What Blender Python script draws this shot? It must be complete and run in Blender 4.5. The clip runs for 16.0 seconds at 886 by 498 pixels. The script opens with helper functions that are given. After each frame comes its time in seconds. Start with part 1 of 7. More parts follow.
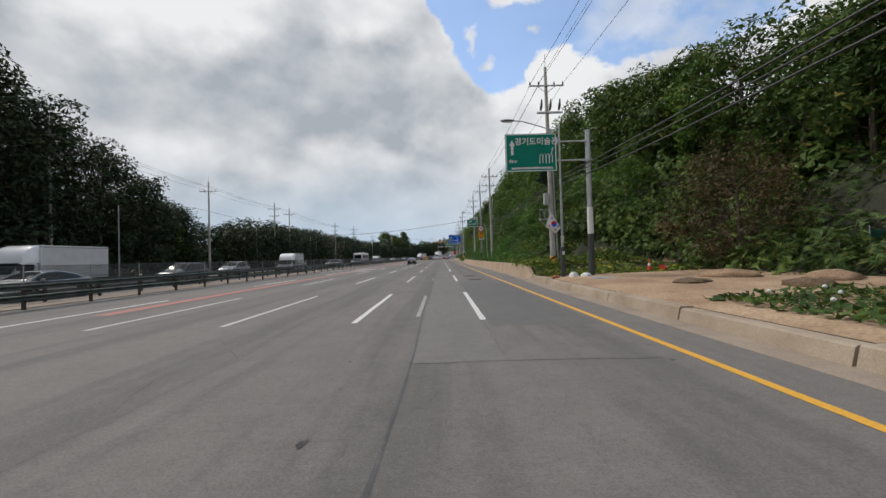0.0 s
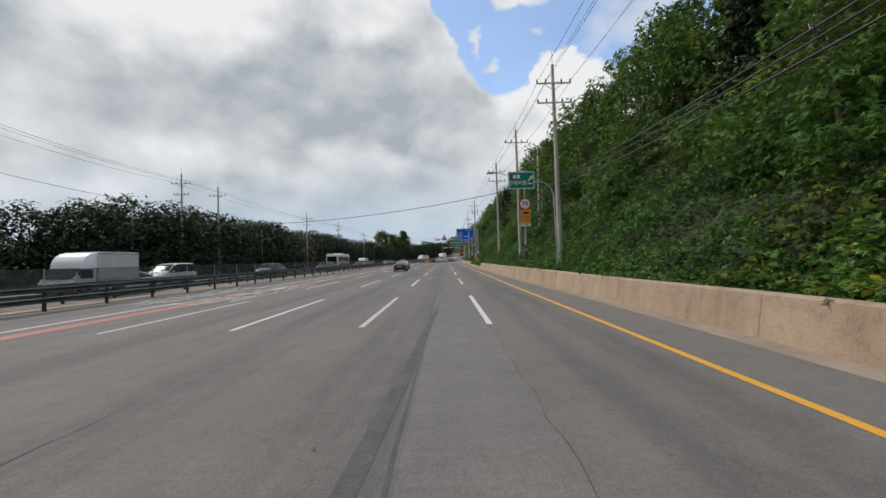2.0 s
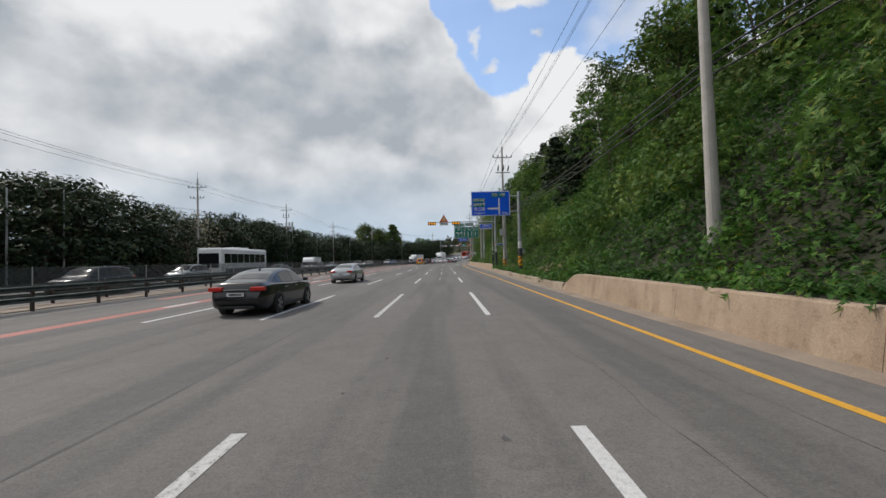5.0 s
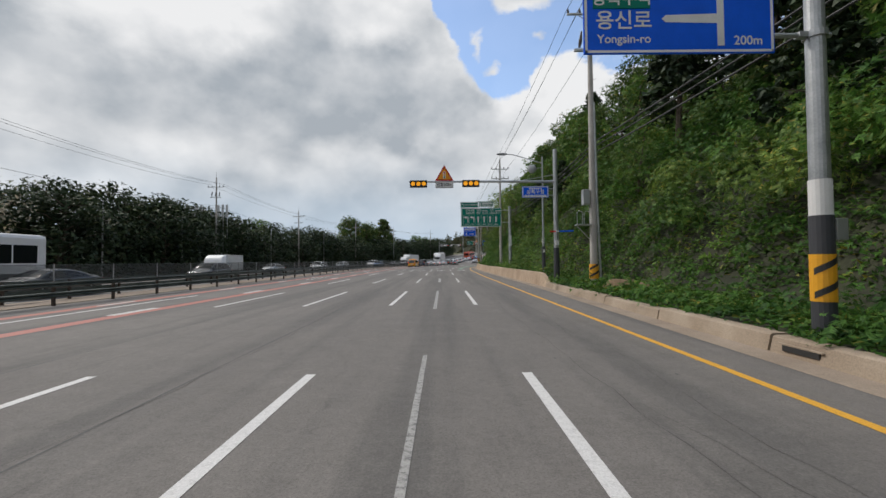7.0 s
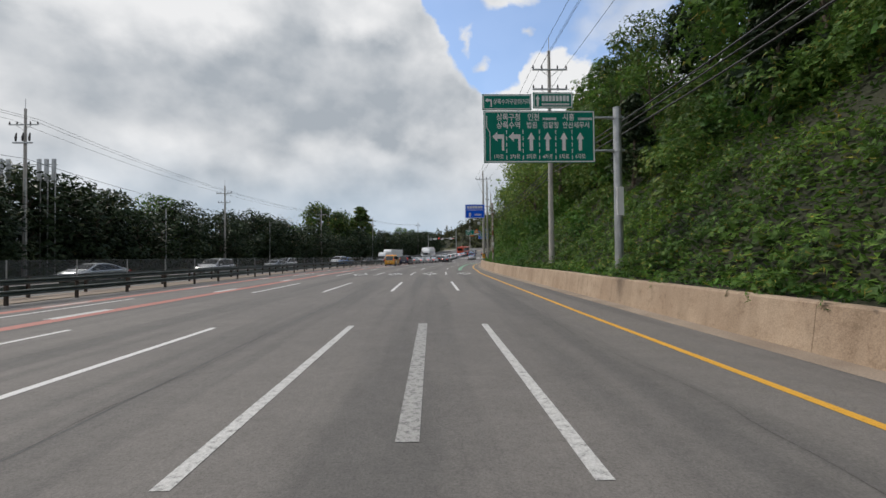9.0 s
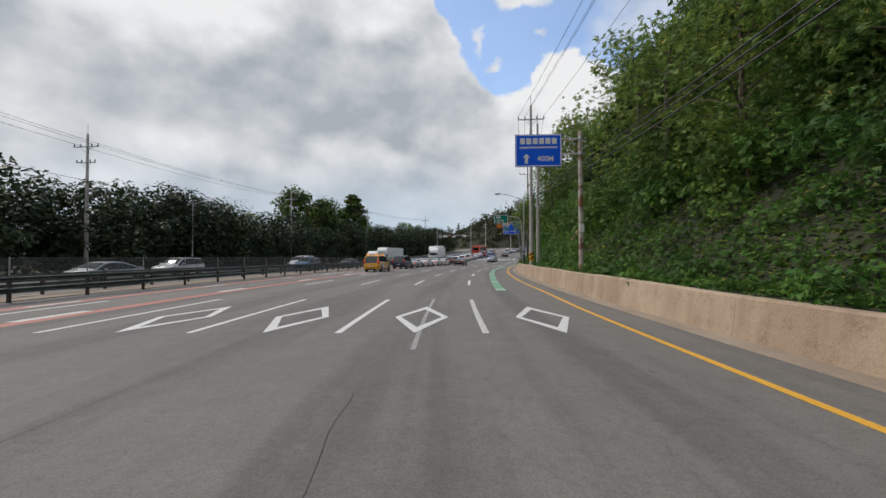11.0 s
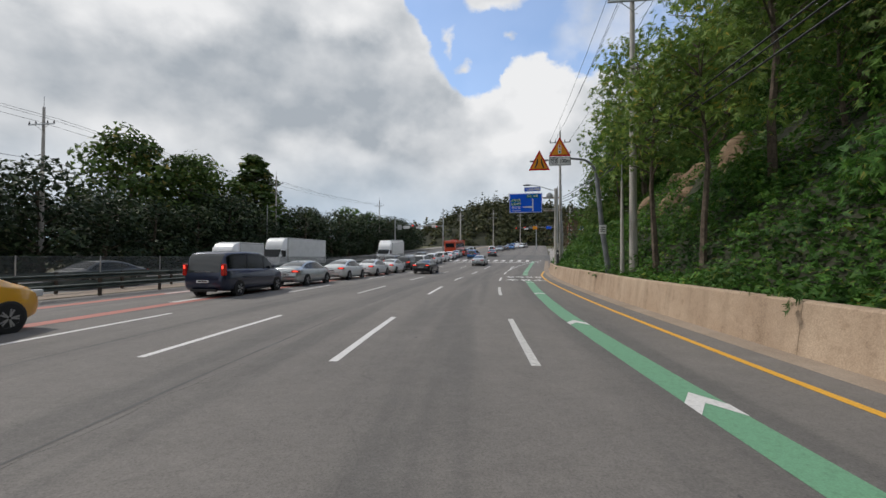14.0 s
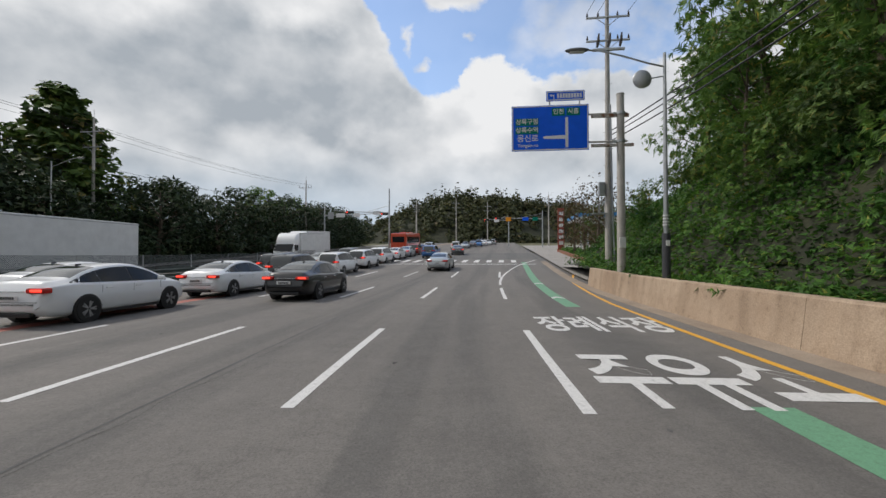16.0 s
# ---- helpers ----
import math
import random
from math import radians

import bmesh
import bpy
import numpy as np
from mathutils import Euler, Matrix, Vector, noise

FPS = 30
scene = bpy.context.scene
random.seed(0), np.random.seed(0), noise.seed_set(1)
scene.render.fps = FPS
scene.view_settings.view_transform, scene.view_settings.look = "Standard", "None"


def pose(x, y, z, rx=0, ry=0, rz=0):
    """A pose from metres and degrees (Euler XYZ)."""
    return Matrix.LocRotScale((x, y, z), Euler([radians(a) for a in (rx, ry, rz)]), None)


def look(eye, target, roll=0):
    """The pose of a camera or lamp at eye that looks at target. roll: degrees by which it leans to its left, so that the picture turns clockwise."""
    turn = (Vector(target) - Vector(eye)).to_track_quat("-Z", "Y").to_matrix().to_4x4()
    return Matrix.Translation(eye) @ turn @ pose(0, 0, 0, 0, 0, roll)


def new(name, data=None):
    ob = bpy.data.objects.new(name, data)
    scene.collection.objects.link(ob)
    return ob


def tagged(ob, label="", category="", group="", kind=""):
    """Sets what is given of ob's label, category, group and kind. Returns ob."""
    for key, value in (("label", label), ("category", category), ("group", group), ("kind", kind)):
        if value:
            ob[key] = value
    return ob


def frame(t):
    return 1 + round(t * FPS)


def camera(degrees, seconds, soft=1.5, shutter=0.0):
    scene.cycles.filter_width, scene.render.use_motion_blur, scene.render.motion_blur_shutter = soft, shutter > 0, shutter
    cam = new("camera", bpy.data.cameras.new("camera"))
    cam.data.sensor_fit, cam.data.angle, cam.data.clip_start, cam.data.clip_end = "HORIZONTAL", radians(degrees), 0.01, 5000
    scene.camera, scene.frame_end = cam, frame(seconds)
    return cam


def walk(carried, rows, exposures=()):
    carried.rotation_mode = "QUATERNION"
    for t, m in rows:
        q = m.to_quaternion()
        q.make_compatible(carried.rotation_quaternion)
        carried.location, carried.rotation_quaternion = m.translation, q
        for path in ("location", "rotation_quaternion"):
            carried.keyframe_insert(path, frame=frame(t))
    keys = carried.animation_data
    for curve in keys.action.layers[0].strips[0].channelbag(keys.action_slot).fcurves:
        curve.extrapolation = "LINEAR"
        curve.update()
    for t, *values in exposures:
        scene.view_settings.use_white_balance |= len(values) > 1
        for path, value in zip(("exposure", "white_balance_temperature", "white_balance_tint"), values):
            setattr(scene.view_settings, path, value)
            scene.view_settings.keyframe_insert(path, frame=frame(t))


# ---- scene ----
# ---- camera: seconds, eye, yaw, pitch, roll in degrees ----
cam = camera(94.0, 16.0)
PATH = [
    (0, (0.551, 0.589, 1.613), -0.36, 1.05, -1.54),
    (0.5, (0.659, 9.120, 1.630), -0.73, 1.25, -1.48),
    (1, (0.679, 17.373, 1.659), -1.12, 1.46, -1.47),
    (1.5, (0.711, 25.544, 1.683), -0.61, 1.36, -1.49),
    (2, (0.494, 33.722, 1.681), 0.24, 1.34, -1.54),
    (2.5, (0.409, 41.735, 1.680), 0.80, 1.27, -1.59),
    (3, (0.240, 49.396, 1.723), 0.91, 1.26, -1.63),
    (3.5, (0.276, 57.244, 1.670), 0.90, 1.33, -1.67),
    (4, (0.302, 64.900, 1.641), 0.36, 1.24, -1.78),
    (4.2, (0.332, 67.919, 1.632), 0.18, 1.23, -1.89),
    (6.3, (0.316, 99.373, 1.663), -0.11, 1.77, -0.33),
    (6.5, (0.332, 102.299, 1.686), -0.03, 1.65, -0.47),
    (7, (0.326, 109.524, 1.705), -0.08, 1.56, -0.54),
    (7.5, (0.314, 116.821, 1.650), -0.44, 1.15, -0.59),
    (8, (0.295, 124.179, 1.662), -0.81, 1.08, -0.57),
    (8.5, (0.247, 131.167, 1.733), -1.03, 0.97, -0.60),
    (9, (0.310, 138.044, 1.672), -1.54, 1.02, -0.58),
    (9.2, (0.390, 140.812, 1.675), -1.77, 1.05, -0.58),
    (11.3, (0.687, 171.216, 1.660), 0.02, 1.15, -0.06),
    (11.5, (0.718, 174.356, 1.666), -0.07, 1.10, -0.14),
    (12, (0.826, 181.329, 1.706), -0.64, 1.22, -0.21),
    (12.5, (1.133, 188.243, 1.682), -1.35, 1.08, -0.22),
    (13, (1.555, 194.985, 1.679), -2.15, 1.24, -0.17),
    (13.5, (2.199, 201.624, 1.700), -3.04, 1.13, 0.00),
    (14, (2.773, 207.987, 1.700), -4.41, 1.10, 0.19),
    (14.5, (3.614, 214.399, 1.676), -5.69, 1.04, 0.21),
    (15, (4.549, 220.751, 1.675), -7.11, 0.78, 0.16),
    (15.5, (5.593, 226.719, 1.680), -8.45, 0.83, 0.08),
    (16, (6.817, 233.108, 1.657), -10.02, 0.98, -0.01),
]


def heading_pose(eye, yaw, pitch, roll):
    a, b = radians(yaw), radians(pitch)
    ahead = Vector((-math.sin(a) * math.cos(b), math.cos(a) * math.cos(b), math.sin(b)))
    return look(eye, Vector(eye) + ahead, roll)


walk(cam, [(t, heading_pose(eye, yaw, pitch, roll)) for t, eye, yaw, pitch, roll in PATH])

# ---- world, sun ----
world = bpy.data.worlds.new("sky")
scene.world = world
world.use_nodes = True
SUN_EL, SUN_AZ = radians(48), radians(-62)  # azimuth from +y towards +x


def build_sky():
    nt = world.node_tree
    nt.nodes.clear()
    N, link = nt.nodes.new, nt.links.new

    def math_node(op, a, b=None, c=None):
        n = N("ShaderNodeMath")
        n.operation = op
        for k, v in enumerate((a, b, c)):
            if v is None:
                continue
            if isinstance(v, (int, float)):
                n.inputs[k].default_value = v
            else:
                link(v, n.inputs[k])
        return n.outputs[0]

    def smooth(v, lo, hi):
        n = N("ShaderNodeMapRange")
        n.interpolation_type = "SMOOTHSTEP"
        link(v, n.inputs[0])
        n.inputs[1].default_value, n.inputs[2].default_value = lo, hi
        return n.outputs[0]

    tc = N("ShaderNodeTexCoord")
    sep = N("ShaderNodeSeparateXYZ")
    link(tc.outputs["Generated"], sep.inputs[0])
    z = math_node("MAXIMUM", sep.outputs[2], 0.0)

    def fbm(scale, detail, rough, off, out="Fac"):
        mp = N("ShaderNodeMapping")
        link(tc.outputs["Generated"], mp.inputs[0])
        mp.inputs[1].default_value = off
        mp.inputs[3].default_value = (1, 1, 1.3)
        n = N("ShaderNodeTexNoise")
        link(mp.outputs[0], n.inputs["Vector"])
        n.inputs["Scale"].default_value, n.inputs["Detail"].default_value, n.inputs["Roughness"].default_value = scale, detail, rough
        return n.outputs[out]

    # degrees to the right of the road's line, and above the horizon, bent by two sizes of billow
    def billow(scale, detail, off, size):
        c = N("ShaderNodeSeparateXYZ")
        link(fbm(scale, detail, 0.55, off, "Color"), c.inputs[0])
        return [math_node("MULTIPLY", math_node("SUBTRACT", c.outputs[k], 0.5), size) for k in (0, 1)]

    wide, small = billow(5.5, 3, (3.1, 0.4, 0), 3.4), billow(15, 8, (1.3, 5.2, 0.7), 5.0)
    az = math_node("MULTIPLY", math_node("ARCTAN2", sep.outputs[0], sep.outputs[1]), 180 / math.pi)
    el = math_node("MULTIPLY", math_node("ARCSINE", sep.outputs[2]), 180 / math.pi)
    az = math_node("ADD", math_node("ADD", az, wide[0]), small[0])
    el = math_node("ADD", math_node("ADD", el, wide[1]), small[1])

    def course(v, lo, hi, points, base, span):
        """A line through pairs of place and height, between lo and hi."""
        r = N("ShaderNodeValToRGB")
        m = N("ShaderNodeMapRange")
        link(v, m.inputs[0])
        m.inputs[1].default_value, m.inputs[2].default_value = lo, hi
        link(m.outputs[0], r.inputs[0])
        e = r.color_ramp.elements
        while len(e) < len(points):
            e.new(0.5)
        for k, (p, q) in enumerate(points):
            e[k].position, e[k].color = (p - lo) / (hi - lo), ((q - base) / span,) * 3 + (1,)
        return math_node("MULTIPLY_ADD", r.outputs[0], span, base)

    def lobe(a, e, ra, re):
        """One in the middle of an oval patch of sky, falling to zero at its rim."""
        da = math_node("MULTIPLY", math_node("SUBTRACT", az, a), 1 / ra)
        de = math_node("MULTIPLY", math_node("SUBTRACT", el, e), 1 / re)
        d = math_node("ADD", math_node("MULTIPLY", da, da), math_node("MULTIPLY", de, de))
        return smooth(d, 1.0, 0.0)

    def patch(a, e, ra, re):
        """Degrees inside the rim of an oval cloud."""
        da = math_node("MULTIPLY", math_node("SUBTRACT", az, a), 1 / ra)
        de = math_node("MULTIPLY", math_node("SUBTRACT", el, e), 1 / re)
        d = math_node("SQRT", math_node("ADD", math_node("MULTIPLY", da, da), math_node("MULTIPLY", de, de)))
        return math_node("MULTIPLY", math_node("SUBTRACT", 1.0, d), min(ra, re))

    # the great cloud bank, the heaped cumulus beside it, and a few shreds in the blue between them
    bank = math_node("SUBTRACT", course(el, 20, 60, [(20, 8), (22, 6), (24, 4.6), (26.5, 3.6), (28.5, 2.4), (30.5, 0.8), (33, -1.6), (40, -5), (52, 6), (60, 25)], -10, 40), az)
    heap = math_node("SUBTRACT", course(az, -10, 70, [(-10, 17), (0, 18.5), (3, 20.4), (6, 21.8), (8.5, 22.2), (11.5, 22.4), (13, 25.0), (17.5, 26.6), (20, 24.6), (24, 22.5), (40, 22.5), (70, 42)], 15, 30), el)
    cover = math_node("MAXIMUM", bank, heap)
    for shred in ((11.8, 33.2, 4.6, 2.6), (5.3, 28.3, 0.55, 1.5), (7.2, 25.0, 1.1, 0.9), (13.8, 28.3, 0.9, 0.6), (30, 40, 9, 6)):
        cover = math_node("MAXIMUM", cover, patch(*shred))
    mask = smooth(cover, -0.5, 0.8)
    veil = math_node("MULTIPLY", smooth(az, 16, 24), math_node("MULTIPLY", smooth(fbm(6, 5, 0.55, (2, 7, 1)), 0.34, 0.62), 0.62))
    mask = math_node("MAXIMUM", math_node("MAXIMUM", mask, veil), 0.12)
    # lit rims and heads, grey bellies, relief on the side towards the sun
    relief = math_node("SUBTRACT", fbm(6.0, 6, 0.47, (7.7, 2.1, 0)), fbm(6.0, 6, 0.47, (7.7 - 0.035, 2.1, 0.06)))
    body = fbm(3.2, 5, 0.5, (2.7, 2.1, 4))
    bright = math_node("MULTIPLY_ADD", math_node("SUBTRACT", body, 0.5), 0.55, 0.55)
    bright = math_node("ADD", bright, math_node("MULTIPLY", relief, 1.9))
    for a, e, ra, re, w in ((-12, 21, 25, 9, -0.44), (-5, 18, 8, 4.5, -0.22), (-50, 20, 16, 7, -0.24), (-37, 28, 17, 7, 0.48), (-9, 31, 9, 4.5, 0.36), (-24, 36, 22, 7, 0.25), (14, 20, 10, 9, 0.5), (16, 25, 5, 3.5, 0.28), (2, 17, 6, 4, 0.1), (-20, 8, 26, 8, -0.1)):
        bright = math_node("ADD", bright, math_node("MULTIPLY", lobe(a, e, ra, re), w))
    bright = math_node("ADD", bright, math_node("MULTIPLY", smooth(cover, 2.2, 0.2), 0.22))
    clamp = N("ShaderNodeClamp")
    link(bright, clamp.inputs[0])
    cloud = N("ShaderNodeMix")
    cloud.data_type = "RGBA"
    link(clamp.outputs[0], cloud.inputs[0])
    cloud.inputs[6].default_value = (0.40, 0.44, 0.485, 1)
    cloud.inputs[7].default_value = (0.86, 0.865, 0.875, 1)
    shape = fbm(3.4, 9, 0.55, (3.1, 0.4, 0))
    nishita = N("ShaderNodeTexSky")
    nishita.sky_type = "NISHITA"
    nishita.sun_disc = False
    nishita.sun_elevation, nishita.sun_rotation = SUN_EL, SUN_AZ
    nishita.air_density, nishita.dust_density, nishita.ozone_density = 1.0, 0.5, 2.5
    blue = N("ShaderNodeBackground")
    link(nishita.outputs[0], blue.inputs[0])
    blue.inputs[1].default_value = 0.18
    white = N("ShaderNodeBackground")
    link(cloud.outputs[2], white.inputs[0])
    white.inputs[1].default_value = 0.86
    # low over the horizon the cover thins into pale haze
    haze = N("ShaderNodeBackground")
    haze.inputs[0].default_value, haze.inputs[1].default_value = (0.49, 0.60, 0.72, 1), 0.86
    mix = N("ShaderNodeMixShader")
    link(mask, mix.inputs[0]), link(blue.outputs[0], mix.inputs[1]), link(white.outputs[0], mix.inputs[2])
    mix2 = N("ShaderNodeMixShader")
    link(smooth(math_node("ADD", z, math_node("MULTIPLY", shape, 0.16)), 0.34, 0.07), mix2.inputs[0])
    link(mix.outputs[0], mix2.inputs[1]), link(haze.outputs[0], mix2.inputs[2])
    out = N("ShaderNodeOutputWorld")
    link(mix2.outputs[0], out.inputs[0])


build_sky()
sun = bpy.data.lights.new("sun", "SUN")
sun.energy, sun.angle, sun.color = 2.0, radians(4), (1.0, 0.94, 0.86)
sun_ob = new("sun", sun)
_d = Vector((math.sin(SUN_AZ) * math.cos(SUN_EL), math.cos(SUN_AZ) * math.cos(SUN_EL), math.sin(SUN_EL)))
sun_ob.matrix_world = look(_d * 100, (0, 0, 0))
scene.view_settings.exposure = 0.2

# ---- materials ----


def principled(name, rough=0.6, metal=0.0):
    m = bpy.data.materials.new(name)
    m.use_nodes = True
    b = m.node_tree.nodes["Principled BSDF"]
    b.inputs["Roughness"].default_value, b.inputs["Metallic"].default_value = rough, metal
    return m, m.node_tree, b


def noise_node(nt, scale, detail=4, rough=0.55, src="Object"):
    tc = nt.nodes.new("ShaderNodeTexCoord")
    n = nt.nodes.new("ShaderNodeTexNoise")
    nt.links.new(tc.outputs[src], n.inputs["Vector"])
    n.inputs["Scale"].default_value, n.inputs["Detail"].default_value, n.inputs["Roughness"].default_value = scale, detail, rough
    return n.outputs["Fac"]


def ramp(nt, fac, stops):
    r = nt.nodes.new("ShaderNodeValToRGB")
    nt.links.new(fac, r.inputs[0])
    e = r.color_ramp.elements
    while len(e) < len(stops):
        e.new(0.5)
    for k, (p, c) in enumerate(stops):
        e[k].position, e[k].color = p, (*c, 1)
    return r.outputs[0]


def blend(nt, a, b, fac, mode="MIX"):
    n = nt.nodes.new("ShaderNodeMix")
    n.data_type, n.blend_type = "RGBA", mode
    for v, k in ((a, 6), (b, 7)):
        if isinstance(v, tuple):
            n.inputs[k].default_value = (*v, 1)
        else:
            nt.links.new(v, n.inputs[k])
    if isinstance(fac, (int, float)):
        n.inputs[0].default_value = fac
    else:
        nt.links.new(fac, n.inputs[0])
    return n.outputs[2]


def bump(nt, b, height, strength, dist=0.02):
    n = nt.nodes.new("ShaderNodeBump")
    nt.links.new(height, n.inputs["Height"])
    n.inputs["Strength"].default_value, n.inputs["Distance"].default_value = strength, dist
    nt.links.new(n.outputs[0], b.inputs["Normal"])


def mottled(name, c1, c2, coarse=0.6, fine=30.0, rough=0.8, metal=0.0, grain=0.25, bumps=0.3, lo=0.35, hi=0.65):
    """Two tones in patches, and a fine grain with relief."""
    m, nt, b = principled(name, rough, metal)
    base = ramp(nt, noise_node(nt, coarse, 5, 0.6), [(lo, c1), (hi, c2)])
    g = noise_node(nt, fine, 3, 0.6)
    shade = ramp(nt, g, [(0.3, (1 - grain,) * 3), (0.7, (1 + grain * 0.4,) * 3)])
    nt.links.new(blend(nt, base, shade, 1.0, "MULTIPLY"), b.inputs["Base Color"])
    bump(nt, b, g, bumps, 0.01)
    return m


def plain(name, c, rough=0.5, metal=0.0, wear=0.12):
    return mottled(name, tuple(v * (1 - wear) for v in c), c, 1.7, 40, rough, metal, 0.06, 0.05)


def asphalt_material(name, base, dark, tan):
    """Aggregate grain, patches of other age, oil-dark wheel tracks that run with the road, fine cracks."""
    m, nt, b = principled(name, 0.85)
    N, link = nt.nodes.new, nt.links.new
    uv = N("ShaderNodeUVMap")
    sep = N("ShaderNodeSeparateXYZ")
    link(uv.outputs[0], sep.inputs[0])
    stretch = N("ShaderNodeMapping")
    link(uv.outputs[0], stretch.inputs[0])
    stretch.inputs[3].default_value = (1.0, 0.05, 1)
    streak = N("ShaderNodeTexNoise")
    link(stretch.outputs[0], streak.inputs["Vector"])
    streak.inputs["Scale"].default_value, streak.inputs["Detail"].default_value = 1.6, 8
    patch = noise_node(nt, 0.11, 6, 0.7)
    mid = noise_node(nt, 1.7, 8, 0.75)
    grain = noise_node(nt, 42, 4, 0.8)
    stone = noise_node(nt, 11, 5, 0.8)
    lane = N("ShaderNodeMath")
    lane.operation = "SINE"
    wave = N("ShaderNodeMath")
    wave.operation = "MULTIPLY_ADD"
    link(sep.outputs[0], wave.inputs[0])
    wave.inputs[1].default_value, wave.inputs[2].default_value = 2 * math.pi / 3.28, -1.5
    link(wave.outputs[0], lane.inputs[0])
    c = ramp(nt, patch, [(0.38, base), (0.62, tan)])
    tracks = N("ShaderNodeMath")
    tracks.operation = "MULTIPLY_ADD"
    link(lane.outputs[0], tracks.inputs[0])
    tracks.inputs[1].default_value = 0.13
    link(streak.outputs["Fac"], tracks.inputs[2])
    c = blend(nt, c, dark, ramp(nt, tracks.outputs[0], [(0.46, (0, 0, 0)), (0.68, (0.7,) * 3)]))
    c = blend(nt, c, ramp(nt, mid, [(0.3, (0.84,) * 3), (0.7, (1.1,) * 3)]), 1.0, "MULTIPLY")
    c = blend(nt, c, ramp(nt, stone, [(0.3, (0.80,) * 3), (0.5, (1,) * 3), (0.72, (1.18,) * 3)]), 0.9, "MULTIPLY")
    c = blend(nt, c, ramp(nt, grain, [(0.25, (0.5,) * 3), (0.5, (1,) * 3), (0.75, (1.4,) * 3)]), 0.9, "MULTIPLY")
    cracks = N("ShaderNodeTexVoronoi")
    cracks.feature = "DISTANCE_TO_EDGE"
    warp = N("ShaderNodeMapping")
    link(uv.outputs[0], warp.inputs[0])
    warp.inputs[3].default_value = (0.22, 0.07, 1)
    nz = N("ShaderNodeTexNoise")
    link(uv.outputs[0], nz.inputs["Vector"])
    nz.inputs["Scale"].default_value = 0.8
    add = N("ShaderNodeVectorMath")
    add.operation = "MULTIPLY_ADD"
    link(nz.outputs["Color"], add.inputs[0])
    add.inputs[1].default_value = (0.35, 0.35, 0)
    link(warp.outputs[0], add.inputs[2])
    link(add.outputs[0], cracks.inputs["Vector"])
    cracks.inputs["Scale"].default_value = 1.0
    line = ramp(nt, cracks.outputs["Distance"], [(0.0, (0.85,) * 3), (0.004, (1, 1, 1))])
    c = blend(nt, c, line, 0.8, "MULTIPLY")
    link(c, b.inputs["Base Color"])
    bump(nt, b, grain, 0.5, 0.006)
    return m


ASPHALT = asphalt_material("asphalt", (0.151, 0.140, 0.131), (0.103, 0.098, 0.094), (0.173, 0.160, 0.148))
ASPHALT_DARK = asphalt_material("asphalt_dark", (0.118, 0.114, 0.111), (0.088, 0.086, 0.086), (0.135, 0.130, 0.124))
SEAL = mottled("joint_seal", (0.055, 0.055, 0.056), (0.10, 0.10, 0.10), 1.2, 25, 0.7)
CONCRETE = mottled("concrete_wall", (0.29, 0.225, 0.165), (0.40, 0.325, 0.25), 0.9, 35, 0.9, 0, 0.22, 0.5)
WALL_CONCRETE = mottled("stained_wall_concrete", (0.335, 0.242, 0.170), (0.475, 0.365, 0.268), 0.5, 35, 0.9, 0, 0.25, 0.5, 0.3, 0.68)


def _wall_stains(m):
    """Runs of rain and dirt down the face, and pale scuffs."""
    nt = m.node_tree
    b = nt.nodes["Principled BSDF"]
    base = b.inputs["Base Color"].links[0].from_socket
    tc = nt.nodes.new("ShaderNodeTexCoord")
    mp = nt.nodes.new("ShaderNodeMapping")
    nt.links.new(tc.outputs["Object"], mp.inputs[0])
    mp.inputs[3].default_value = (2.4, 2.4, 0.22)
    n = nt.nodes.new("ShaderNodeTexNoise")
    nt.links.new(mp.outputs[0], n.inputs["Vector"])
    n.inputs["Scale"].default_value, n.inputs["Detail"].default_value = 1.0, 6
    col = blend(nt, base, ramp(nt, n.outputs["Fac"], [(0.34, (0.62, 0.60, 0.57)), (0.5, (1, 1, 1)), (0.7, (1.10, 1.09, 1.07))]), 0.45, "MULTIPLY")
    col = blend(nt, col, ramp(nt, noise_node(nt, 4.0, 8, 0.75), [(0.34, (0.72, 0.70, 0.68)), (0.46, (1, 1, 1))]), 0.8, "MULTIPLY")
    nt.links.new(col, b.inputs["Base Color"])


_wall_stains(WALL_CONCRETE)
GUTTER = mottled("gutter_concrete", (0.25, 0.195, 0.15), (0.34, 0.275, 0.215), 0.7, 40, 0.9, 0, 0.25, 0.4)
SOIL = mottled("bare_soil", (0.30, 0.19, 0.115), (0.47, 0.33, 0.21), 0.5, 14, 0.95, 0, 0.4, 0.9)
SLIP_SOIL = mottled("slipped_earth", (0.125, 0.080, 0.046), (0.25, 0.170, 0.104), 0.9, 12, 0.95, 0, 0.45, 1.0)
# hill soil with the shade in the gaps between shrubs put into its colour
SHADED_HUMUS = mottled("shade_dark_hill_soil", (0.017, 0.021, 0.010), (0.040, 0.043, 0.021), 0.6, 9, 0.95, 0, 0.5, 1.0)
GRASS_GROUND = mottled("grassy_ground", (0.07, 0.085, 0.035), (0.16, 0.135, 0.075), 0.2, 8, 0.95, 0, 0.4, 0.8)
PAVING = mottled("pavement", (0.28, 0.26, 0.24), (0.36, 0.34, 0.32), 0.8, 25, 0.9)


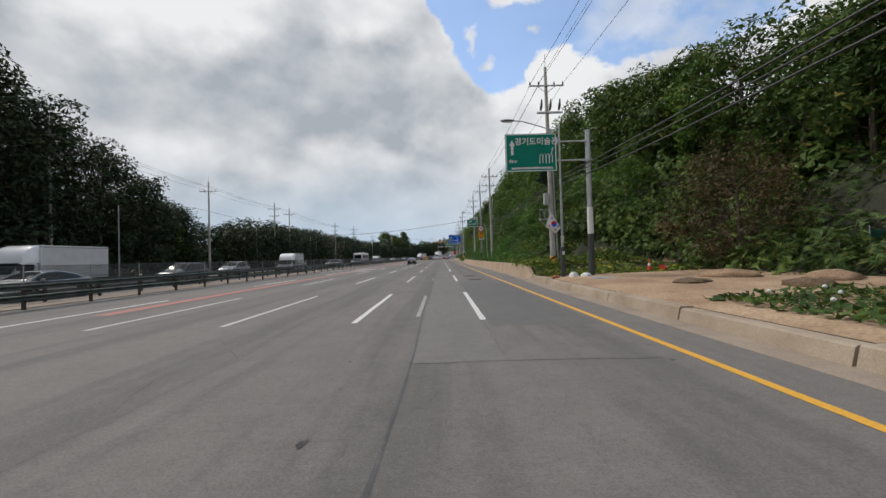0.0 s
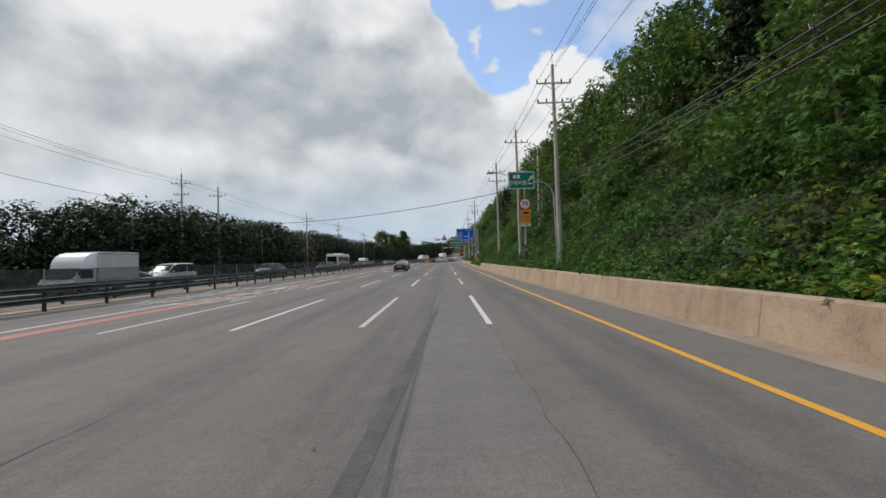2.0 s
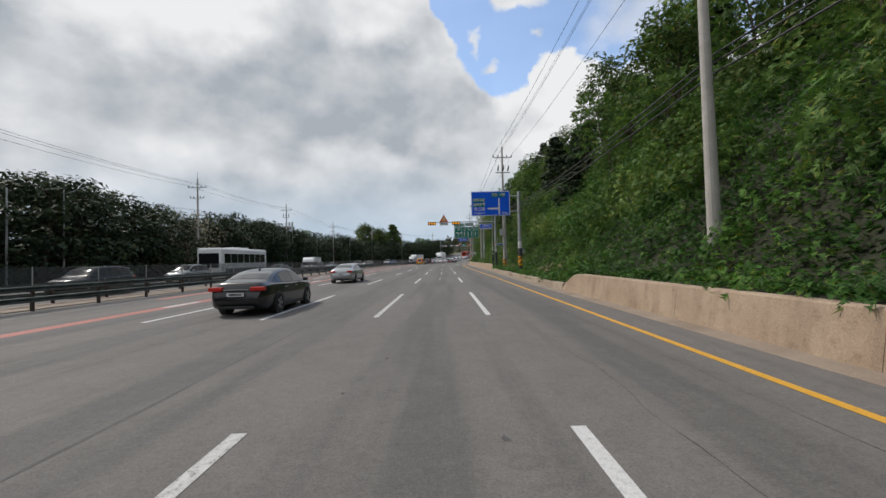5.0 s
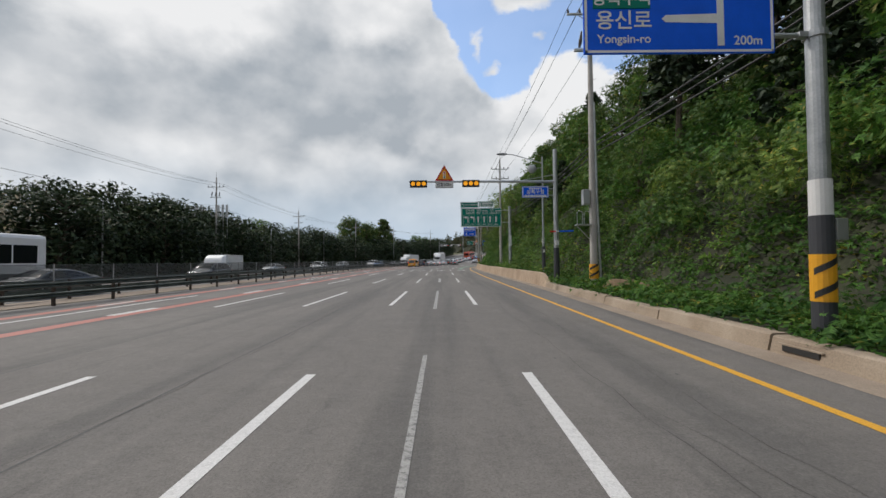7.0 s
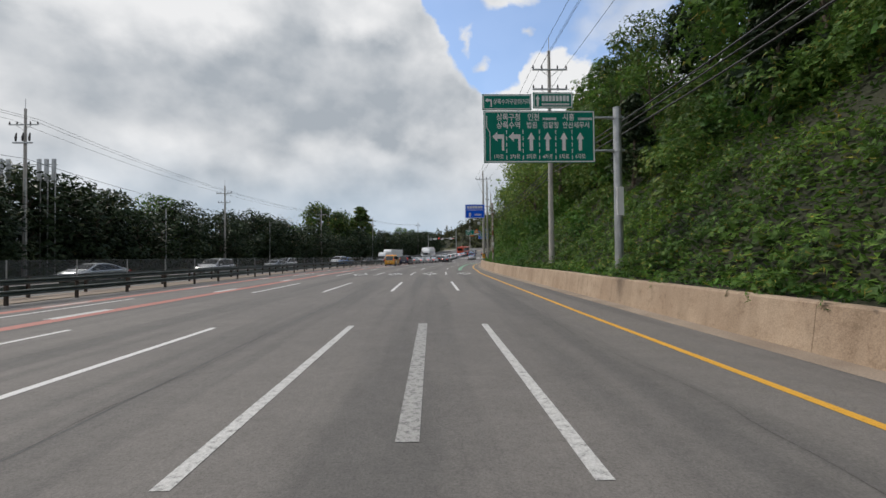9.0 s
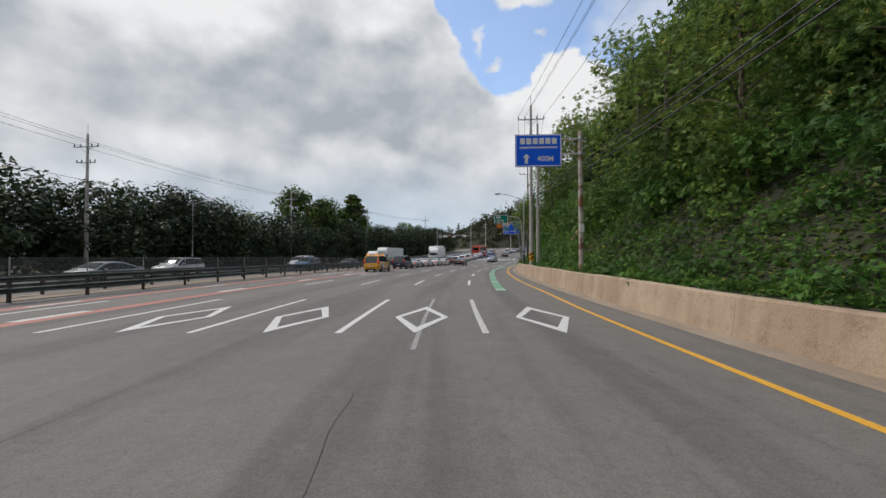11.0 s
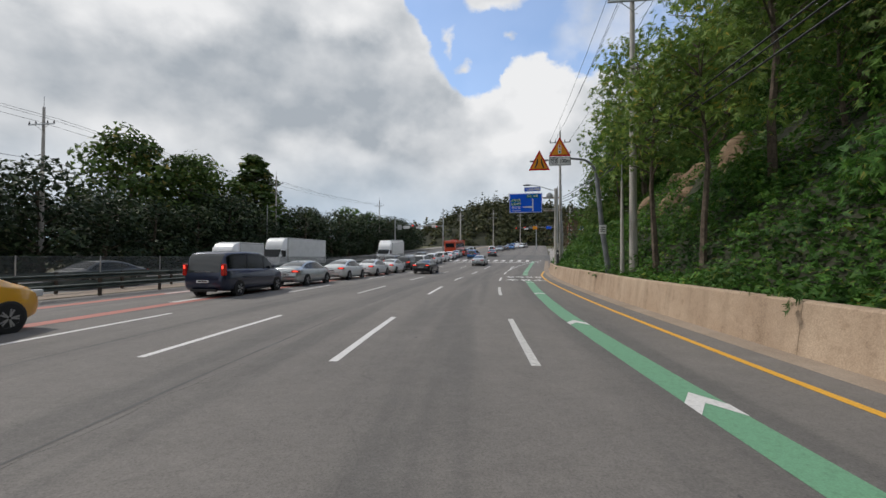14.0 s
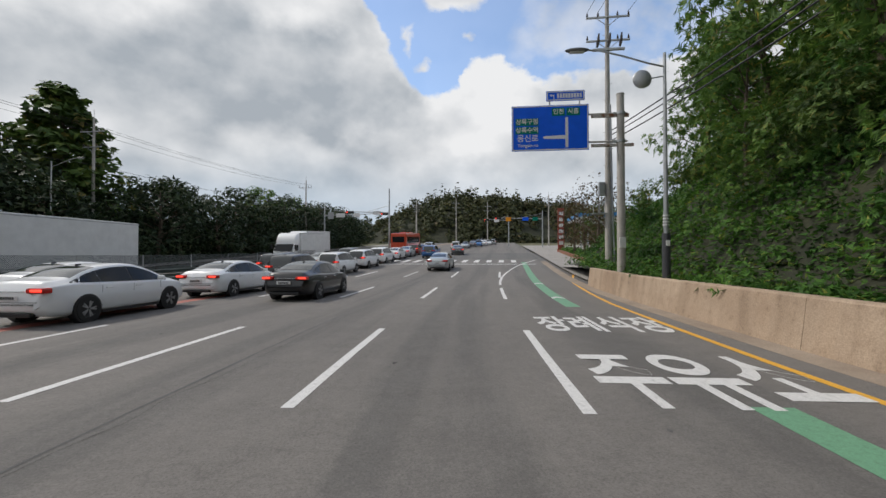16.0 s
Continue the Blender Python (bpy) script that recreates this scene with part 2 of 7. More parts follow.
def paint_material(name, c, worn, lo=0.42, hi=0.62):
    m, nt, b = principled(name, 0.65)
    w = noise_node(nt, 11.0, 9, 0.78)
    col = ramp(nt, w, [(lo - 0.1, worn), (lo, tuple(0.8 * v for v in c)), (hi, c)])
    g = noise_node(nt, 60, 2)
    col = blend(nt, col, ramp(nt, g, [(0.3, (0.82,) * 3), (0.7, (1.05,) * 3)]), 1.0, "MULTIPLY")
    nt.links.new(col, b.inputs["Base Color"])
    bump(nt, b, g, 0.3, 0.004)
    return m


WHITE_PAINT = paint_material("white_road_paint", (0.68, 0.67, 0.66), (0.24, 0.23, 0.22), 0.38, 0.5)
WORN_PAINT = paint_material("worn_white_paint", (0.62, 0.61, 0.59), (0.19, 0.185, 0.18), 0.46, 0.58)
FADED_PAINT = paint_material("faded_white_paint", (0.44, 0.43, 0.41), (0.15, 0.148, 0.145), 0.5, 0.72)
YELLOW_PAINT = paint_material("yellow_road_paint", (0.76, 0.40, 0.045), (0.30, 0.21, 0.12), 0.37, 0.47)
PINK_PAINT = paint_material("pink_lane_paint", (0.50, 0.16, 0.125), (0.24, 0.19, 0.175), 0.47, 0.62)
GREEN_PAINT = paint_material("green_lane_paint", (0.155, 0.34, 0.21), (0.17, 0.24, 0.19), 0.38, 0.5)
STEEL = mottled("galvanised_steel", (0.36, 0.375, 0.385), (0.50, 0.51, 0.52), 2.5, 30, 0.45, 0.75, 0.15, 0.1)
RUSTY = mottled("rust_stained_steel", (0.22, 0.10, 0.05), (0.50, 0.46, 0.42), 2.0, 20, 0.75, 0.2, 0.3, 0.3, 0.42, 0.55)
RAIL_PAINT = mottled("dark_green_rail", (0.035, 0.052, 0.045), (0.09, 0.11, 0.10), 1.5, 25, 0.5, 0.3, 0.2, 0.1)
POST_PAINT = mottled("rusty_rail_post", (0.045, 0.033, 0.026), (0.10, 0.078, 0.062), 3, 25, 0.7, 0.3, 0.2, 0.2)
POLE_CONCRETE = mottled("pole_concrete", (0.36, 0.335, 0.31), (0.50, 0.475, 0.445), 1.0, 40, 0.85, 0, 0.15, 0.25)
BLACK_SLEEVE = plain("black_plastic_sleeve", (0.045, 0.047, 0.055), 0.6)
STICKER_WHITE = plain("white_sheet", (0.72, 0.72, 0.72), 0.5)
WARN_YELLOW = plain("warning_yellow", (0.80, 0.38, 0.02), 0.45)
WARN_BLACK = plain("warning_black", (0.03, 0.03, 0.03), 0.5)
INSULATOR = plain("dark_porcelain", (0.05, 0.04, 0.04), 0.25)
WIRE_BLACK = plain("black_cable", (0.02, 0.02, 0.022), 0.6)
SIGN_GREEN = plain("sign_green", (0.004, 0.20, 0.145), 0.42)
SIGN_BLUE = plain("sign_blue", (0.010, 0.125, 0.82), 0.42)
SIGN_WHITE = plain("sign_white", (0.78, 0.78, 0.78), 0.42)
SIGN_RED = plain("sign_red", (0.55, 0.02, 0.025), 0.42)
SIGN_ORANGE = plain("sign_orange", (0.85, 0.33, 0.03), 0.42)
for _m in (SIGN_GREEN, SIGN_BLUE, SIGN_WHITE, SIGN_RED, SIGN_ORANGE):
    _m.node_tree.nodes["Principled BSDF"].inputs["Specular IOR Level"].default_value = 0.12
SIGN_BACK = plain("sign_aluminium", (0.45, 0.46, 0.47), 0.4, 0.6)
INK = plain("black_ink", (0.02, 0.02, 0.02), 0.5)
RUBBER = plain("tyre_rubber", (0.018, 0.018, 0.019), 0.8)
ALLOY = plain("alloy_rim", (0.42, 0.43, 0.45), 0.32, 0.8)
TRIM_BLACK = plain("black_trim", (0.014, 0.014, 0.015), 0.5)
CHROME = plain("chrome", (0.72, 0.72, 0.74), 0.15, 1.0)
CAR_GLASS, _nt, _b = principled("tinted_car_glass", 0.1)
_b.inputs["Specular IOR Level"].default_value = 0.22
_b.inputs["Base Color"].default_value = (0.010, 0.012, 0.014, 1)
PALE_GLASS, _nt, _b = principled("pale_screen_glass", 0.08)
_b.inputs["Base Color"].default_value = (0.16, 0.18, 0.19, 1)
LAMP_RED, _nt, _b = principled("red_lamp_lens", 0.2)
_b.inputs["Base Color"].default_value = (0.50, 0.02, 0.014, 1)
BRAKE_LIT, _nt, _b = principled("lit_brake_lens", 0.2)
_b.inputs["Base Color"].default_value = (0.5, 0.02, 0.01, 1)
_b.inputs["Emission Color"].default_value, _b.inputs["Emission Strength"].default_value = (1, 0.06, 0.035, 1), 1.6
LAMP_CLEAR, _nt, _b = principled("clear_lamp_lens", 0.1)
_b.inputs["Base Color"].default_value = (0.62, 0.63, 0.64, 1)
AMBER_LIT, _nt, _b = principled("lit_amber_lens", 0.3)
_b.inputs["Base Color"].default_value = (0.75, 0.30, 0.02, 1)
_b.inputs["Emission Color"].default_value, _b.inputs["Emission Strength"].default_value = (1, 0.40, 0.02, 1), 0.6


def car_paint(name, c, metal=0.35):
    m, nt, b = principled(name, 0.3, metal)
    d = noise_node(nt, 1.2, 4)
    nt.links.new(blend(nt, c, tuple(0.82 * v for v in c), d), b.inputs["Base Color"])
    b.inputs["Coat Weight"].default_value, b.inputs["Coat Roughness"].default_value = 0.7, 0.06
    return m


def leaf_material(name, dark, mid, light, odd, glow=0.25):
    """Every leaf its own tone; thin enough to let some light through."""
    m, nt, b = principled(name, 0.55)
    g = nt.nodes.new("ShaderNodeNewGeometry")
    col = ramp(nt, g.outputs["Random Per Island"], [(0.0, dark), (0.5, mid), (0.9, light), (0.985, odd)])
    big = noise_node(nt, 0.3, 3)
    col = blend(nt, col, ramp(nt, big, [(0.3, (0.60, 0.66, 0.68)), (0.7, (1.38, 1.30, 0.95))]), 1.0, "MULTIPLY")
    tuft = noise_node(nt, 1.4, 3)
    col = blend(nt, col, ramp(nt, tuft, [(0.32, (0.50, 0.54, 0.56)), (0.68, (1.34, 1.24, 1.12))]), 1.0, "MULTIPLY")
    nt.links.new(col, b.inputs["Base Color"])
    b.inputs["Specular IOR Level"].default_value = 0.16
    tr = nt.nodes.new("ShaderNodeBsdfTranslucent")
    nt.links.new(col, tr.inputs[0])
    mx = nt.nodes.new("ShaderNodeMixShader")
    mx.inputs[0].default_value = glow
    nt.links.new(b.outputs[0], mx.inputs[1]), nt.links.new(tr.outputs[0], mx.inputs[2])
    nt.links.new(mx.outputs[0], nt.nodes["Material Output"].inputs[0])
    return m


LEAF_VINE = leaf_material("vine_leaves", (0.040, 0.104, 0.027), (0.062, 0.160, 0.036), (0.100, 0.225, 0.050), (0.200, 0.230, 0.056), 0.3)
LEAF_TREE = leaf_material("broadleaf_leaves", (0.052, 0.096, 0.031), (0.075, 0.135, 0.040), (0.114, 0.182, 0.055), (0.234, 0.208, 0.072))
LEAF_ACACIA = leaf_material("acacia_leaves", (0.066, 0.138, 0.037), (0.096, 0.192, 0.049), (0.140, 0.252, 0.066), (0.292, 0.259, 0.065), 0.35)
# lighter, yellower copy of the acacia leaves, with sunlight put into the colour
LEAF_SUNLIT = leaf_material("sunlit_acacia_leaves", (0.104, 0.183, 0.051), (0.146, 0.244, 0.071), (0.207, 0.311, 0.095), (0.390, 0.342, 0.085), 0.35)
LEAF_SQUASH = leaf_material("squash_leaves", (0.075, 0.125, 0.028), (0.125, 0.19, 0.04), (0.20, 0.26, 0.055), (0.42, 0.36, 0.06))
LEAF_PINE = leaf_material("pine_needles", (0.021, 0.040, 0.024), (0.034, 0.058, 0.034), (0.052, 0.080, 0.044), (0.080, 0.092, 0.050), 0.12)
# greyed leaf tones: the haze of distance is put into the colour
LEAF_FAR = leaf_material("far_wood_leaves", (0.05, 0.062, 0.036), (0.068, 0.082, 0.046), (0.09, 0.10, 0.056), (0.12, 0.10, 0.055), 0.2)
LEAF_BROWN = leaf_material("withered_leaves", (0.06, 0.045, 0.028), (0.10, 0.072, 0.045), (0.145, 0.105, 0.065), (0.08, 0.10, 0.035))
LEAF_PALE = leaf_material("withered_pale_leaves", (0.20, 0.19, 0.16), (0.34, 0.31, 0.27), (0.46, 0.42, 0.38), (0.12, 0.14, 0.07), 0.3)
BARK = mottled("bark", (0.07, 0.052, 0.038), (0.16, 0.125, 0.095), 3, 18, 0.95, 0, 0.4, 0.9)
FENCE_MESH, _nt, _b = principled("chain_link_mesh", 0.5, 0.6)
_b.inputs["Base Color"].default_value = (0.10, 0.115, 0.12, 1)


def _mesh_holes(nt, b):
    tc = nt.nodes.new("ShaderNodeTexCoord")
    masks = []
    for turn in (45, -45):
        mp = nt.nodes.new("ShaderNodeMapping")
        nt.links.new(tc.outputs["Object"], mp.inputs[0])
        mp.inputs[2].default_value = (radians(turn), 0, 0)
        w = nt.nodes.new("ShaderNodeTexWave")
        nt.links.new(mp.outputs[0], w.inputs["Vector"])
        w.bands_direction = "Z"
        w.inputs["Scale"].default_value = 6.5
        masks.append(ramp(nt, w.outputs["Fac"], [(0.78, (0, 0, 0)), (0.84, (1, 1, 1))]))
    both = blend(nt, masks[0], masks[1], 1.0, "LIGHTEN")
    tr = nt.nodes.new("ShaderNodeBsdfTransparent")
    mx = nt.nodes.new("ShaderNodeMixShader")
    nt.links.new(both, mx.inputs[0])
    nt.links.new(tr.outputs[0], mx.inputs[1]), nt.links.new(b.outputs[0], mx.inputs[2])
    nt.links.new(mx.outputs[0], nt.nodes["Material Output"].inputs[0])


_mesh_holes(_nt, _b)

# ---- the road's line: s metres along, o metres to the right of the lane line beside the camera's lane ----
S_BEND, RADIUS, S_STRAIGHT = 172.0, 286.0, 262.0


def psi(s):
    return (min(max(s, S_BEND), S_STRAIGHT) - S_BEND) / RADIUS


def lift(s):
    """The road climbs gently towards and beyond the junction."""
    e = min(max(0.0, s - 248), 180)
    return 0.00125 * e * e if e < 20 else 0.5 + 0.05 * (e - 20)


def P(s, o, z=0.0):
    z += lift(s)
    if s <= S_BEND:
        return Vector((1.58 + o, s, z))
    a, e = psi(s), max(0.0, s - S_STRAIGHT)
    return Vector((1.58 + RADIUS - (RADIUS - o) * math.cos(a) + e * math.sin(a), S_BEND + (RADIUS - o) * math.sin(a) + e * math.cos(a), z))


def at(s, o, z=0.0, yaw=0.0):
    """A pose on the road: y ahead along it, x to its right."""
    p = P(s, o, z)
    return pose(p.x, p.y, p.z, 0, 0, yaw - math.degrees(psi(s)))


def ride(s, o, yaw=0.0):
    """Like at, tilted with the road's climb."""
    p = P(s, o)
    tilt = math.degrees(math.atan((lift(s + 1) - lift(s - 1)) / 2))
    return pose(p.x, p.y, p.z, 0, 0, -math.degrees(psi(s))) @ pose(0, 0, 0, tilt) @ pose(0, 0, 0, 0, 0, yaw)


WALL_O = [(-40, 4.25), (20, 4.3), (33, 4.75), (50, 4.8), (66, 4.4), (110, 4.4), (136, 4.95), (180, 4.95), (195, 4.85), (205, 4.7), (222, 4.5), (242, 4.45), (256, 4.6), (300, 5.0)]


def wall_o(s):
    """The line of the wall's foot."""
    return float(np.interp(s, *zip(*WALL_O)))


def Q(s, o, z=0.0):
    """Like P, with o counted so that the wall's foot lies at 4.86."""
    return P(s, o + wall_o(s) - 4.86, z)


def part(name, bm, material, parent, label="", smooth=False):
    me = bm
    if isinstance(bm, bmesh.types.BMesh):
        me = bpy.data.meshes.new(name)
        bm.to_mesh(me)
        bm.free()
    if material is not None and not me.materials:
        me.materials.append(material)
    if smooth:
        me.polygons.foreach_set("use_smooth", [True] * len(me.polygons))
    ob = new(name, me)
    ob.parent = parent
    if label:
        ob["label"] = label
    return ob


def thing(name, m, label, category, group="", kind=""):
    ob = new(name)
    ob.empty_display_size = 0.2
    ob.matrix_world = m
    return tagged(ob, label, category, group, kind)


def box(x0, x1, y0, y1, z0, z1, bevel=0.0, bm=None):
    fresh = bmesh.new()
    bmesh.ops.create_cube(fresh, size=1)
    for v in fresh.verts:
        v.co = ((x0 + x1) / 2 + v.co.x * (x1 - x0), (y0 + y1) / 2 + v.co.y * (y1 - y0), (z0 + z1) / 2 + v.co.z * (z1 - z0))
    if bevel:
        bmesh.ops.bevel(fresh, geom=fresh.edges[:], offset=bevel, segments=2, affect="EDGES", profile=0.6)
    if bm is None:
        return fresh
    me = bpy.data.meshes.new("t")
    fresh.to_mesh(me)
    fresh.free()
    bm.from_mesh(me)
    bpy.data.meshes.remove(me)
    return bm


def tube(points, radii, sides=10, bm=None, cap=True):
    """A round bar through points; radii: one for all or one for each."""
    bm = bm or bmesh.new()
    pts = [Vector(p) for p in points]
    radii = radii if isinstance(radii, (list, tuple)) else [radii] * len(pts)
    rings = []
    for k, p in enumerate(pts):
        d = (pts[min(k + 1, len(pts) - 1)] - pts[max(k - 1, 0)]).normalized()
        u = d.orthogonal().normalized() if k == 0 else (u - d * u.dot(d)).normalized()
        w = d.cross(u)
        rings.append([bm.verts.new(p + radii[k] * (u * math.cos(a) + w * math.sin(a))) for a in (2 * math.pi * j / sides for j in range(sides))])
    for a, b in zip(rings, rings[1:]):
        for j in range(sides):
            bm.faces.new((a[j], a[(j + 1) % sides], b[(j + 1) % sides], b[j]))
    if cap:
        bm.faces.new(rings[0][::-1])
        bm.faces.new(rings[-1])
    return bm


def prism(outline, y0, y1, bm=None):
    """An outline in x, z pushed through from y0 to y1."""
    bm = bm or bmesh.new()
    a = [bm.verts.new((x, y0, z)) for x, z in outline]
    b = [bm.verts.new((x, y1, z)) for x, z in outline]
    bm.faces.new(a)
    bm.faces.new(b[::-1])
    for k in range(len(a)):
        j = (k + 1) % len(a)
        bm.faces.new((a[j], a[k], b[k], b[j]))
    bmesh.ops.recalc_face_normals(bm, faces=bm.faces[:])
    return bm


def quick_mesh(name, verts, faces_per, mat, uvs=None):
    """A mesh from an array of vertices whose faces take faces_per vertices each, in order."""
    me = bpy.data.meshes.new(name)
    n = len(verts)
    me.vertices.add(n)
    me.vertices.foreach_set("co", np.asarray(verts, np.float32).ravel())
    me.loops.add(n)
    me.loops.foreach_set("vertex_index", np.arange(n, dtype=np.int32))
    me.polygons.add(n // faces_per)
    me.polygons.foreach_set("loop_start", np.arange(0, n, faces_per, dtype=np.int32))
    me.update(calc_edges=True)
    me.materials.append(mat)
    return me


def road_sheet(name, s_list, o_list, z, mat, label, category, kind="structure", lay=P):
    """A sheet that follows the road; z: a number or a function of s and o."""
    zf = z if callable(z) else (lambda s, o: z)
    nS, nO = len(s_list), len(o_list)
    verts = [lay(s, o, zf(s, o)) for s in s_list for o in o_list]
    faces = [(i * nO + j, i * nO + j + 1, (i + 1) * nO + j + 1, (i + 1) * nO + j) for i in range(nS - 1) for j in range(nO - 1)]
    me = bpy.data.meshes.new(name)
    me.from_pydata(verts, [], faces)
    uv = me.uv_layers.new(name="UVMap")
    coords = np.array([(o, s) for s in s_list for o in o_list], np.float32)
    idx = np.empty(len(me.loops), np.int32)
    me.loops.foreach_get("vertex_index", idx)
    uv.data.foreach_set("uv", coords[idx].ravel())
    me.materials.append(mat)
    return tagged(new(name, me), label, category, kind=kind)


def steps(a, b, d):
    n = max(1, round((b - a) / d))
    return [a + (b - a) * k / n for k in range(n + 1)]


LONG = steps(-40, 172, 6) + steps(172, 300, 3)[1:] + steps(300, 620, 16)[1:]

# ---- ground, road, gutter ----
_end, _dir = P(S_STRAIGHT, 0, 0), Vector((math.sin(psi(S_STRAIGHT)), math.cos(psi(S_STRAIGHT)), 0))


def ground_z(x, y):
    return lift(S_STRAIGHT + (Vector((x, y, 0)) - _end).dot(_dir)) - 0.12 - 0.2 * min(1, max(0, y - 235) / 40)


_xs = [-2600, -1200, -600, -300, -150, -90, -60, -40, -20, 0, 20, 40, 60, 90, 150, 300, 600, 1200, 2600]
_ys = [-2600, -1000, -300, -60] + list(range(0, 231, 33)) + list(range(240, 480, 6)) + [500, 600, 900, 1500, 2600]
_gm = bpy.data.meshes.new("ground")
_gm.from_pydata([(x, y, ground_z(x, y)) for y in _ys for x in _xs], [], [(r * len(_xs) + c, r * len(_xs) + c + 1, (r + 1) * len(_xs) + c + 1, (r + 1) * len(_xs) + c) for r in range(len(_ys) - 1) for c in range(len(_xs) - 1)])
_gm.materials.append(GRASS_GROUND)
ground = tagged(new("ground", _gm), "dull green grassy ground reaching to the horizon", "ground", kind="structure")

road = road_sheet("road", LONG, [-17.4, -16.3, -13.1, -9.95, -6.5, -3.25, 0, 5.2], 0.0, ASPHALT, "worn grey asphalt carriageway of six lanes", "road")
far_road = road_sheet("road_oncoming", LONG, [-33.0, -30, -26, -22, -19.6], 0.0, ASPHALT_DARK, "grey asphalt oncoming carriageway beyond the median", "road")
median = road_sheet("median", LONG, [-19.6, -18.5, -17.4], 0.03, GUTTER, "narrow concrete median strip under the guard rails", "median")
road_sheet("pavement_far", LONG, [-37, -33.25], 0.12, PAVING, "pale pavement along the oncoming road", "pavement")
road_sheet("crossing_road", [283, 292, 301], [-120, -60, -33, 0, 6, 30, 60, 160], 0.004, ASPHALT_DARK, "asphalt side road crossing at the junction", "road")
gutter = road_sheet("gutter", [s for s in LONG if s <= 282], [4.38, 4.42, 4.7, 4.95], lambda s, o: 0.004 if o < 4.4 else 0.012 + 0.03 * (o - 4.4), GUTTER, "stained concrete gutter beside the road", "gutter", lay=Q)


road_sheet("pavement_corner", steps(256, 345, 6), [5.3, 6.5, 9, 14, 22, 40], 0.11, PAVING, "grey paved pavement at the junction corner", "pavement", lay=Q)


def strip(name, s0, s1, o0, o1, mat, parent, z=0.005, taper=None, step=2.5):
    """A flat painted or sealed strip along the road, as a thin raised slab."""
    ss = steps(s0, s1, step)
    bm = bmesh.new()
    top = [[bm.verts.new(P(s, o, z)) for o in (o0, o1)] for s in ss]
    for a, b in zip(top, top[1:]):
        bm.faces.new((a[0], a[1], b[1], b[0]))
    return part(name, bm, mat, parent)


rng = random.Random(5)
# ---- lane lines ----
EARLY = [-29.5, -13.3, 2.8, 19.0, 35.4, 52.2, 68.2, 84.0, 99.9, 115.8, 132.4, 148.2, 165.3, 182.7]  # far ends of the long dashes
LATE = [196.1, 207.9, 219.4, 231.4, 242.6, 254.2, 266.0]
for k, o in enumerate((0.0, -3.25, -6.55, -9.95, -13.1)):
    for far in EARLY:
        if o <= -13 and far > 60:
            continue
        strip("lane_dash", far - (8.0 if far < 105 else 7.1), far, o - 0.075, o + 0.075, WORN_PAINT if rng.random() < 0.3 else WHITE_PAINT, road)
    for far in LATE:
        if o > -13:
            strip("lane_dash", far - 4.9, far, o - 0.075, o + 0.075, WORN_PAINT if rng.random() < 0.25 else WHITE_PAINT, road)
for a, b in ((62, 86), (120, 135), (148, 160), (176, 186)):
    strip("lane_dash", a, b - 4, -14.05, -13.9, WHITE_PAINT, road)
EDGE_O = [(-40, 2.82), (60, 2.8), (115, 3.05), (150, 3.02), (180, 3.42), (186, 3.6), (198, 3.5), (222, 3.4), (240, 3.4), (248, 3.55), (258, 4.2), (266, 5.6)]


def edge_o(s):
    return float(np.interp(s, *zip(*EDGE_O)))


def band(name, s0, s1, of, half, mat, parent, z=0.005, step=2.0):
    bm = bmesh.new()
    rows = [[bm.verts.new(P(s, of(s) + d, z)) for d in (-half, half)] for s in steps(s0, s1, step)]
    for a, b in zip(rows, rows[1:]):
        bm.faces.new((a[0], a[1], b[1], b[0]))
    return part(name, bm, mat, parent)


band("edge_line", -40, 264, edge_o, 0.075, YELLOW_PAINT, road)
band("turn_guide_band", 14, 112, lambda s: -12.05, 0.28, PINK_PAINT, road)
band("turn_guide_band", 112, 250, lambda s: -11.75, 0.27, PINK_PAINT, road)
band("turn_guide_band", 100, 250, lambda s: -15.0, 0.27, PINK_PAINT, road)
GREEN_O = [(180, 1.6), (187, 1.6), (196, 1.72), (203, 1.78), (221, 1.66), (235, 2.02), (250, 2.05), (262, 2.2), (280, 2.5)]


def green_o(s):
    return float(np.interp(s, *zip(*GREEN_O)))


band("turn_guide_band", 187, 238, green_o, 0.24, GREEN_PAINT, road)
band("turn_guide_band", 247, 278, green_o, 0.24, GREEN_PAINT, road)


def chevron(s, of, mat):
    """A short bent arrow across a guide band."""
    bm = bmesh.new()
    o = of(s)
    pts = [(s - 0.05, o - 0.25), (s + 0.36, o), (s - 0.05, o + 0.25), (s - 0.42, o + 0.25), (s - 0.02, o), (s - 0.42, o - 0.25)]
    v = [bm.verts.new(P(a, b, 0.009)) for a, b in pts]
    bm.faces.new((v[0], v[5], v[4], v[1]))
    bm.faces.new((v[1], v[4], v[3], v[2]))
    return part("guide_arrow", bm, mat, road)


for s in (188, 194.6, 201, 207, 213, 219, 227.7, 236.4, 250, 257):
    chevron(s, green_o, WHITE_PAINT)
for s in range(60, 250, 9):
    strip("guide_mark", s, s + 2.2, -12.25, -11.9, WORN_PAINT, road, 0.009)
    if s > 104:
        strip("guide_mark", s + 3, s + 5, -15.1, -14.85, WORN_PAINT, road, 0.009)


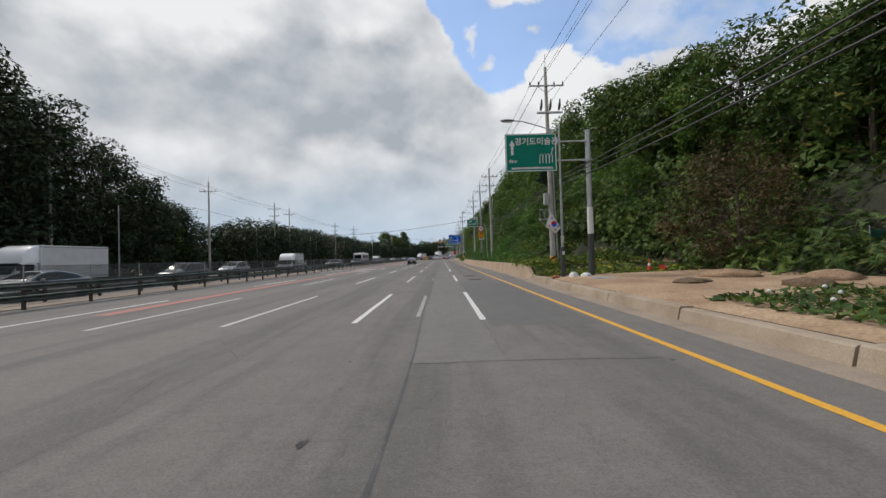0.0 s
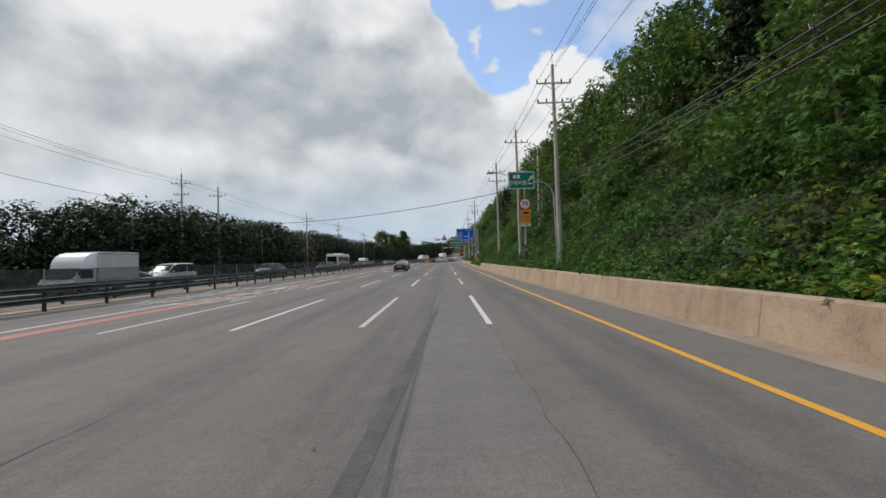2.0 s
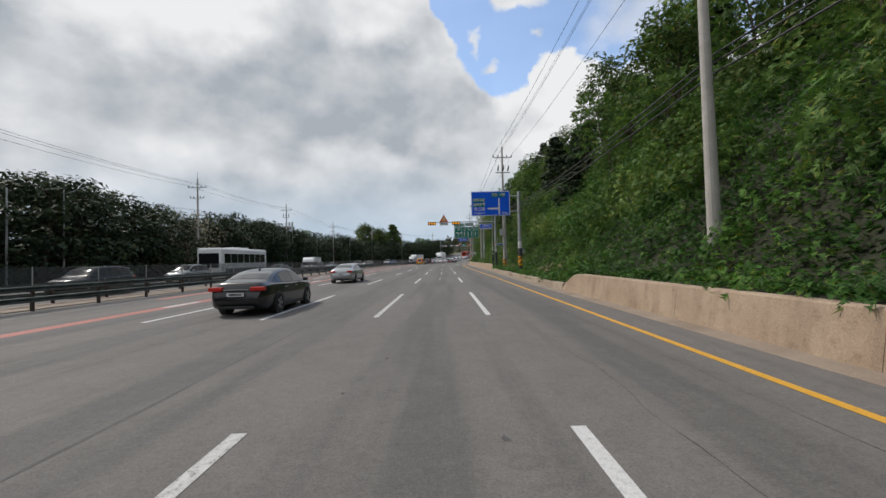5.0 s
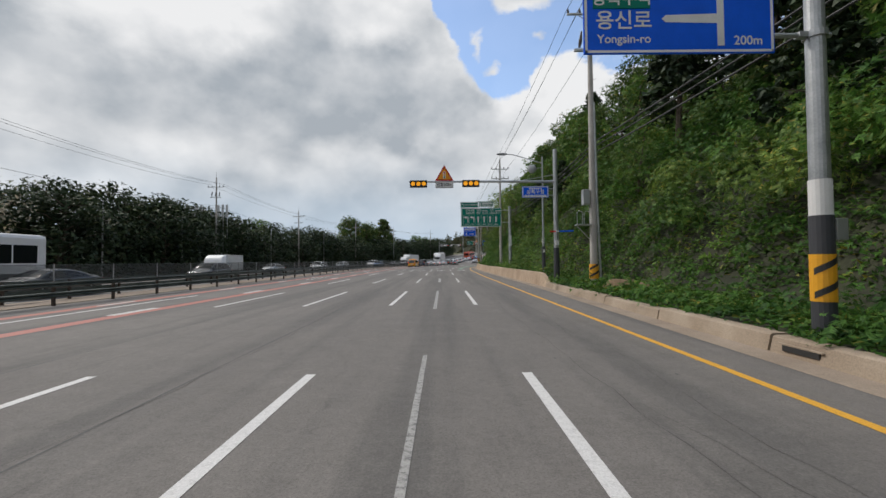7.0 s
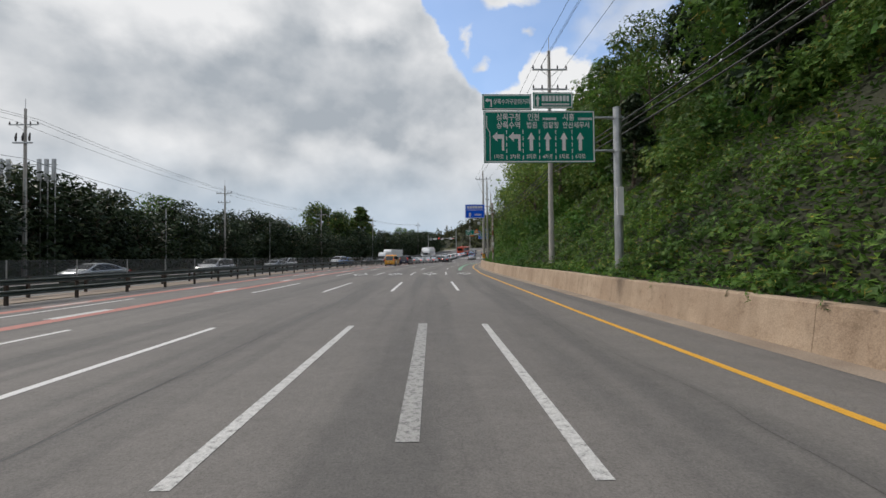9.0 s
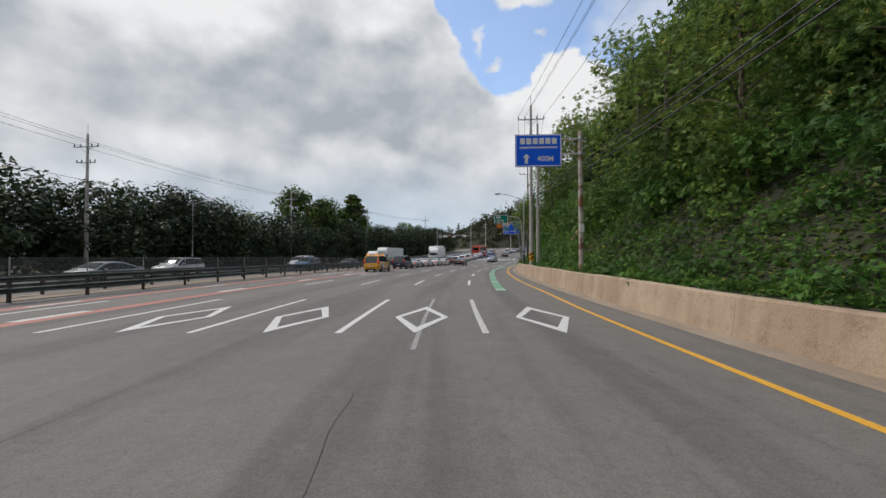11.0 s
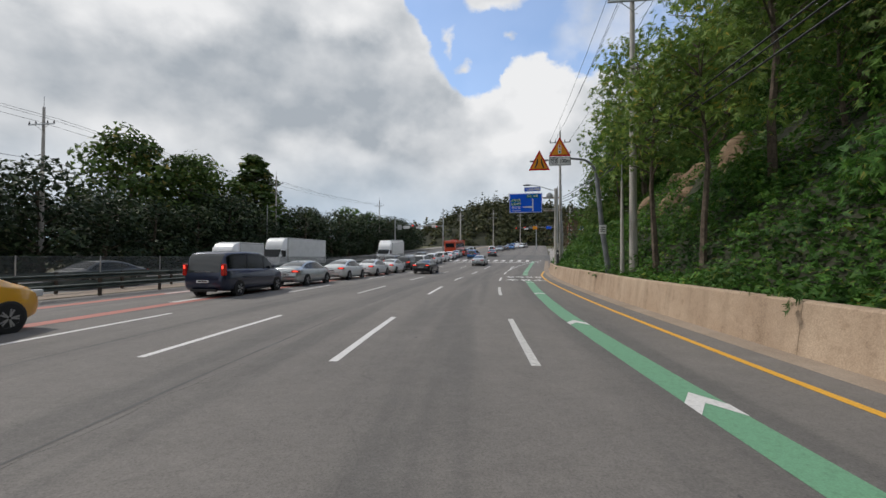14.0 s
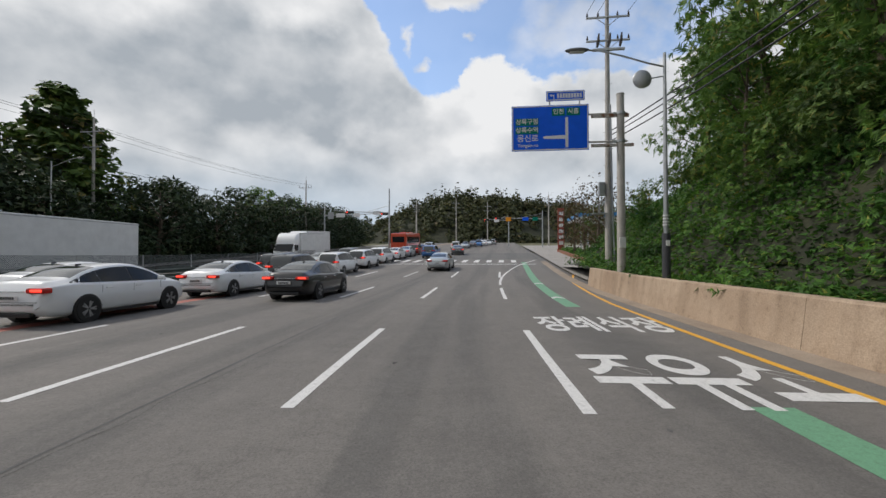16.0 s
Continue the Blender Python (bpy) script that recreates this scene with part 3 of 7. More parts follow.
def diamond(o):
    """The hollow lozenge that warns of a crossing."""
    bm = bmesh.new()
    s0, ds, do, w = 178.0, 2.4, 0.74, 0.175
    outer = [(s0 + ds, o), (s0, o + do), (s0 - ds, o), (s0, o - do)]
    inner = [(s0 + ds - 0.75, o), (s0, o + do - w), (s0 - ds + 0.75, o), (s0, o - do + w)]
    a = [bm.verts.new(P(*p, 0.009)) for p in outer]
    b = [bm.verts.new(P(*p, 0.009)) for p in inner]
    for k in range(4):
        j = (k + 1) % 4
        bm.faces.new((a[k], a[j], b[j], b[k]))
    return part("crossing_diamond", bm, WHITE_PAINT, road)


for o in (-8.2, -4.9, -1.57, 1.76):
    diamond(o)
# ---- joints, patches, tar marks ----
TAR_SMEAR = mottled("tar_smear", (0.075, 0.073, 0.072), (0.125, 0.12, 0.116), 1.6, 30, 0.8, 0, 0.3, 0.3)
BLUE_SPOT = paint_material("blue_spray_paint", (0.08, 0.20, 0.34), (0.13, 0.13, 0.13), 0.42, 0.6)
bm = bmesh.new()
bm.faces.new([bm.verts.new(P(28.75 + 0.17 * math.sin(a), -1.98 + 0.085 * math.cos(a) * (1 + 0.3 * math.sin(3 * a)), 0.004)) for a in (2 * math.pi * k / 14 for k in range(14))])
part("paint_spot", bm, BLUE_SPOT, road, "blue spray paint spot")
for s0, s1, o in ((-40, 60, -1.55), (60, 108, -4.75), (100, 172, -4.9), (172, 270, -4.85), (-40, 50, -8.2), (60, 270, -8.15)):
    bm = bmesh.new()
    rows = []
    for s in steps(s0, s1, 0.9):
        w = 0.012 + 0.03 * abs(noise.noise((s * 0.35, o, 0)))
        c = o + 0.09 * noise.noise((s * 0.16, o, 4)) + 0.02 * noise.noise((s * 1.1, o, 9))
        rows.append([bm.verts.new(P(s, c + d, 0.003)) for d in (-w, w)])
    for a, b in zip(rows, rows[1:]):
        bm.faces.new((a[0], a[1], b[1], b[0]))
    part("crack_seal", bm, SEAL, road)
for s0, s1, o0, o1 in ((11.8, 17.8, -1.74, -1.62), (28.5, 31.5, -1.62, -1.57), (112, 117, -1.62, -1.54), (124, 132.6, -1.6, -1.47), (141.8, 148.4, -1.62, -1.4), (174, 183, -1.52, -1.42)):
    strip("worn_marking", s0, s1, o0, o1, FADED_PAINT, road, 0.006)
PATCH = asphalt_material("asphalt_patch", (0.155, 0.147, 0.139), (0.118, 0.113, 0.109), (0.178, 0.168, 0.157))
strip("asphalt_patch", 6.9, 53.8, -1.5, -0.05, PATCH, road, 0.0022)
strip("asphalt_patch", 10, 27, 0.1, 2.6, ASPHALT_DARK, road, 0.0022)
for s0, s1, o0, o1 in ((31, 47, -2.15, -1.35), (36, 50, -1.85, -1.3)):
    bm = bmesh.new()
    rows = []
    for s in steps(s0, s1, 0.5):
        f = (s - s0) / (s1 - s0)
        w = 0.11 * math.sin(math.pi * min(1, f * 1.1 + 0.05)) * (0.6 + 0.8 * abs(noise.noise((s * 0.9, o0, 2)))) + 0.015
        c = o0 + (o1 - o0) * f
        rows.append([bm.verts.new(P(s, c + d, 0.0035 if s0 < 33 else 0.0045)) for d in (-w, w)])
    for a, b in zip(rows, rows[1:]):
        bm.faces.new((a[0], a[1], b[1], b[0]))
    part("tar_smear", bm, TAR_SMEAR, road)


def crack(points, wide, mat, seed, name="crack", z=0.0042):
    """A ragged dark line on the road through places s, o."""
    bm = bmesh.new()
    rows = []
    for (s0, o0), (s1, o1) in zip(points, points[1:]):
        n = max(2, int(math.hypot(s1 - s0, o1 - o0) / 0.3))
        for k in range(n + 1):
            s, o = s0 + (s1 - s0) * k / n, o0 + (o1 - o0) * k / n
            w = wide * (0.35 + 1.3 * abs(noise.noise((s * 1.7, o * 1.7, seed))))
            a = math.atan2(o1 - o0, s1 - s0)
            j = 0.09 * noise.noise((s * 1.3, o * 1.3, seed + 5)) + 0.03 * noise.noise((s * 5, o * 5, seed))
            rows.append([bm.verts.new(P(s - math.sin(a) * (j + d), o + math.cos(a) * (j + d), z)) for d in (-w, w)])
    for a, b in zip(rows, rows[1:]):
        bm.faces.new((a[0], a[1], b[1], b[0]))
    return part(name, bm, mat, road)


CRACK_DARK = mottled("open_crack", (0.045, 0.043, 0.041), (0.085, 0.081, 0.077), 3, 40, 0.95, 0, 0.4, 0.3)
crack([(6.9, -1.55), (6.9, 0.1), (6.85, 2.3)], 0.012, CRACK_DARK, 1)
crack([(7, -0.04), (54, -0.04)], 0.006, CRACK_DARK, 4)
crack([(53.8, -4.8), (53.8, -1.6), (53.85, 0.1)], 0.006, CRACK_DARK, 2)
cr = random.Random(31)
# long wandering cracks beside the wheel tracks, with short side branches
for k, (s0, s1, o) in enumerate(((2, 26, -4.6), (30, 52, -5.1), (58, 98, 0.95), (64, 96, 2.15), (104, 150, -4.95), (108, 142, 0.9), (112, 168, 1.75), (126, 170, -8.3), (150, 172, -1.9), (176, 200, -1.75), (186, 252, -4.7), (190, 246, -8.35))):
    pts, oo, s = [], o, s0
    while s < s1:
        pts.append((s, oo))
        if cr.random() < 0.3:
            side = cr.choice((-1, 1))
            crack([(s, oo), (s + cr.uniform(0.3, 1.2), oo + side * cr.uniform(0.3, 0.8)), (s + cr.uniform(0.8, 2.4), oo + side * cr.uniform(0.4, 0.9))], 0.0035, CRACK_DARK, 40 + k)
        s += cr.uniform(1.6, 4.0)
        oo = o + cr.uniform(-0.2, 0.2)
    crack(pts, 0.005, CRACK_DARK, 10 + k)
# tar spots and small worn holes
for k in range(70):
    s, o = cr.uniform(2, 255), cr.choice((-7.6, -5.6, -2.4, -0.8, 0.8, 2.1)) + cr.uniform(-0.3, 0.3)
    bm = bmesh.new()
    r = cr.uniform(0.02, 0.05)
    bm.faces.new([bm.verts.new(P(s + 1.7 * r * math.sin(a) * (1 + 0.4 * math.sin(3 * a + k)), o + r * math.cos(a) * (1 + 0.35 * math.sin(2 * a + k)), 0.0046)) for a in (2 * math.pi * j / 12 for j in range(12))])
    part("tar_spot", bm, TAR_SMEAR if k % 3 else CRACK_DARK, road)


def manhole(s, o, r):
    t = thing("manhole_cover", at(s, o, 0.0), "round dark cast-iron manhole cover set in the asphalt", "manhole cover", "manhole covers in the road")
    bm = bmesh.new()
    bmesh.ops.create_cone(bm, cap_ends=True, segments=40, radius1=r, radius2=r, depth=0.012)
    part("rim", bm, SEAL, t)
    bm = bmesh.new()
    for k in range(-9, 10):
        x = k * r / 10
        h = math.sqrt(max(0, (0.9 * r) ** 2 - x * x))
        box(x - 0.012, x + 0.012, -h, h, 0.004, 0.012, bm=bm)
    part("ribs", bm, mottled("cast_iron", (0.07, 0.065, 0.062), (0.13, 0.12, 0.115), 4, 40, 0.6, 0.4), t)
    bm = tube([(r * 0.93 * math.cos(a), r * 0.93 * math.sin(a), 0.009) for a in (2 * math.pi * k / 32 for k in range(33))], 0.018, 6)
    part("ring", bm, bpy.data.materials["cast_iron"], t)


manhole(28.7, 1.28, 0.46)
manhole(33.5, 1.30, 0.46)
manhole(78.0, -4.2, 0.45)


# ---- lettering ----
def lettering(text, size, mat, parent, x, y, z, flat=False, align="CENTER", sx=1.0, width=None):
    """Words with the built-in font, standing (facing -y) or lying flat."""
    c = bpy.data.curves.new("lettering", "FONT")
    c.body, c.size, c.align_x, c.align_y = text, size, align, "CENTER"
    c.extrude = 0.002
    c.offset = size * 0.012
    c.materials.append(mat)
    ob = new("lettering", c)
    ob.parent = parent
    ob.matrix_basis = pose(x, y, z, 0 if flat else 90) @ Matrix.Diagonal((sx, 1, 1, 1))
    return ob


def bars(n, w, h, mat, parent, x, y, z):
    bm = bmesh.new()
    step = w / n
    for k in range(n):
        box(x - w / 2 + k * step + step * 0.12, x - w / 2 + (k + 1) * step - step * 0.12, y - 0.002, y + 0.002, z - h / 2, z + h / 2, bm=bm)
    return part("lettering_row", bm, mat, parent)


def road_words(text, s, o, size, stretch):
    c = bpy.data.curves.new("road_lettering", "FONT")
    c.body, c.size, c.align_x, c.align_y, c.extrude, c.offset = text, size, "CENTER", "CENTER", 0.002, size * 0.02
    c.materials.append(WHITE_PAINT)
    ob = new("road_lettering", c)
    ob.matrix_basis = at(s, o, 0.006) @ Matrix.Diagonal((1, stretch, 1, 1))
    ob.parent = road
    return ob


band("lane_line", 256, 282, lambda s: 0.0 + 0.006 * (s - 256) ** 2, 0.07, WHITE_PAINT, road, 0.007, 1.5)
for s0, s1, o0, o1 in ((203, 212, -16.2, -13.4), (203.5, 212, -12.9, -10.2), (51, 64, -13.0, -10.6), (51, 64, -16.4, -13.9)):
    for k in range(7):
        o = o0 + (o1 - o0) * (k + 0.5) / 7
        a = s0 + rng.uniform(0, 2.5)
        while a < s1 - 1:
            e = min(s1, a + rng.uniform(1.2, 3.4))
            strip("worn_lettering", a, e, o - 0.07, o + 0.07, WORN_PAINT, road, 0.0105)
            if rng.random() < 0.5:
                strip("worn_lettering", e - 0.3, e, o - 0.07, o + 0.33, WORN_PAINT, road, 0.0105)
            a = e + rng.uniform(0.4, 1.6)
road_words("주유소", 239.0, 1.9, 1.08, 2.55)
road_words("장례식장", 243.5, 1.9, 0.82, 2.9)
for k in range(13):
    strip("crosswalk_bar", 277.5, 281.5, -15 + k * 1.35, -14.45 + k * 1.35, WHITE_PAINT, road, 0.008)
strip("stop_line", 274.5, 275.0, -16, 3.5, WHITE_PAINT, road, 0.008)

# ---- kerb and retaining wall ----
kerb = tagged(new("kerb"), "low weathered concrete kerb between gutter and bank", "kerb", kind="structure")
for s0, s1 in [(s, s + 3.94) for s in range(-38, 24, 4)] + [(s, s + 3.94) for s in range(101, 133, 4)] + [(133, 134.58), (100.02, 100.95), (26, 26.95)]:
    h = 0.30 + 0.05 * rng.random()
    bm = bmesh.new()
    rows = [[bm.verts.new(Q(s, o, z)) for o, z in ((4.88, 0), (4.95, h - 0.03), (4.99, h), (5.26, h), (5.3, h - 0.03), (5.3, -0.1))] for s in steps(s0, s1, 2)]
    for a, b in zip(rows, rows[1:]):
        for k in range(5):
            bm.faces.new((a[k], a[k + 1], b[k + 1], b[k]))
    bm.faces.new(rows[0]), bm.faces.new(rows[-1][::-1])
    bmesh.ops.recalc_face_normals(bm, faces=bm.faces[:])
    part("kerb_block", bm, CONCRETE, kerb)
retaining = tagged(new("retaining_wall"), "weathered tan concrete retaining wall with vertical joints", "retaining wall", kind="structure")


def wall_top(s):
    return 0.86 + 0.05 * noise.noise((s * 0.11, 2, 0)) + (0.1 if s > 176 else 0) * min(1, (s - 176) / 8)


def wall_run(a, b, length, rise0=False, rise1=False):
    ss = steps(a, b, length)
    for s0, s1 in zip(ss, ss[1:]):
        bm = bmesh.new()
        rows = []
        for s in steps(s0 + 0.005, s1 - 0.005, 0.8):
            h = wall_top(s)
            if rise0 and s - a < 2.2:
                h = 0.25 + (h - 0.25) * math.sin(min(1, (s - a) / 2.2) * math.pi / 2)
            if rise1 and b - s < 2.2:
                h = 0.25 + (h - 0.25) * math.sin(min(1, (b - s) / 2.2) * math.pi / 2)
            j = 0.012 * noise.noise((s * 0.7, 1, 0))
            rows.append([bm.verts.new(Q(s, o, z)) for o, z in ((4.86 + j, -0.05), (4.93 + j, h * 0.5), (4.985 + j, h - 0.035), (5.02 + j, h), (5.27, h), (5.31, h - 0.04), (5.31, -0.1))])
        for p, q in zip(rows, rows[1:]):
            for k in range(6):
                bm.faces.new((p[k], p[k + 1], q[k + 1], q[k]))
        bm.faces.new(rows[0]), bm.faces.new(rows[-1][::-1])
        bmesh.ops.recalc_face_normals(bm, faces=bm.faces[:])
        part("wall_panel", bm, WALL_CONCRETE, retaining)


wall_run(27, 100, 4.8, True, True)
wall_run(134.6, 256, 5.0, True, False)


# ---- the wooded hill beside the road ----
def fade(x, a, b):
    f = min(1, max(0, (x - a) / (b - a)))
    return f * f * (3 - 2 * f)


def foot(s):
    """How far from the road line the slope begins."""
    return 6.3 + 9.7 * (1 - fade(s, 24, 42)) + 1.2 * fade(s, 100, 112) * (1 - fade(s, 128, 140)) + 0.8 * noise.noise((s * 0.07, 8, 0))


def hill_z(s, o):
    low = 0.80 * (fade(s, 25, 28) * (1 - fade(s, 98, 101)) + fade(s, 134, 137) * (1 - fade(s, 262, 275)))
    low = max(low, 0.27 if s < 262 else 0.14)
    f = foot(s)
    rise = max(0.0, o - f)
    slope = 1.12 + 0.18 * noise.noise((s * 0.035, 3, 0))
    crest = (21.5 + 4 * noise.noise((s * 0.02, 11, 0))) * (0.46 + 0.54 * fade(s, 40, 74)) * (1 - fade(s, 250, 268))
    z = crest * (1 - math.exp(-rise * slope / max(crest, 0.1))) * 1.12 if crest > 0.2 else 0
    rough = (0.5 * noise.noise((s * 0.25, o * 0.25, 0)) + 0.25 * noise.noise((s * 0.7, o * 0.7, 3))) * min(1, rise / 3)
    return (low + z + rough + 0.12 * min(1.0, max(0, o - 5.3)) + (0.06 if s > 30 else 0.012) * max(0, min(o, f) - 6)) * (1 - fade(o, 60, 112)) - 0.3 * fade(o, 100, 112)


HS = steps(-60, 270, 2.5)
HO = [5.31, 5.6, 6.0, 6.6, 7.4, 8.4, 9.6, 11, 12.6, 14.4, 16.5, 19, 22, 26, 31, 38, 50, 60, 70, 82, 95, 112]
hill = road_sheet("hillside", HS, HO, hill_z, SHADED_HUMUS, "steep earth hillside, shade painted dark under dense scrub", "hillside", lay=Q)
dirt = road_sheet("dirt_yard", steps(-50, 28.6, 1.6), [5.32, 6, 7, 8.2, 9.6, 11, 12.4, 13.6, 14.8, 15.7], lambda s, o: hill_z(s, o) + 0.03 + 0.10 * max(0, noise.noise((s * 0.3, o * 0.4, 1))), SOIL, "bare tan dirt yard behind the kerb", "dirt", lay=Q)


def leaf_array(centres, normals, sizes, seed, ratio=0.62, fold=0.18, tri=False):
    """Bent four-cornered leaves at given places, facing roughly along normals."""
    g = np.random.default_rng(seed)
    n = len(centres)
    nrm = normals + g.normal(0, 0.45, (n, 3))
    nrm /= np.linalg.norm(nrm, axis=1, keepdims=True) + 1e-9
    t = g.normal(0, 1, (n, 3))
    u = np.cross(nrm, t)
    u /= np.linalg.norm(u, axis=1, keepdims=True) + 1e-9
    v = np.cross(nrm, u)
    h = sizes[:, None]
    if tri == "frond":
        # sprays of six narrow leaflets, set in pairs along a drooping stem
        k = np.arange(n) % 6
        first = np.arange(n) - k
        stem = u[first] + np.array([0, 0, -0.35])
        stem /= np.linalg.norm(stem, axis=1, keepdims=True)
        side = v[first] * np.where(k % 2 == 0, 1.0, -1.0)[:, None]
        hh = h[first]
        root = centres[first] + stem * hh * (0.42 * (k // 2) - 0.4)[:, None]
        tip = root + (side * 0.95 + stem * 0.75 + g.normal(0, 0.16, (n, 3))) * hh * 0.9
        out = np.empty((n, 3, 3))
        out[:, 0] = root - stem * hh * 0.2
        out[:, 1] = root + stem * hh * 0.24
        out[:, 2] = tip
        return out.reshape(-1, 3)
    if tri == "slim":
        out = np.empty((n, 3, 3))
        out[:, 0] = centres - u * h * 0.30 - v * h * 0.5
        out[:, 1] = centres + u * h * 0.30 - v * h * 0.4
        out[:, 2] = centres + v * h * 0.65
        return out.reshape(-1, 3)
    if tri:
        out = np.empty((n, 3, 3))
        out[:, 0] = centres - u * h * 0.55 - v * h * 0.3
        out[:, 1] = centres + u * h * 0.55 - v * h * 0.3
        out[:, 2] = centres + v * h * 0.6
        return out.reshape(-1, 3)
    out = np.empty((n, 4, 3))
    out[:, 0] = centres - u * h * 0.5
    out[:, 1] = centres - v * h * ratio * 0.5 + nrm * h * fold
    out[:, 2] = centres + u * h * 0.5
    out[:, 3] = centres + v * h * ratio * 0.5 + nrm * h * fold
    return out.reshape(-1, 3)


def mound_leaves(mounds, per_area, size, seed, tri=False):
    """Leaves over heaps: rows of x, y, z, radius, height."""
    g = np.random.default_rng(seed)
    C, Nn, S = [], [], []
    for x, y, z, r, hgt in mounds:
        n = max(12, int(per_area * r * r))
        d = g.normal(0, 1, (n, 3))
        d[:, 2] = np.abs(d[:, 2])
        d /= np.linalg.norm(d, axis=1, keepdims=True)
        k = g.uniform(0.72, 1.08, (n, 1))
        lump = 1 + 0.22 * np.sin(d[:, :1] * 7 + x * 3) * np.cos(d[:, 1:2] * 6 + y * 2)
        C.append(np.array([x, y, z]) + d * k * lump * np.array([r, r, hgt]))
        Nn.append(d + np.array([0, 0, 0.35]))
        S.append(g.uniform(0.65, 1.35, n) * size)
    return leaf_array(np.concatenate(C), np.concatenate(Nn), np.concatenate(S), seed + 1, tri=tri)


hr = random.Random(11)


def scrub(name, s0, s1, o0, o1, count, r0, r1, size, mat, label, seed, tall=0.8, dens=120, tri=False):
    rows = []
    for _ in range(count):
        s = hr.uniform(s0, s1)
        f = foot(s)
        o = o0 + (o1 - o0) * hr.random() ** 1.25 + (f - 6.3 if o0 > 5.9 else 0) * 0.5
        r = hr.uniform(r0, r1)
        z = hill_z(s, o)
        p = Q(s, o)
        rows.append((p.x, p.y, z + p.z - 0.12 * r, r, r * tall * hr.uniform(0.8, 1.3)))
    me = quick_mesh(name, mound_leaves(rows, dens, size, seed, tri), 3 if tri else 4, mat)
    return tagged(new(name, me), label, "scrub", kind="stuff")


# acacia green on the 132 to 172 vines paints in the sun there
for k, (a, b) in enumerate(((36, 62), (62, 104), (132, 172), (172, 195), (208, 266))):
    scrub("vine_scrub", a, b, 5.7, 9.5, int((b - a) * 8.5), 0.35, 0.9, 0.1, LEAF_ACACIA if k == 2 else LEAF_VINE, "dense bright green kudzu vines above the retaining wall", 100 + k, 0.85, 540, "frond")
    leaf = (LEAF_TREE, LEAF_ACACIA, LEAF_VINE, LEAF_ACACIA, LEAF_VINE)[k]
    scrub("hill_scrub", a, b, 12, 19, int((b - a) * 4.5), 0.8, 1.8, 0.2, leaf, "thick green shrubs high on the steep hillside", 210 + k, 1.15, 120, "frond")
scrub("vine_scrub", 24.5, 34, 5.3, 9.5, 110, 0.3, 0.6, 0.15, LEAF_SQUASH, "yellow-green creepers round the end of the wall", 138, 0.6, 180)
scrub("vine_scrub", 195, 208, 5.6, 6.8, 80, 0.3, 0.6, 0.15, LEAF_VINE, "green vines at the foot of a bare earth slip", 139, 0.8, 150)
scrub("vine_scrub", 195, 208, 6.4, 11.5, 210, 0.35, 0.9, 0.11, LEAF_VINE, "scattered green shrubs on a bare earth slip", 140, 0.9, 480, "frond")
scrub("hill_scrub", 195, 208, 10.6, 19, 110, 0.6, 1.5, 0.19, LEAF_VINE, "thick green shrubs covering the steep hillside", 239, 0.9, 270, "frond")
scrub("vine_scrub", 104, 134, 5.5, 9.8, 270, 0.35, 0.9, 0.1, LEAF_VINE, "low green creepers spilling over the kerb", 131, 0.75, 540, "frond")
# rounded bushes of uneven height, by tone; lighter greens paint sunlight on the cutting from 104 on
for k, (mat, tone, stretches) in enumerate(((LEAF_TREE, "dark green", ((28, 66, 34), (66, 104, 20), (134, 172, 16), (172, 195, 12), (195, 208, 9), (208, 262, 18))), (LEAF_VINE, "deep green", ((28, 66, 14), (66, 104, 16), (104, 134, 10), (134, 172, 14), (172, 195, 14), (195, 208, 5), (208, 262, 14))), (LEAF_ACACIA, "fresh green", ((40, 66, 6), (66, 104, 12), (104, 134, 16), (134, 172, 16), (172, 195, 12), (208, 262, 14))), (LEAF_SUNLIT, "yellow-green", ((66, 104, 3), (104, 134, 6), (134, 172, 7), (172, 195, 4), (208, 262, 6))))):
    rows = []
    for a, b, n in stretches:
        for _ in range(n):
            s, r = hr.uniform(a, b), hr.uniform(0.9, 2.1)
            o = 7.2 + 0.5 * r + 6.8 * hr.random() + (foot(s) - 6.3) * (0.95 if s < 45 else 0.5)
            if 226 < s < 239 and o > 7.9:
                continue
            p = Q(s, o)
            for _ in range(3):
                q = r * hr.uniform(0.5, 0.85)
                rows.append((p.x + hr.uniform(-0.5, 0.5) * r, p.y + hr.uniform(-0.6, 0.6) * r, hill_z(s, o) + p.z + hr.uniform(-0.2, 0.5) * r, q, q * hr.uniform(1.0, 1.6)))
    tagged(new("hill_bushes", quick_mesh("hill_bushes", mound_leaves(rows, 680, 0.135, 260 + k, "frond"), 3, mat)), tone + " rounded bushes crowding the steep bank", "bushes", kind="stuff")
scrub("hill_scrub", 104, 134, 12, 19, 135, 0.8, 1.8, 0.2, LEAF_VINE, "thick green shrubs high on the steep hillside", 232, 1.15, 150, "frond")
scrub("hill_scrub", -45, 38, 9.8, 15.5, 400, 0.8, 1.9, 0.24, LEAF_TREE, "dark green shrubs at the foot of the wood", 240, 1.0, 170, "frond")
for k, (a, b) in enumerate(((-45, 40), (40, 120), (120, 200), (200, 270))):
    scrub("wood_understorey", a, b, 17, 34, int((b - a) * 5), 1.2, 2.6, 0.5, LEAF_TREE, "dark leafy undergrowth high on the hillside", 300 + k, 1.0, 32, "slim")


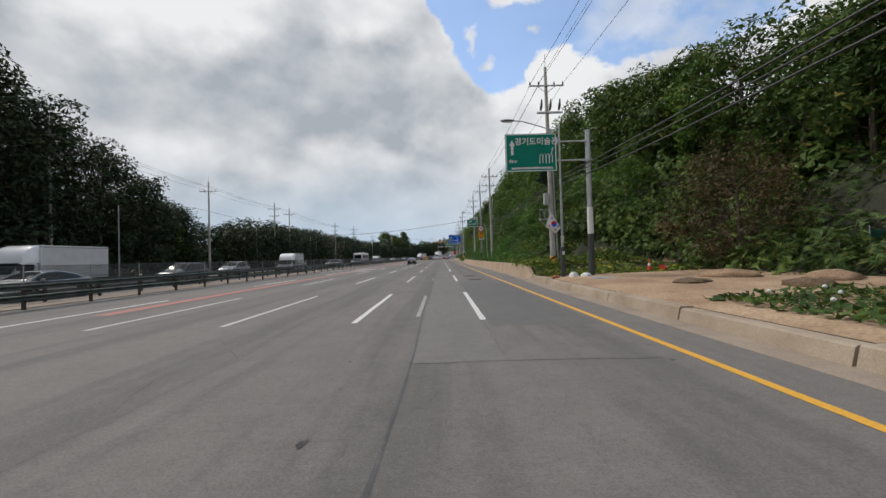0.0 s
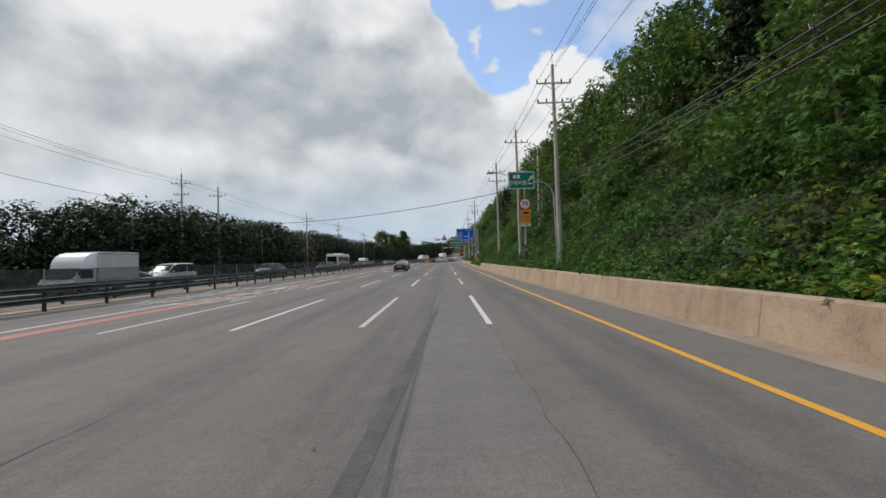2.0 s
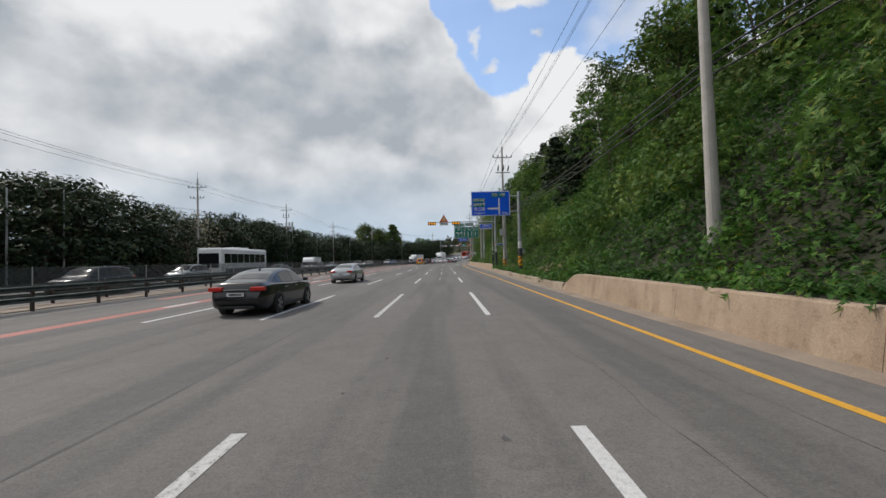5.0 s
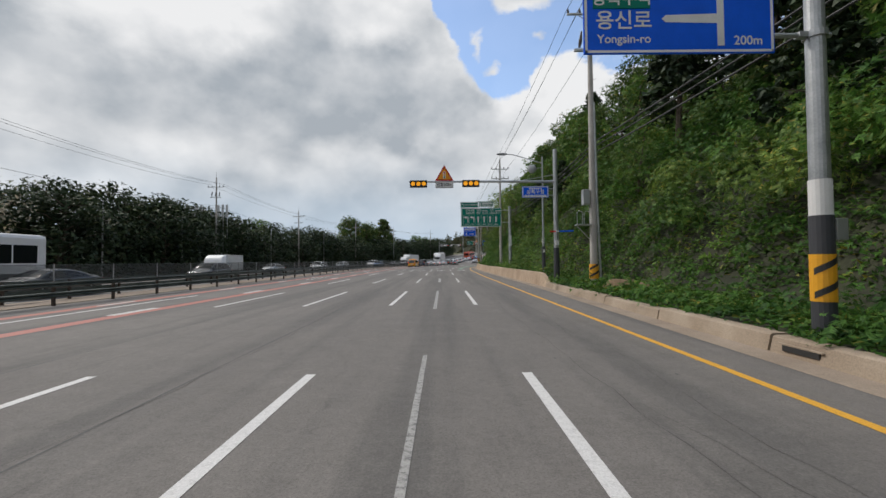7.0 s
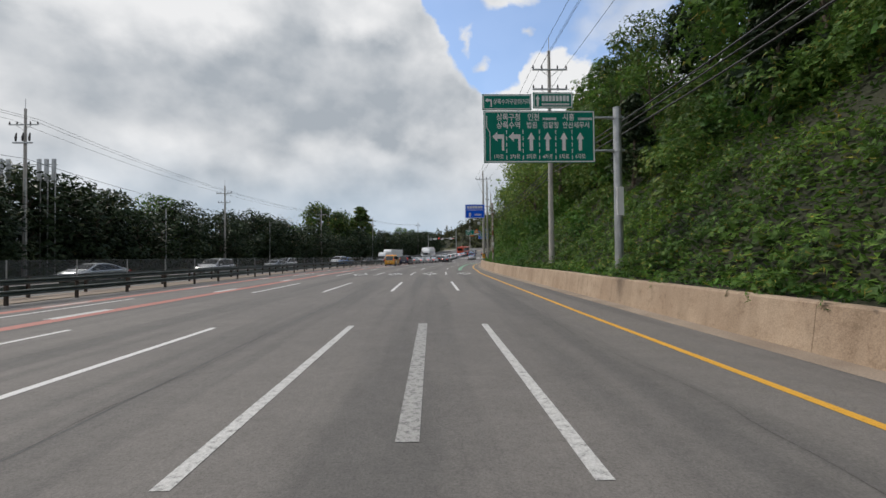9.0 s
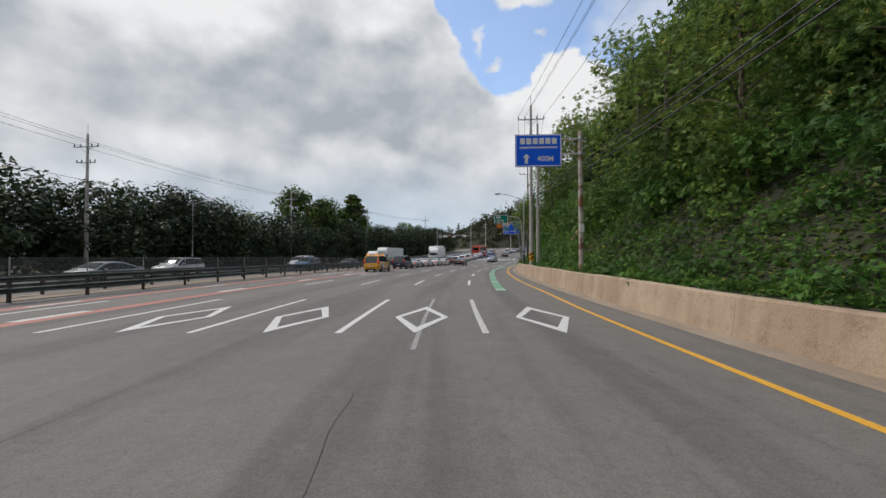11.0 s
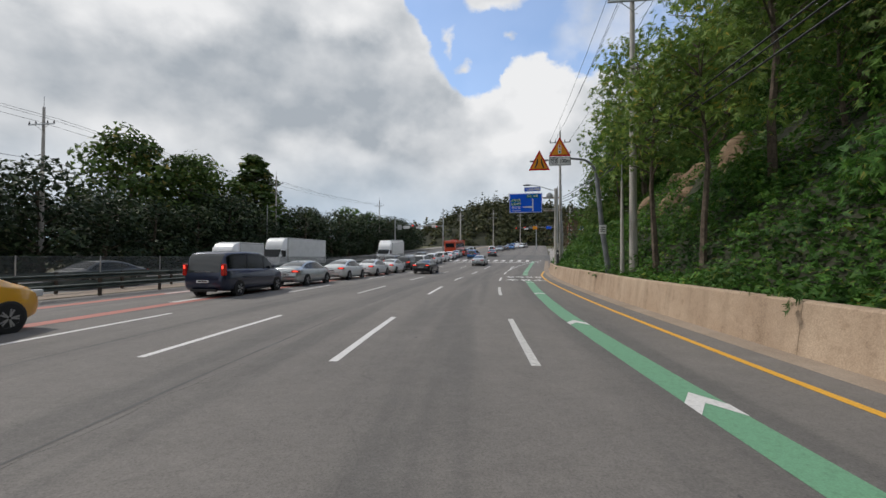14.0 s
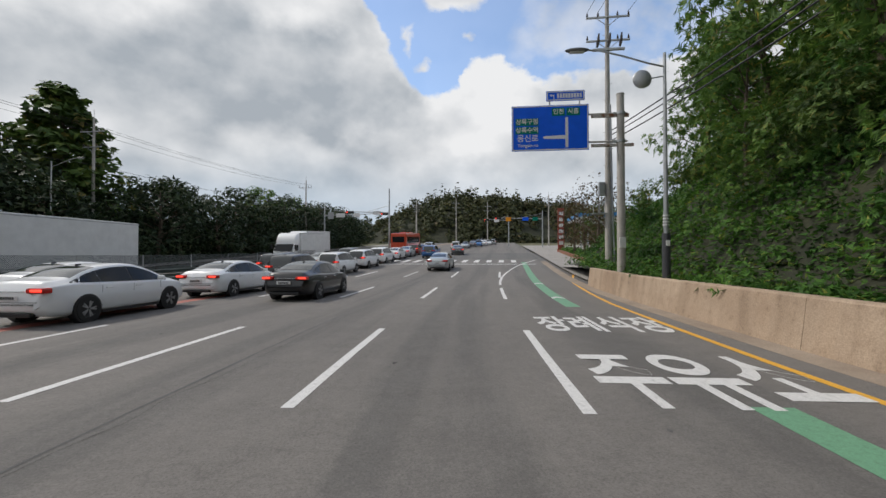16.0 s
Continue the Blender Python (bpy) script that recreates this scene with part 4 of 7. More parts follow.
top_rows = []
for _ in range(1500):
    s, o = hr.uniform(-58, 262), hr.uniform(30, 104)
    p = Q(s, o)
    top_rows.append((p.x, p.y, hill_z(s, o) + p.z - 0.5, hr.uniform(2.0, 3.8), hr.uniform(2.4, 5.0)))
tagged(new("hilltop_wood", quick_mesh("hilltop_wood", mound_leaves(top_rows, 7, 1.25, 345, True), 3, LEAF_TREE)), "dense green wood covering the hilltop", "wood", kind="stuff")


def patch_leaves(name, n, s0, s1, o0, o1, size, mat, label, seed, rise=0.25, tri="slim"):
    g = np.random.default_rng(seed)
    ss, oo = g.uniform(s0, s1, n), g.uniform(o0, o1, n)
    pts = np.array([Q(s, o, hill_z(s, o) + 0.04 + rise * g.random() * max(0, 0.4 + noise.noise((s * 0.5, o * 0.5, seed)))) for s, o in zip(ss, oo)])
    nrm = np.tile(np.array([0, 0, 1.0]), (n, 1))
    me = quick_mesh(name, leaf_array(pts, nrm, g.uniform(0.7, 1.3, n) * size, seed + 1, tri=tri), 3 if tri else 4, mat)
    return tagged(new(name, me), label, "ground cover", kind="stuff")


patch_leaves("creeper_bed", 5600, -6, 11, 6.0, 11.5, 0.2, LEAF_TREE, "low dark green creeper bed beside the kerb", 41)
patch_leaves("squash_vines", 9500, 22.5, 44, 5.35, 13.5, 0.24, LEAF_SQUASH, "yellow-green squash vines on the dirt bank", 42, 0.6, False)
for k, (a, b) in enumerate(((27, 100), (134, 256))):
    patch_leaves("wall_top_weeds", int((b - a) * 120), a, b, 5.3, 6.4, 0.12, LEAF_VINE, "short weeds along the top of the retaining wall", 50 + k, 0.35)
patch_leaves("kerb_weeds", 1400, 25.2, 30.5, 5.25, 6.4, 0.13, LEAF_SQUASH, "yellow-green weeds over the end of the wall", 58, 0.35)
patch_leaves("kerb_weeds", 6500, 100, 136.5, 5.15, 7.0, 0.15, LEAF_VINE, "weeds spilling over the low kerb", 57, 0.3)
for k, (a, b) in enumerate(((30, 104), (104, 208), (208, 262))):
    patch_leaves("creeping_groundcover", int((b - a) * 1050), a, b, 5.7, 15.0, 0.17, LEAF_ACACIA if k == 1 else LEAF_VINE, "low leafy ground cover under the hillside shrubs", 61 + k, 0.3, "slim")
def earth_slip(s0, o0, na, nb, seed, bare=0.74):
    """A ragged patch of bare earth on the bank, na by nb steps of a fifth of a metre."""
    def bareness(a, b):
        edge = min(a, na - 1 - a, 2.2 * b, 2.2 * (nb - 1 - b)) / 20
        return noise.noise((a * 0.11, b * 0.16, seed)) + 0.35 * noise.noise((a * 0.4, b * 0.4, seed + 4)) + min(edge, 0.6) - bare

    bm = bmesh.new()
    grid = {}
    for a in range(na):
        for b in range(nb):
            s, o = s0 + 0.22 * a, o0 + 0.2 * b
            grid[a, b] = bm.verts.new(Q(s, o, hill_z(s, o) + 0.10 + 0.10 * noise.noise((s * 1.3, o * 1.3, 5)) + 0.9 * min(0.25, bareness(a, b))))
    for a in range(na - 1):
        for b in range(nb - 1):
            if max(bareness(a + da, b + db) for da in (0, 1) for db in (0, 1)) > -0.6:
                bm.faces.new((grid[a, b], grid[a + 1, b], grid[a + 1, b + 1], grid[a, b + 1]))
    bmesh.ops.delete(bm, geom=[v for v in bm.verts if not v.link_faces], context="VERTS")
    tagged(new("earth_slip", part_mesh("earth_slip", bm, SLIP_SOIL)), "patch of bare tan earth where the bank slipped", "earth bank", kind="structure")


def part_mesh(name, bm, mat):
    me = bpy.data.meshes.new(name)
    bm.to_mesh(me)
    bm.free()
    me.materials.append(mat)
    me.polygons.foreach_set("use_smooth", [True] * len(me.polygons))
    return me


earth_slip(195.5, 6.9, 66, 26, 3, 0.74)
earth_slip(227, 8.3, 52, 24, 3, 0.66)
earth_slip(107, 5.5, 44, 14, 8, 0.5)
earth_slip(123, 5.5, 30, 12, 8, 0.55)


# ---- trees ----
def tree_proto(height, crown_r, trunk_r, clumps, leaves, leaf, mat, seed, crown_base=0.35, conifer=False, tri=False):
    """Meshes of a trunk with limbs, and of a crown made of leafy clumps round the limbs' ends."""
    r = random.Random(seed)
    g = np.random.default_rng(seed)
    bm = bmesh.new()
    lean = Vector((r.uniform(-0.06, 0.06), r.uniform(-0.06, 0.06), 1))
    top = height * 0.9
    path = [Vector((lean.x * z + 0.15 * math.sin(z * 0.7 + seed), lean.y * z + 0.12 * math.cos(z * 0.6), z)) for z in (-0.6, 0, top * 0.2, top * 0.45, top * 0.7, top)]
    tube(path, [trunk_r * 1.35, trunk_r * 1.15, trunk_r, trunk_r * 0.75, trunk_r * 0.5, trunk_r * 0.15], 6, bm)
    C, Nn, S = [], [], []
    for k in range(clumps):
        f = (k + 0.5) / clumps
        z = height * (crown_base + (0.98 - crown_base) * f)
        a = k * 2.39996 + r.uniform(-0.5, 0.5)
        if conifer:
            reach = crown_r * (1.02 - f) ** 0.8 * r.uniform(0.55, 1.0)
        else:
            reach = crown_r * math.sqrt(max(0.05, math.sin(math.pi * (0.12 + 0.85 * f)))) * r.uniform(0.35, 1.0)
        zz = max(0, z - reach * (0.15 if conifer else 0.45))
        i = np.interp(zz, [p.z for p in path], range(len(path)))
        p0 = path[int(i)].lerp(path[min(int(i) + 1, len(path) - 1)], i - int(i))
        c = Vector((p0.x + reach * math.cos(a), p0.y + reach * math.sin(a), z + r.uniform(-0.3, 0.3)))
        if k % 2 == 0:
            tube([p0, p0.lerp(c, 0.5) + Vector((0, 0, 0.12 * reach)), c], [trunk_r * 0.32, trunk_r * 0.2, trunk_r * 0.06], 4, bm, False)
        cr = crown_r * r.uniform(0.26, 0.46) * (0.6 + 0.5 * (1 - f) if conifer else 1)
        n = max(8, int(leaves / clumps * r.uniform(0.7, 1.3)))
        d = g.normal(0, 1, (n, 3))
        d /= np.linalg.norm(d, axis=1, keepdims=True)
        rad = g.uniform(0.35, 1.0, (n, 1)) ** 0.6
        C.append(np.array(c) + d * rad * np.array([cr, cr, cr * (0.5 if conifer else 0.72)]))
        Nn.append(d * 0.7 + np.array([0, 0, 0.6]))
        S.append(g.uniform(0.6, 1.4, n) * leaf)
    trunk = bpy.data.meshes.new("trunk")
    bm.to_mesh(trunk)
    bm.free()
    trunk.materials.append(BARK)
    crown = quick_mesh("crown", leaf_array(np.concatenate(C), np.concatenate(Nn), np.concatenate(S), seed + 7, tri=tri), 3 if tri else 4, mat)
    return trunk, crown


def tree(proto, m, label, category="tree", group="", scale=(1, 1, 1)):
    t = thing("tree", m @ Matrix.Diagonal((*scale, 1)), label, category, group)
    part("trunk", proto[0], None, t)
    part("crown", proto[1], None, t)
    return t


BROAD = [tree_proto(8.5 + k, 2.9 + 0.3 * k, 0.14 + 0.02 * k, 36, 3100, 0.33, (LEAF_TREE, LEAF_ACACIA, LEAF_TREE)[k], 20 + k, 0.28, tri="slim") for k in range(3)]
ACACIA = [tree_proto(7.5, 2.7, 0.13, 38, 5400, 0.23, LEAF_ACACIA, 31 + k, 0.15, tri="frond") for k in range(2)]
PINE = [tree_proto(9.0 + k, 2.7, 0.2, 36, 2700, 0.36, LEAF_PINE, 40 + k, 0.2, True, tri=True) for k in range(2)]
LOWPINE = [tree_proto(8.0, 3.7, 0.2, 44, 2700, 0.36, LEAF_PINE, 50 + k, 0.08, tri="slim") for k in range(3)]
TALLDARK = [tree_proto(15 + 3 * k, 4.8, 0.28, 66, 6400, 0.42, LEAF_PINE, 60 + k, 0.12, tri="slim") for k in range(2)]
POPLAR = [tree_proto(15.5, 5.0, 0.35, 60, 5200, 0.5, LEAF_TREE, 71, 0.2, tri=True), tree_proto(17, 4.4, 0.35, 64, 5200, 0.5, LEAF_TREE, 72, 0.2, True, tri=True)]
BIGLEAF = [tree_proto(13, 4.0, 0.22, 64, 10500, 0.24, LEAF_SUNLIT, 90 + k, 0.14, tri="frond") for k in range(2)]
BARE = tree_proto(6.5, 3.4, 0.16, 40, 1300, 0.2, LEAF_BROWN, 80, 0.25)
BROWNBUSH = tree_proto(8.6, 4.3, 0.16, 60, 7200, 0.2, LEAF_BROWN, 84, 0.1, tri="slim")

tr = random.Random(17)
for row, (o, gap) in enumerate(((11.5, 8.5), (15.5, 6.5), (21, 5.2))):
    s = -44 + row
    while s < 262:
        oo = o + tr.uniform(-1.3, 1.3) + (foot(s) - 6.3) * 0.8
        p = Q(s, oo, hill_z(s, oo) - 0.1)
        k = tr.uniform(0.75, 1.2) * (0.68 if row == 0 else 1.08 if row == 1 else 1.15) * (0.78 + 0.22 * fade(s, 30, 60) if row else 0.8 + 0.2 * fade(s, 26, 44)) * (1 - (0.32 if row == 2 else 0.22) * fade(s, 30, 38) * (1 - fade(s, 62, 72)))
        if (226 < s < 239 or 196 < s < 206) and row < 2:
            s += 3
            continue
        conif = tr.random() < (0.3 if row > 1 else 0.1)
        kind = tr.choice(PINE) if conif else tr.choice(ACACIA if row < 2 else BROAD)
        tree(kind, pose(p.x, p.y, p.z, 0, 0, tr.uniform(0, 360)), "dark pine tree on the hillside" if conif else "leafy green tree on the steep hillside", "tree", "trees on the hillside", (k, k, k * tr.uniform(0.9, 1.15)))
        s += gap * tr.uniform(0.7, 1.3)
tree(BROWNBUSH, pose(*Q(22.6, 15.6, hill_z(22.6, 15.6) - 0.1), 0, 0, 70), "brown half-withered bushy tree behind the dirt yard", "tree", "", (0.8, 0.8, 0.78))
for s, o, k in ((241, 9.4, 0.85), (245, 11.2, 1.0), (249.5, 9.2, 0.8), (252, 11.5, 1.1), (257, 11.4, 1.0), (261, 14.5, 1.1)):
    p = Q(s, o, hill_z(s, o) - 0.1)
    tree(ACACIA[int(s) % 2], pose(p.x, p.y, p.z, 0, 0, 31 * s), "feathery green acacia tree leaning over the wall", "tree", "trees on the hillside", (k, k, k * 1.1))
for s, o, k in ((223, 12.4, 0.9), (229, 13.6, 0.95), (234.5, 13.8, 1.0), (240, 10.8, 0.85), (246, 11.0, 0.85)):
    p = Q(s, o, hill_z(s, o) - 0.1)
    tree(BIGLEAF[int(s) % 2], pose(p.x, p.y, p.z, 0, 0, 31 * s), "tall leafy tree overhanging the retaining wall", "tree", "trees on the hillside", (k, k, k * 1.1))
for s, o, k in ((181, 9.4, 0.62), (186.5, 9.0, 0.72), (191, 10.2, 0.8), (194, 11.5, 0.7), (176, 10.6, 0.7)):
    p = Q(s, o, hill_z(s, o) - 0.1)
    tree(BIGLEAF[int(s) % 2], pose(p.x, p.y, p.z, 0, 0, 43 * s), "spreading feathery tree drooping over the bank", "tree", "trees on the hillside", (k, k, k * 0.9))
HIGHCROWN = tree_proto(12.5, 3.4, 0.16, 46, 7000, 0.23, LEAF_SUNLIT, 95, 0.5, tri="frond")
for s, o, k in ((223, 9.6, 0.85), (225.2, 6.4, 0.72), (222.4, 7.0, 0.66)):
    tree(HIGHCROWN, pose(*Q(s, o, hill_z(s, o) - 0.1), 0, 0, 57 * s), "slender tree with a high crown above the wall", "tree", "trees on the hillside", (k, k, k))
# the wood's skyline: places and the heights of the tree tops
for s, o, top in ((12, 27, 17.5), (19, 24.5, 16), (21.5, 22, 14.5), (23.5, 23, 16), (26, 22, 16.7), (29, 21, 17), (31.5, 19.5, 16), (33.6, 20, 18), (36, 19, 17.4), (38.6, 18.5, 18.7), (42, 18, 19), (45, 18, 20), (49, 18.5, 20.2), (53, 18, 21.2), (58, 18.5, 21), (64, 17, 20), (96, 16, 19.5), (110, 16.5, 19.5), (160, 16, 20), (176, 16, 20.5), (192, 15.5, 19)):
    z = hill_z(s, o) - 0.2
    k = (top - z) / (8.5 + int(s) % 3) * 0.97
    tree(BROAD[int(s) % 3], pose(*Q(s, o, z), 0, 0, 57 * s), "tall leafy tree high on the hillside", "tree", "trees on the hillside", (max(0.85, k), max(0.85, k), k))
tree(BARE, at(266, 7.5, 0.4), "bare-branched tree beside the sign pole", "tree", "", (0.9, 0.9, 1.0))
for s, o, top in ((31, -41, 21), (35, -39, 20.5), (37.5, -42, 20), (41, -39.5, 18.6), (44, -42.5, 17.6), (47.5, -39.5, 16.2), (51, -41, 15.2), (54.5, -39.5, 13.6), (58, -41, 11.5), (61.5, -39.5, 10)):
    m = TALLDARK[int(s) % 2]
    k = top / (15 + 3 * (int(s) % 2)) * 0.97
    tree(m, pose(*P(s, o, -0.1), 0, 0, 33 * s), "tall dark tree beyond the oncoming road", "tree", "tree belt beyond the oncoming road", (max(0.72, 0.95 * k), max(0.72, 0.95 * k), k))
for s, o, k in ((84, -40, 1.25), (88.5, -38, 1.22), (93, -39.5, 1.1), (79, -41, 1.1), (152, -40, 1.12), (165, -39.5, 1.25), (170, -41, 1.3), (180, -40, 1.28), (186, -40.5, 1.2), (215, -41, 1.35), (222, -40, 1.25)):
    p = P(s, o, -0.1)
    tree(LOWPINE[int(s) % 3], pose(p.x, p.y, p.z, 0, 0, 47 * s), "broad dark pine standing above the roadside belt", "tree", "tree belt beyond the oncoming road", (k * 1.1, k * 1.1, k))
PALE = tree_proto(9.2, 4.4, 0.2, 54, 1500, 0.26, LEAF_PALE, 82, 0.22, tri="slim")
tree(PALE, pose(*P(140, -38.3, -0.1), 0, 0, 20), "thin pale tree with whitish withered leaves", "tree")
tree(PALE, pose(*P(227, -42, -0.1), 0, 0, 120), "thin pale tree with whitish withered leaves", "tree", "", (1.1, 1.1, 1.15))
# the tree belt on the far side of the oncoming road
for row, (o, gap) in enumerate(((-38.5, 4.9), (-43, 6.2))):
    s = -30 + 2 * row
    while s < 345:
        oo = o + tr.uniform(-1.0, 1.0)
        p = P(s, oo, -0.1)
        tall = s < 63
        if not 30 < s < 63 and not 65 < s < 74 and not (row == 0 and 136 < s < 145):
            k = tr.uniform(0.8, 1.2) if tall else tr.uniform(0.9, 1.3)
            tree(tr.choice(TALLDARK) if tall and tr.random() < 0.75 else tr.choice(LOWPINE if s < 190 or row == 0 else LOWPINE + BROAD[:2]), pose(p.x, p.y, p.z, 0, 0, tr.uniform(0, 360)), "tall dark tree beyond the oncoming road" if tall else "dark green tree in a roadside belt", "tree", "tree belt beyond the oncoming road", (k * 1.12, k * 1.12, k * ((1.04 + 0.14 * row) * (1.22 if s < 44 else 0.95 if s < 56 else 0.7) if tall else (0.98 + 0.1 * row))))
        s += gap * tr.uniform(0.8, 1.25) * (1.5 if tall else 1)
for s, o, k, lab in ((253, -49, 1.15, 0), (258, -46, 1.05, 0), (263, -48, 0.95, 0), (268.4, -43.5, 1.12, 1), (60, -40, 0.5, 0), (66, -43, 0.55, 0)):
    p = P(s, o)
    tree(POPLAR[lab], pose(p.x, p.y, -0.1, 0, 0, 40 * s), "tall broad green tree rising above the belt", "tree", "", (k * (1.35 if lab else 1), k * (1.35 if lab else 1), k))
belt = []
for _ in range(800):
    s, o = hr.uniform(50, 345), hr.uniform(-49, -39.5)
    p = P(s, o)
    belt.append((p.x, p.y, hr.uniform(0.8, 5.2), hr.uniform(1.3, 2.3), hr.uniform(1.3, 2.2)))
for _ in range(230):
    s, o = hr.uniform(-35, 63), hr.uniform(-50, -40)
    p = P(s, o)
    belt.append((p.x, p.y, hr.uniform(0.8, 9.5), hr.uniform(1.6, 2.8), hr.uniform(1.6, 2.9)))
tagged(new("belt_foliage", quick_mesh("belt_foliage", mound_leaves(belt, 84, 0.37, 88, "slim"), 3, LEAF_PINE)), "dense dark foliage between the roadside trees", "foliage", kind="stuff")
scrub_left = []
for _ in range(420):
    s, o = hr.uniform(-35, 340), hr.uniform(-42, -37.6)
    p = P(s, o)
    scrub_left.append((p.x, p.y, 0.2, hr.uniform(0.9, 1.7), hr.uniform(1.2, 2.6)))
tagged(new("hedge", quick_mesh("hedge", mound_leaves(scrub_left, 70, 0.36, 77, "slim"), 3, LEAF_PINE)), "dark hedge growth under the roadside trees", "hedge", kind="stuff")


# ---- far wooded hill behind the junction ----
def far_hill(cx, cy, rx, ry, h, seed, n):
    g = np.random.default_rng(seed)
    rows = []
    for _ in range(n):
        a, q = g.uniform(0, 2 * math.pi), math.sqrt(g.random())
        x, y = cx + rx * q * math.cos(a), cy + ry * q * math.sin(a)
        z = h * (1 - q * q) * (1 + 0.18 * noise.noise((x * 0.03, y * 0.03, seed)))
        rows.append((x, y, z - 1, g.uniform(1.6, 3.6), g.uniform(2.2, 4.5) + 4.0 * (g.random() < 0.12)))
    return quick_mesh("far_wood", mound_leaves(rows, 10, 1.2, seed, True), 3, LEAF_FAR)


tagged(new("far_wood", far_hill(70, 448, 92, 70, 31, 5, 1300)), "wooded hill behind the junction, haze put into its green", "wood", kind="stuff")
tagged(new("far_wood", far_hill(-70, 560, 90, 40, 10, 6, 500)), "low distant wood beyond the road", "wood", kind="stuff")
for cx, cy, rx, ry, h in ((70, 448, 92, 70, 30), (-70, 560, 90, 40, 9)):
    bm = bmesh.new()
    bmesh.ops.create_uvsphere(bm, u_segments=32, v_segments=16, radius=1)
    bmesh.ops.delete(bm, geom=[v for v in bm.verts if v.co.z < -0.05], context="VERTS")
    for v in bm.verts:
        q = min(1, math.hypot(v.co.x, v.co.y))
        v.co = (cx + v.co.x * rx, cy + v.co.y * ry, h * (1 - q * q))
    me = bpy.data.meshes.new("far_hill")
    bm.to_mesh(me)
    bm.free()
    me.materials.append(SHADED_HUMUS)
    tagged(new("far_hill", me), "rounded earth hill under the distant wood", "hill", kind="structure")

# ---- guard rails and mesh fence on the median ----
POSTS = [-20 + 3.05 * k for k in range(96)]


def beam_mesh(s0, s1, o, z, half, depth, side):
    """A corrugated rail that follows the road."""
    prof = [(0, -half), (depth, -half * 0.72), (depth, -half * 0.35), (depth * 0.25, 0), (depth, half * 0.35), (depth, half * 0.72), (0, half), (-0.012, half), (-0.012, -half)]
    bm = bmesh.new()
    rows = [[bm.verts.new(P(s, o + side * x, z + h)) for x, h in prof] for s in steps(s0, s1, 3.05)]
    for a, b in zip(rows, rows[1:]):
        for k in range(len(prof)):
            j = (k + 1) % len(prof)
            bm.faces.new((a[k], a[j], b[j], b[k]))
    bmesh.ops.recalc_face_normals(bm, faces=bm.faces[:])
    return bm


def guard_rail(name, o, side, label, fence):
    g = tagged(new(name), label, "guard rail", "guard rails on the median")
    for z in (0.86, 0.45):
        part("rail_beam", beam_mesh(POSTS[0] - 1, POSTS[-1] + 1, o + side * 0.075, z, 0.11, 0.07, side), RAIL_PAINT, g, "dark green corrugated rail")
    bm = box(-0.055, 0.055, -0.05, 0.05, -0.15, 0.99, 0.012)
    post = bpy.data.meshes.new("post")
    bm.to_mesh(post)
    bm.free()
    post.materials.append(POST_PAINT)
    for s in POSTS:
        ob = part("post", post, None, g)
        ob.matrix_basis = at(s, o, 0)
    if fence:
        bm = tube([(0, 0, 0.98), (0, 0, 1.7)], 0.024, 6)
        upright = bpy.data.meshes.new("fence_upright")
        bm.to_mesh(upright)
        bm.free()
        upright.materials.append(STEEL)
        for s in POSTS:
            part("fence_upright", upright, None, g).matrix_basis = at(s, o, 0)
        for a, b in zip(POSTS, POSTS[1:]):
            d = (P(b, o) - P(a, o)).length
            bm = bmesh.new()
            v = [bm.verts.new(p) for p in ((0, 0.03, 1.02), (0, d - 0.03, 1.02), (0, d - 0.03, 1.66), (0, 0.03, 1.66))]
            bm.faces.new(v)
            tube([(0, 0, 1.67), (0, d, 1.67)], 0.014, 5, bm)
            tube([(0, 0, 1.01), (0, d, 1.01)], 0.012, 5, bm)
            part("fence_panel", bm, FENCE_MESH, g).matrix_basis = at((a + b) / 2, o, 0) @ pose(0, -d / 2, 0)
    return g


guard_rail("guard_rail", -17.1, 1, "dark green two-beam guard rail with rusty posts and mesh fence above", True)
guard_rail("guard_rail", -19.2, -1, "dark green two-beam guard rail facing the oncoming road", False)


# ---- poles, lamps and signs ----
def pole_mesh(h, r0, r1, z0=0.0, sides=14, lean=0.0):
    return tube([(0, 0, z0 - 0.5), (0, 0, z0), (lean * 0.5, 0, z0 + (h - z0) * 0.5), (lean, 0, h)], [r0, r0, (r0 + r1) / 2, r1], sides)


def sleeve(t, r, z0, z1, sticker=True):
    part("sleeve", tube([(0, 0, z0), (0, 0, z1)], r, 16), BLACK_SLEEVE, t, "black plastic sleeve")
    if sticker:
        part("sticker", box(-r * 0.7, r * 0.7, -r - 0.012, -r * 0.6, z1 + 0.05, z1 + 0.4, 0.004), STICKER_WHITE, t)


def warning_band(t, r, z0, z1):
    part("warning_band", tube([(0, 0, z0), (0, 0, z1)], r, 16), WARN_YELLOW, t, "yellow reflective band with black stripes")
    n = max(1, round((z1 - z0) / 0.42))
    for k in range(n):
        za = z0 + (k + 0.12) * (z1 - z0) / n
        bm = bmesh.new()
        ring = [(r + 0.004) * Vector((math.cos(a), math.sin(a), 0)) + Vector((0, 0, za + 0.11 * (a + math.pi * 0.95))) for a in (math.pi * (-0.95 + 0.09 * j) for j in range(11))]
        v0 = [bm.verts.new(p) for p in ring]
        v1 = [bm.verts.new(p + Vector((0, 0, 0.12))) for p in ring]
        for j in range(10):
            bm.faces.new((v0[j], v0[j + 1], v1[j + 1], v1[j]))
        part("stripe", bm, WARN_BLACK, t)


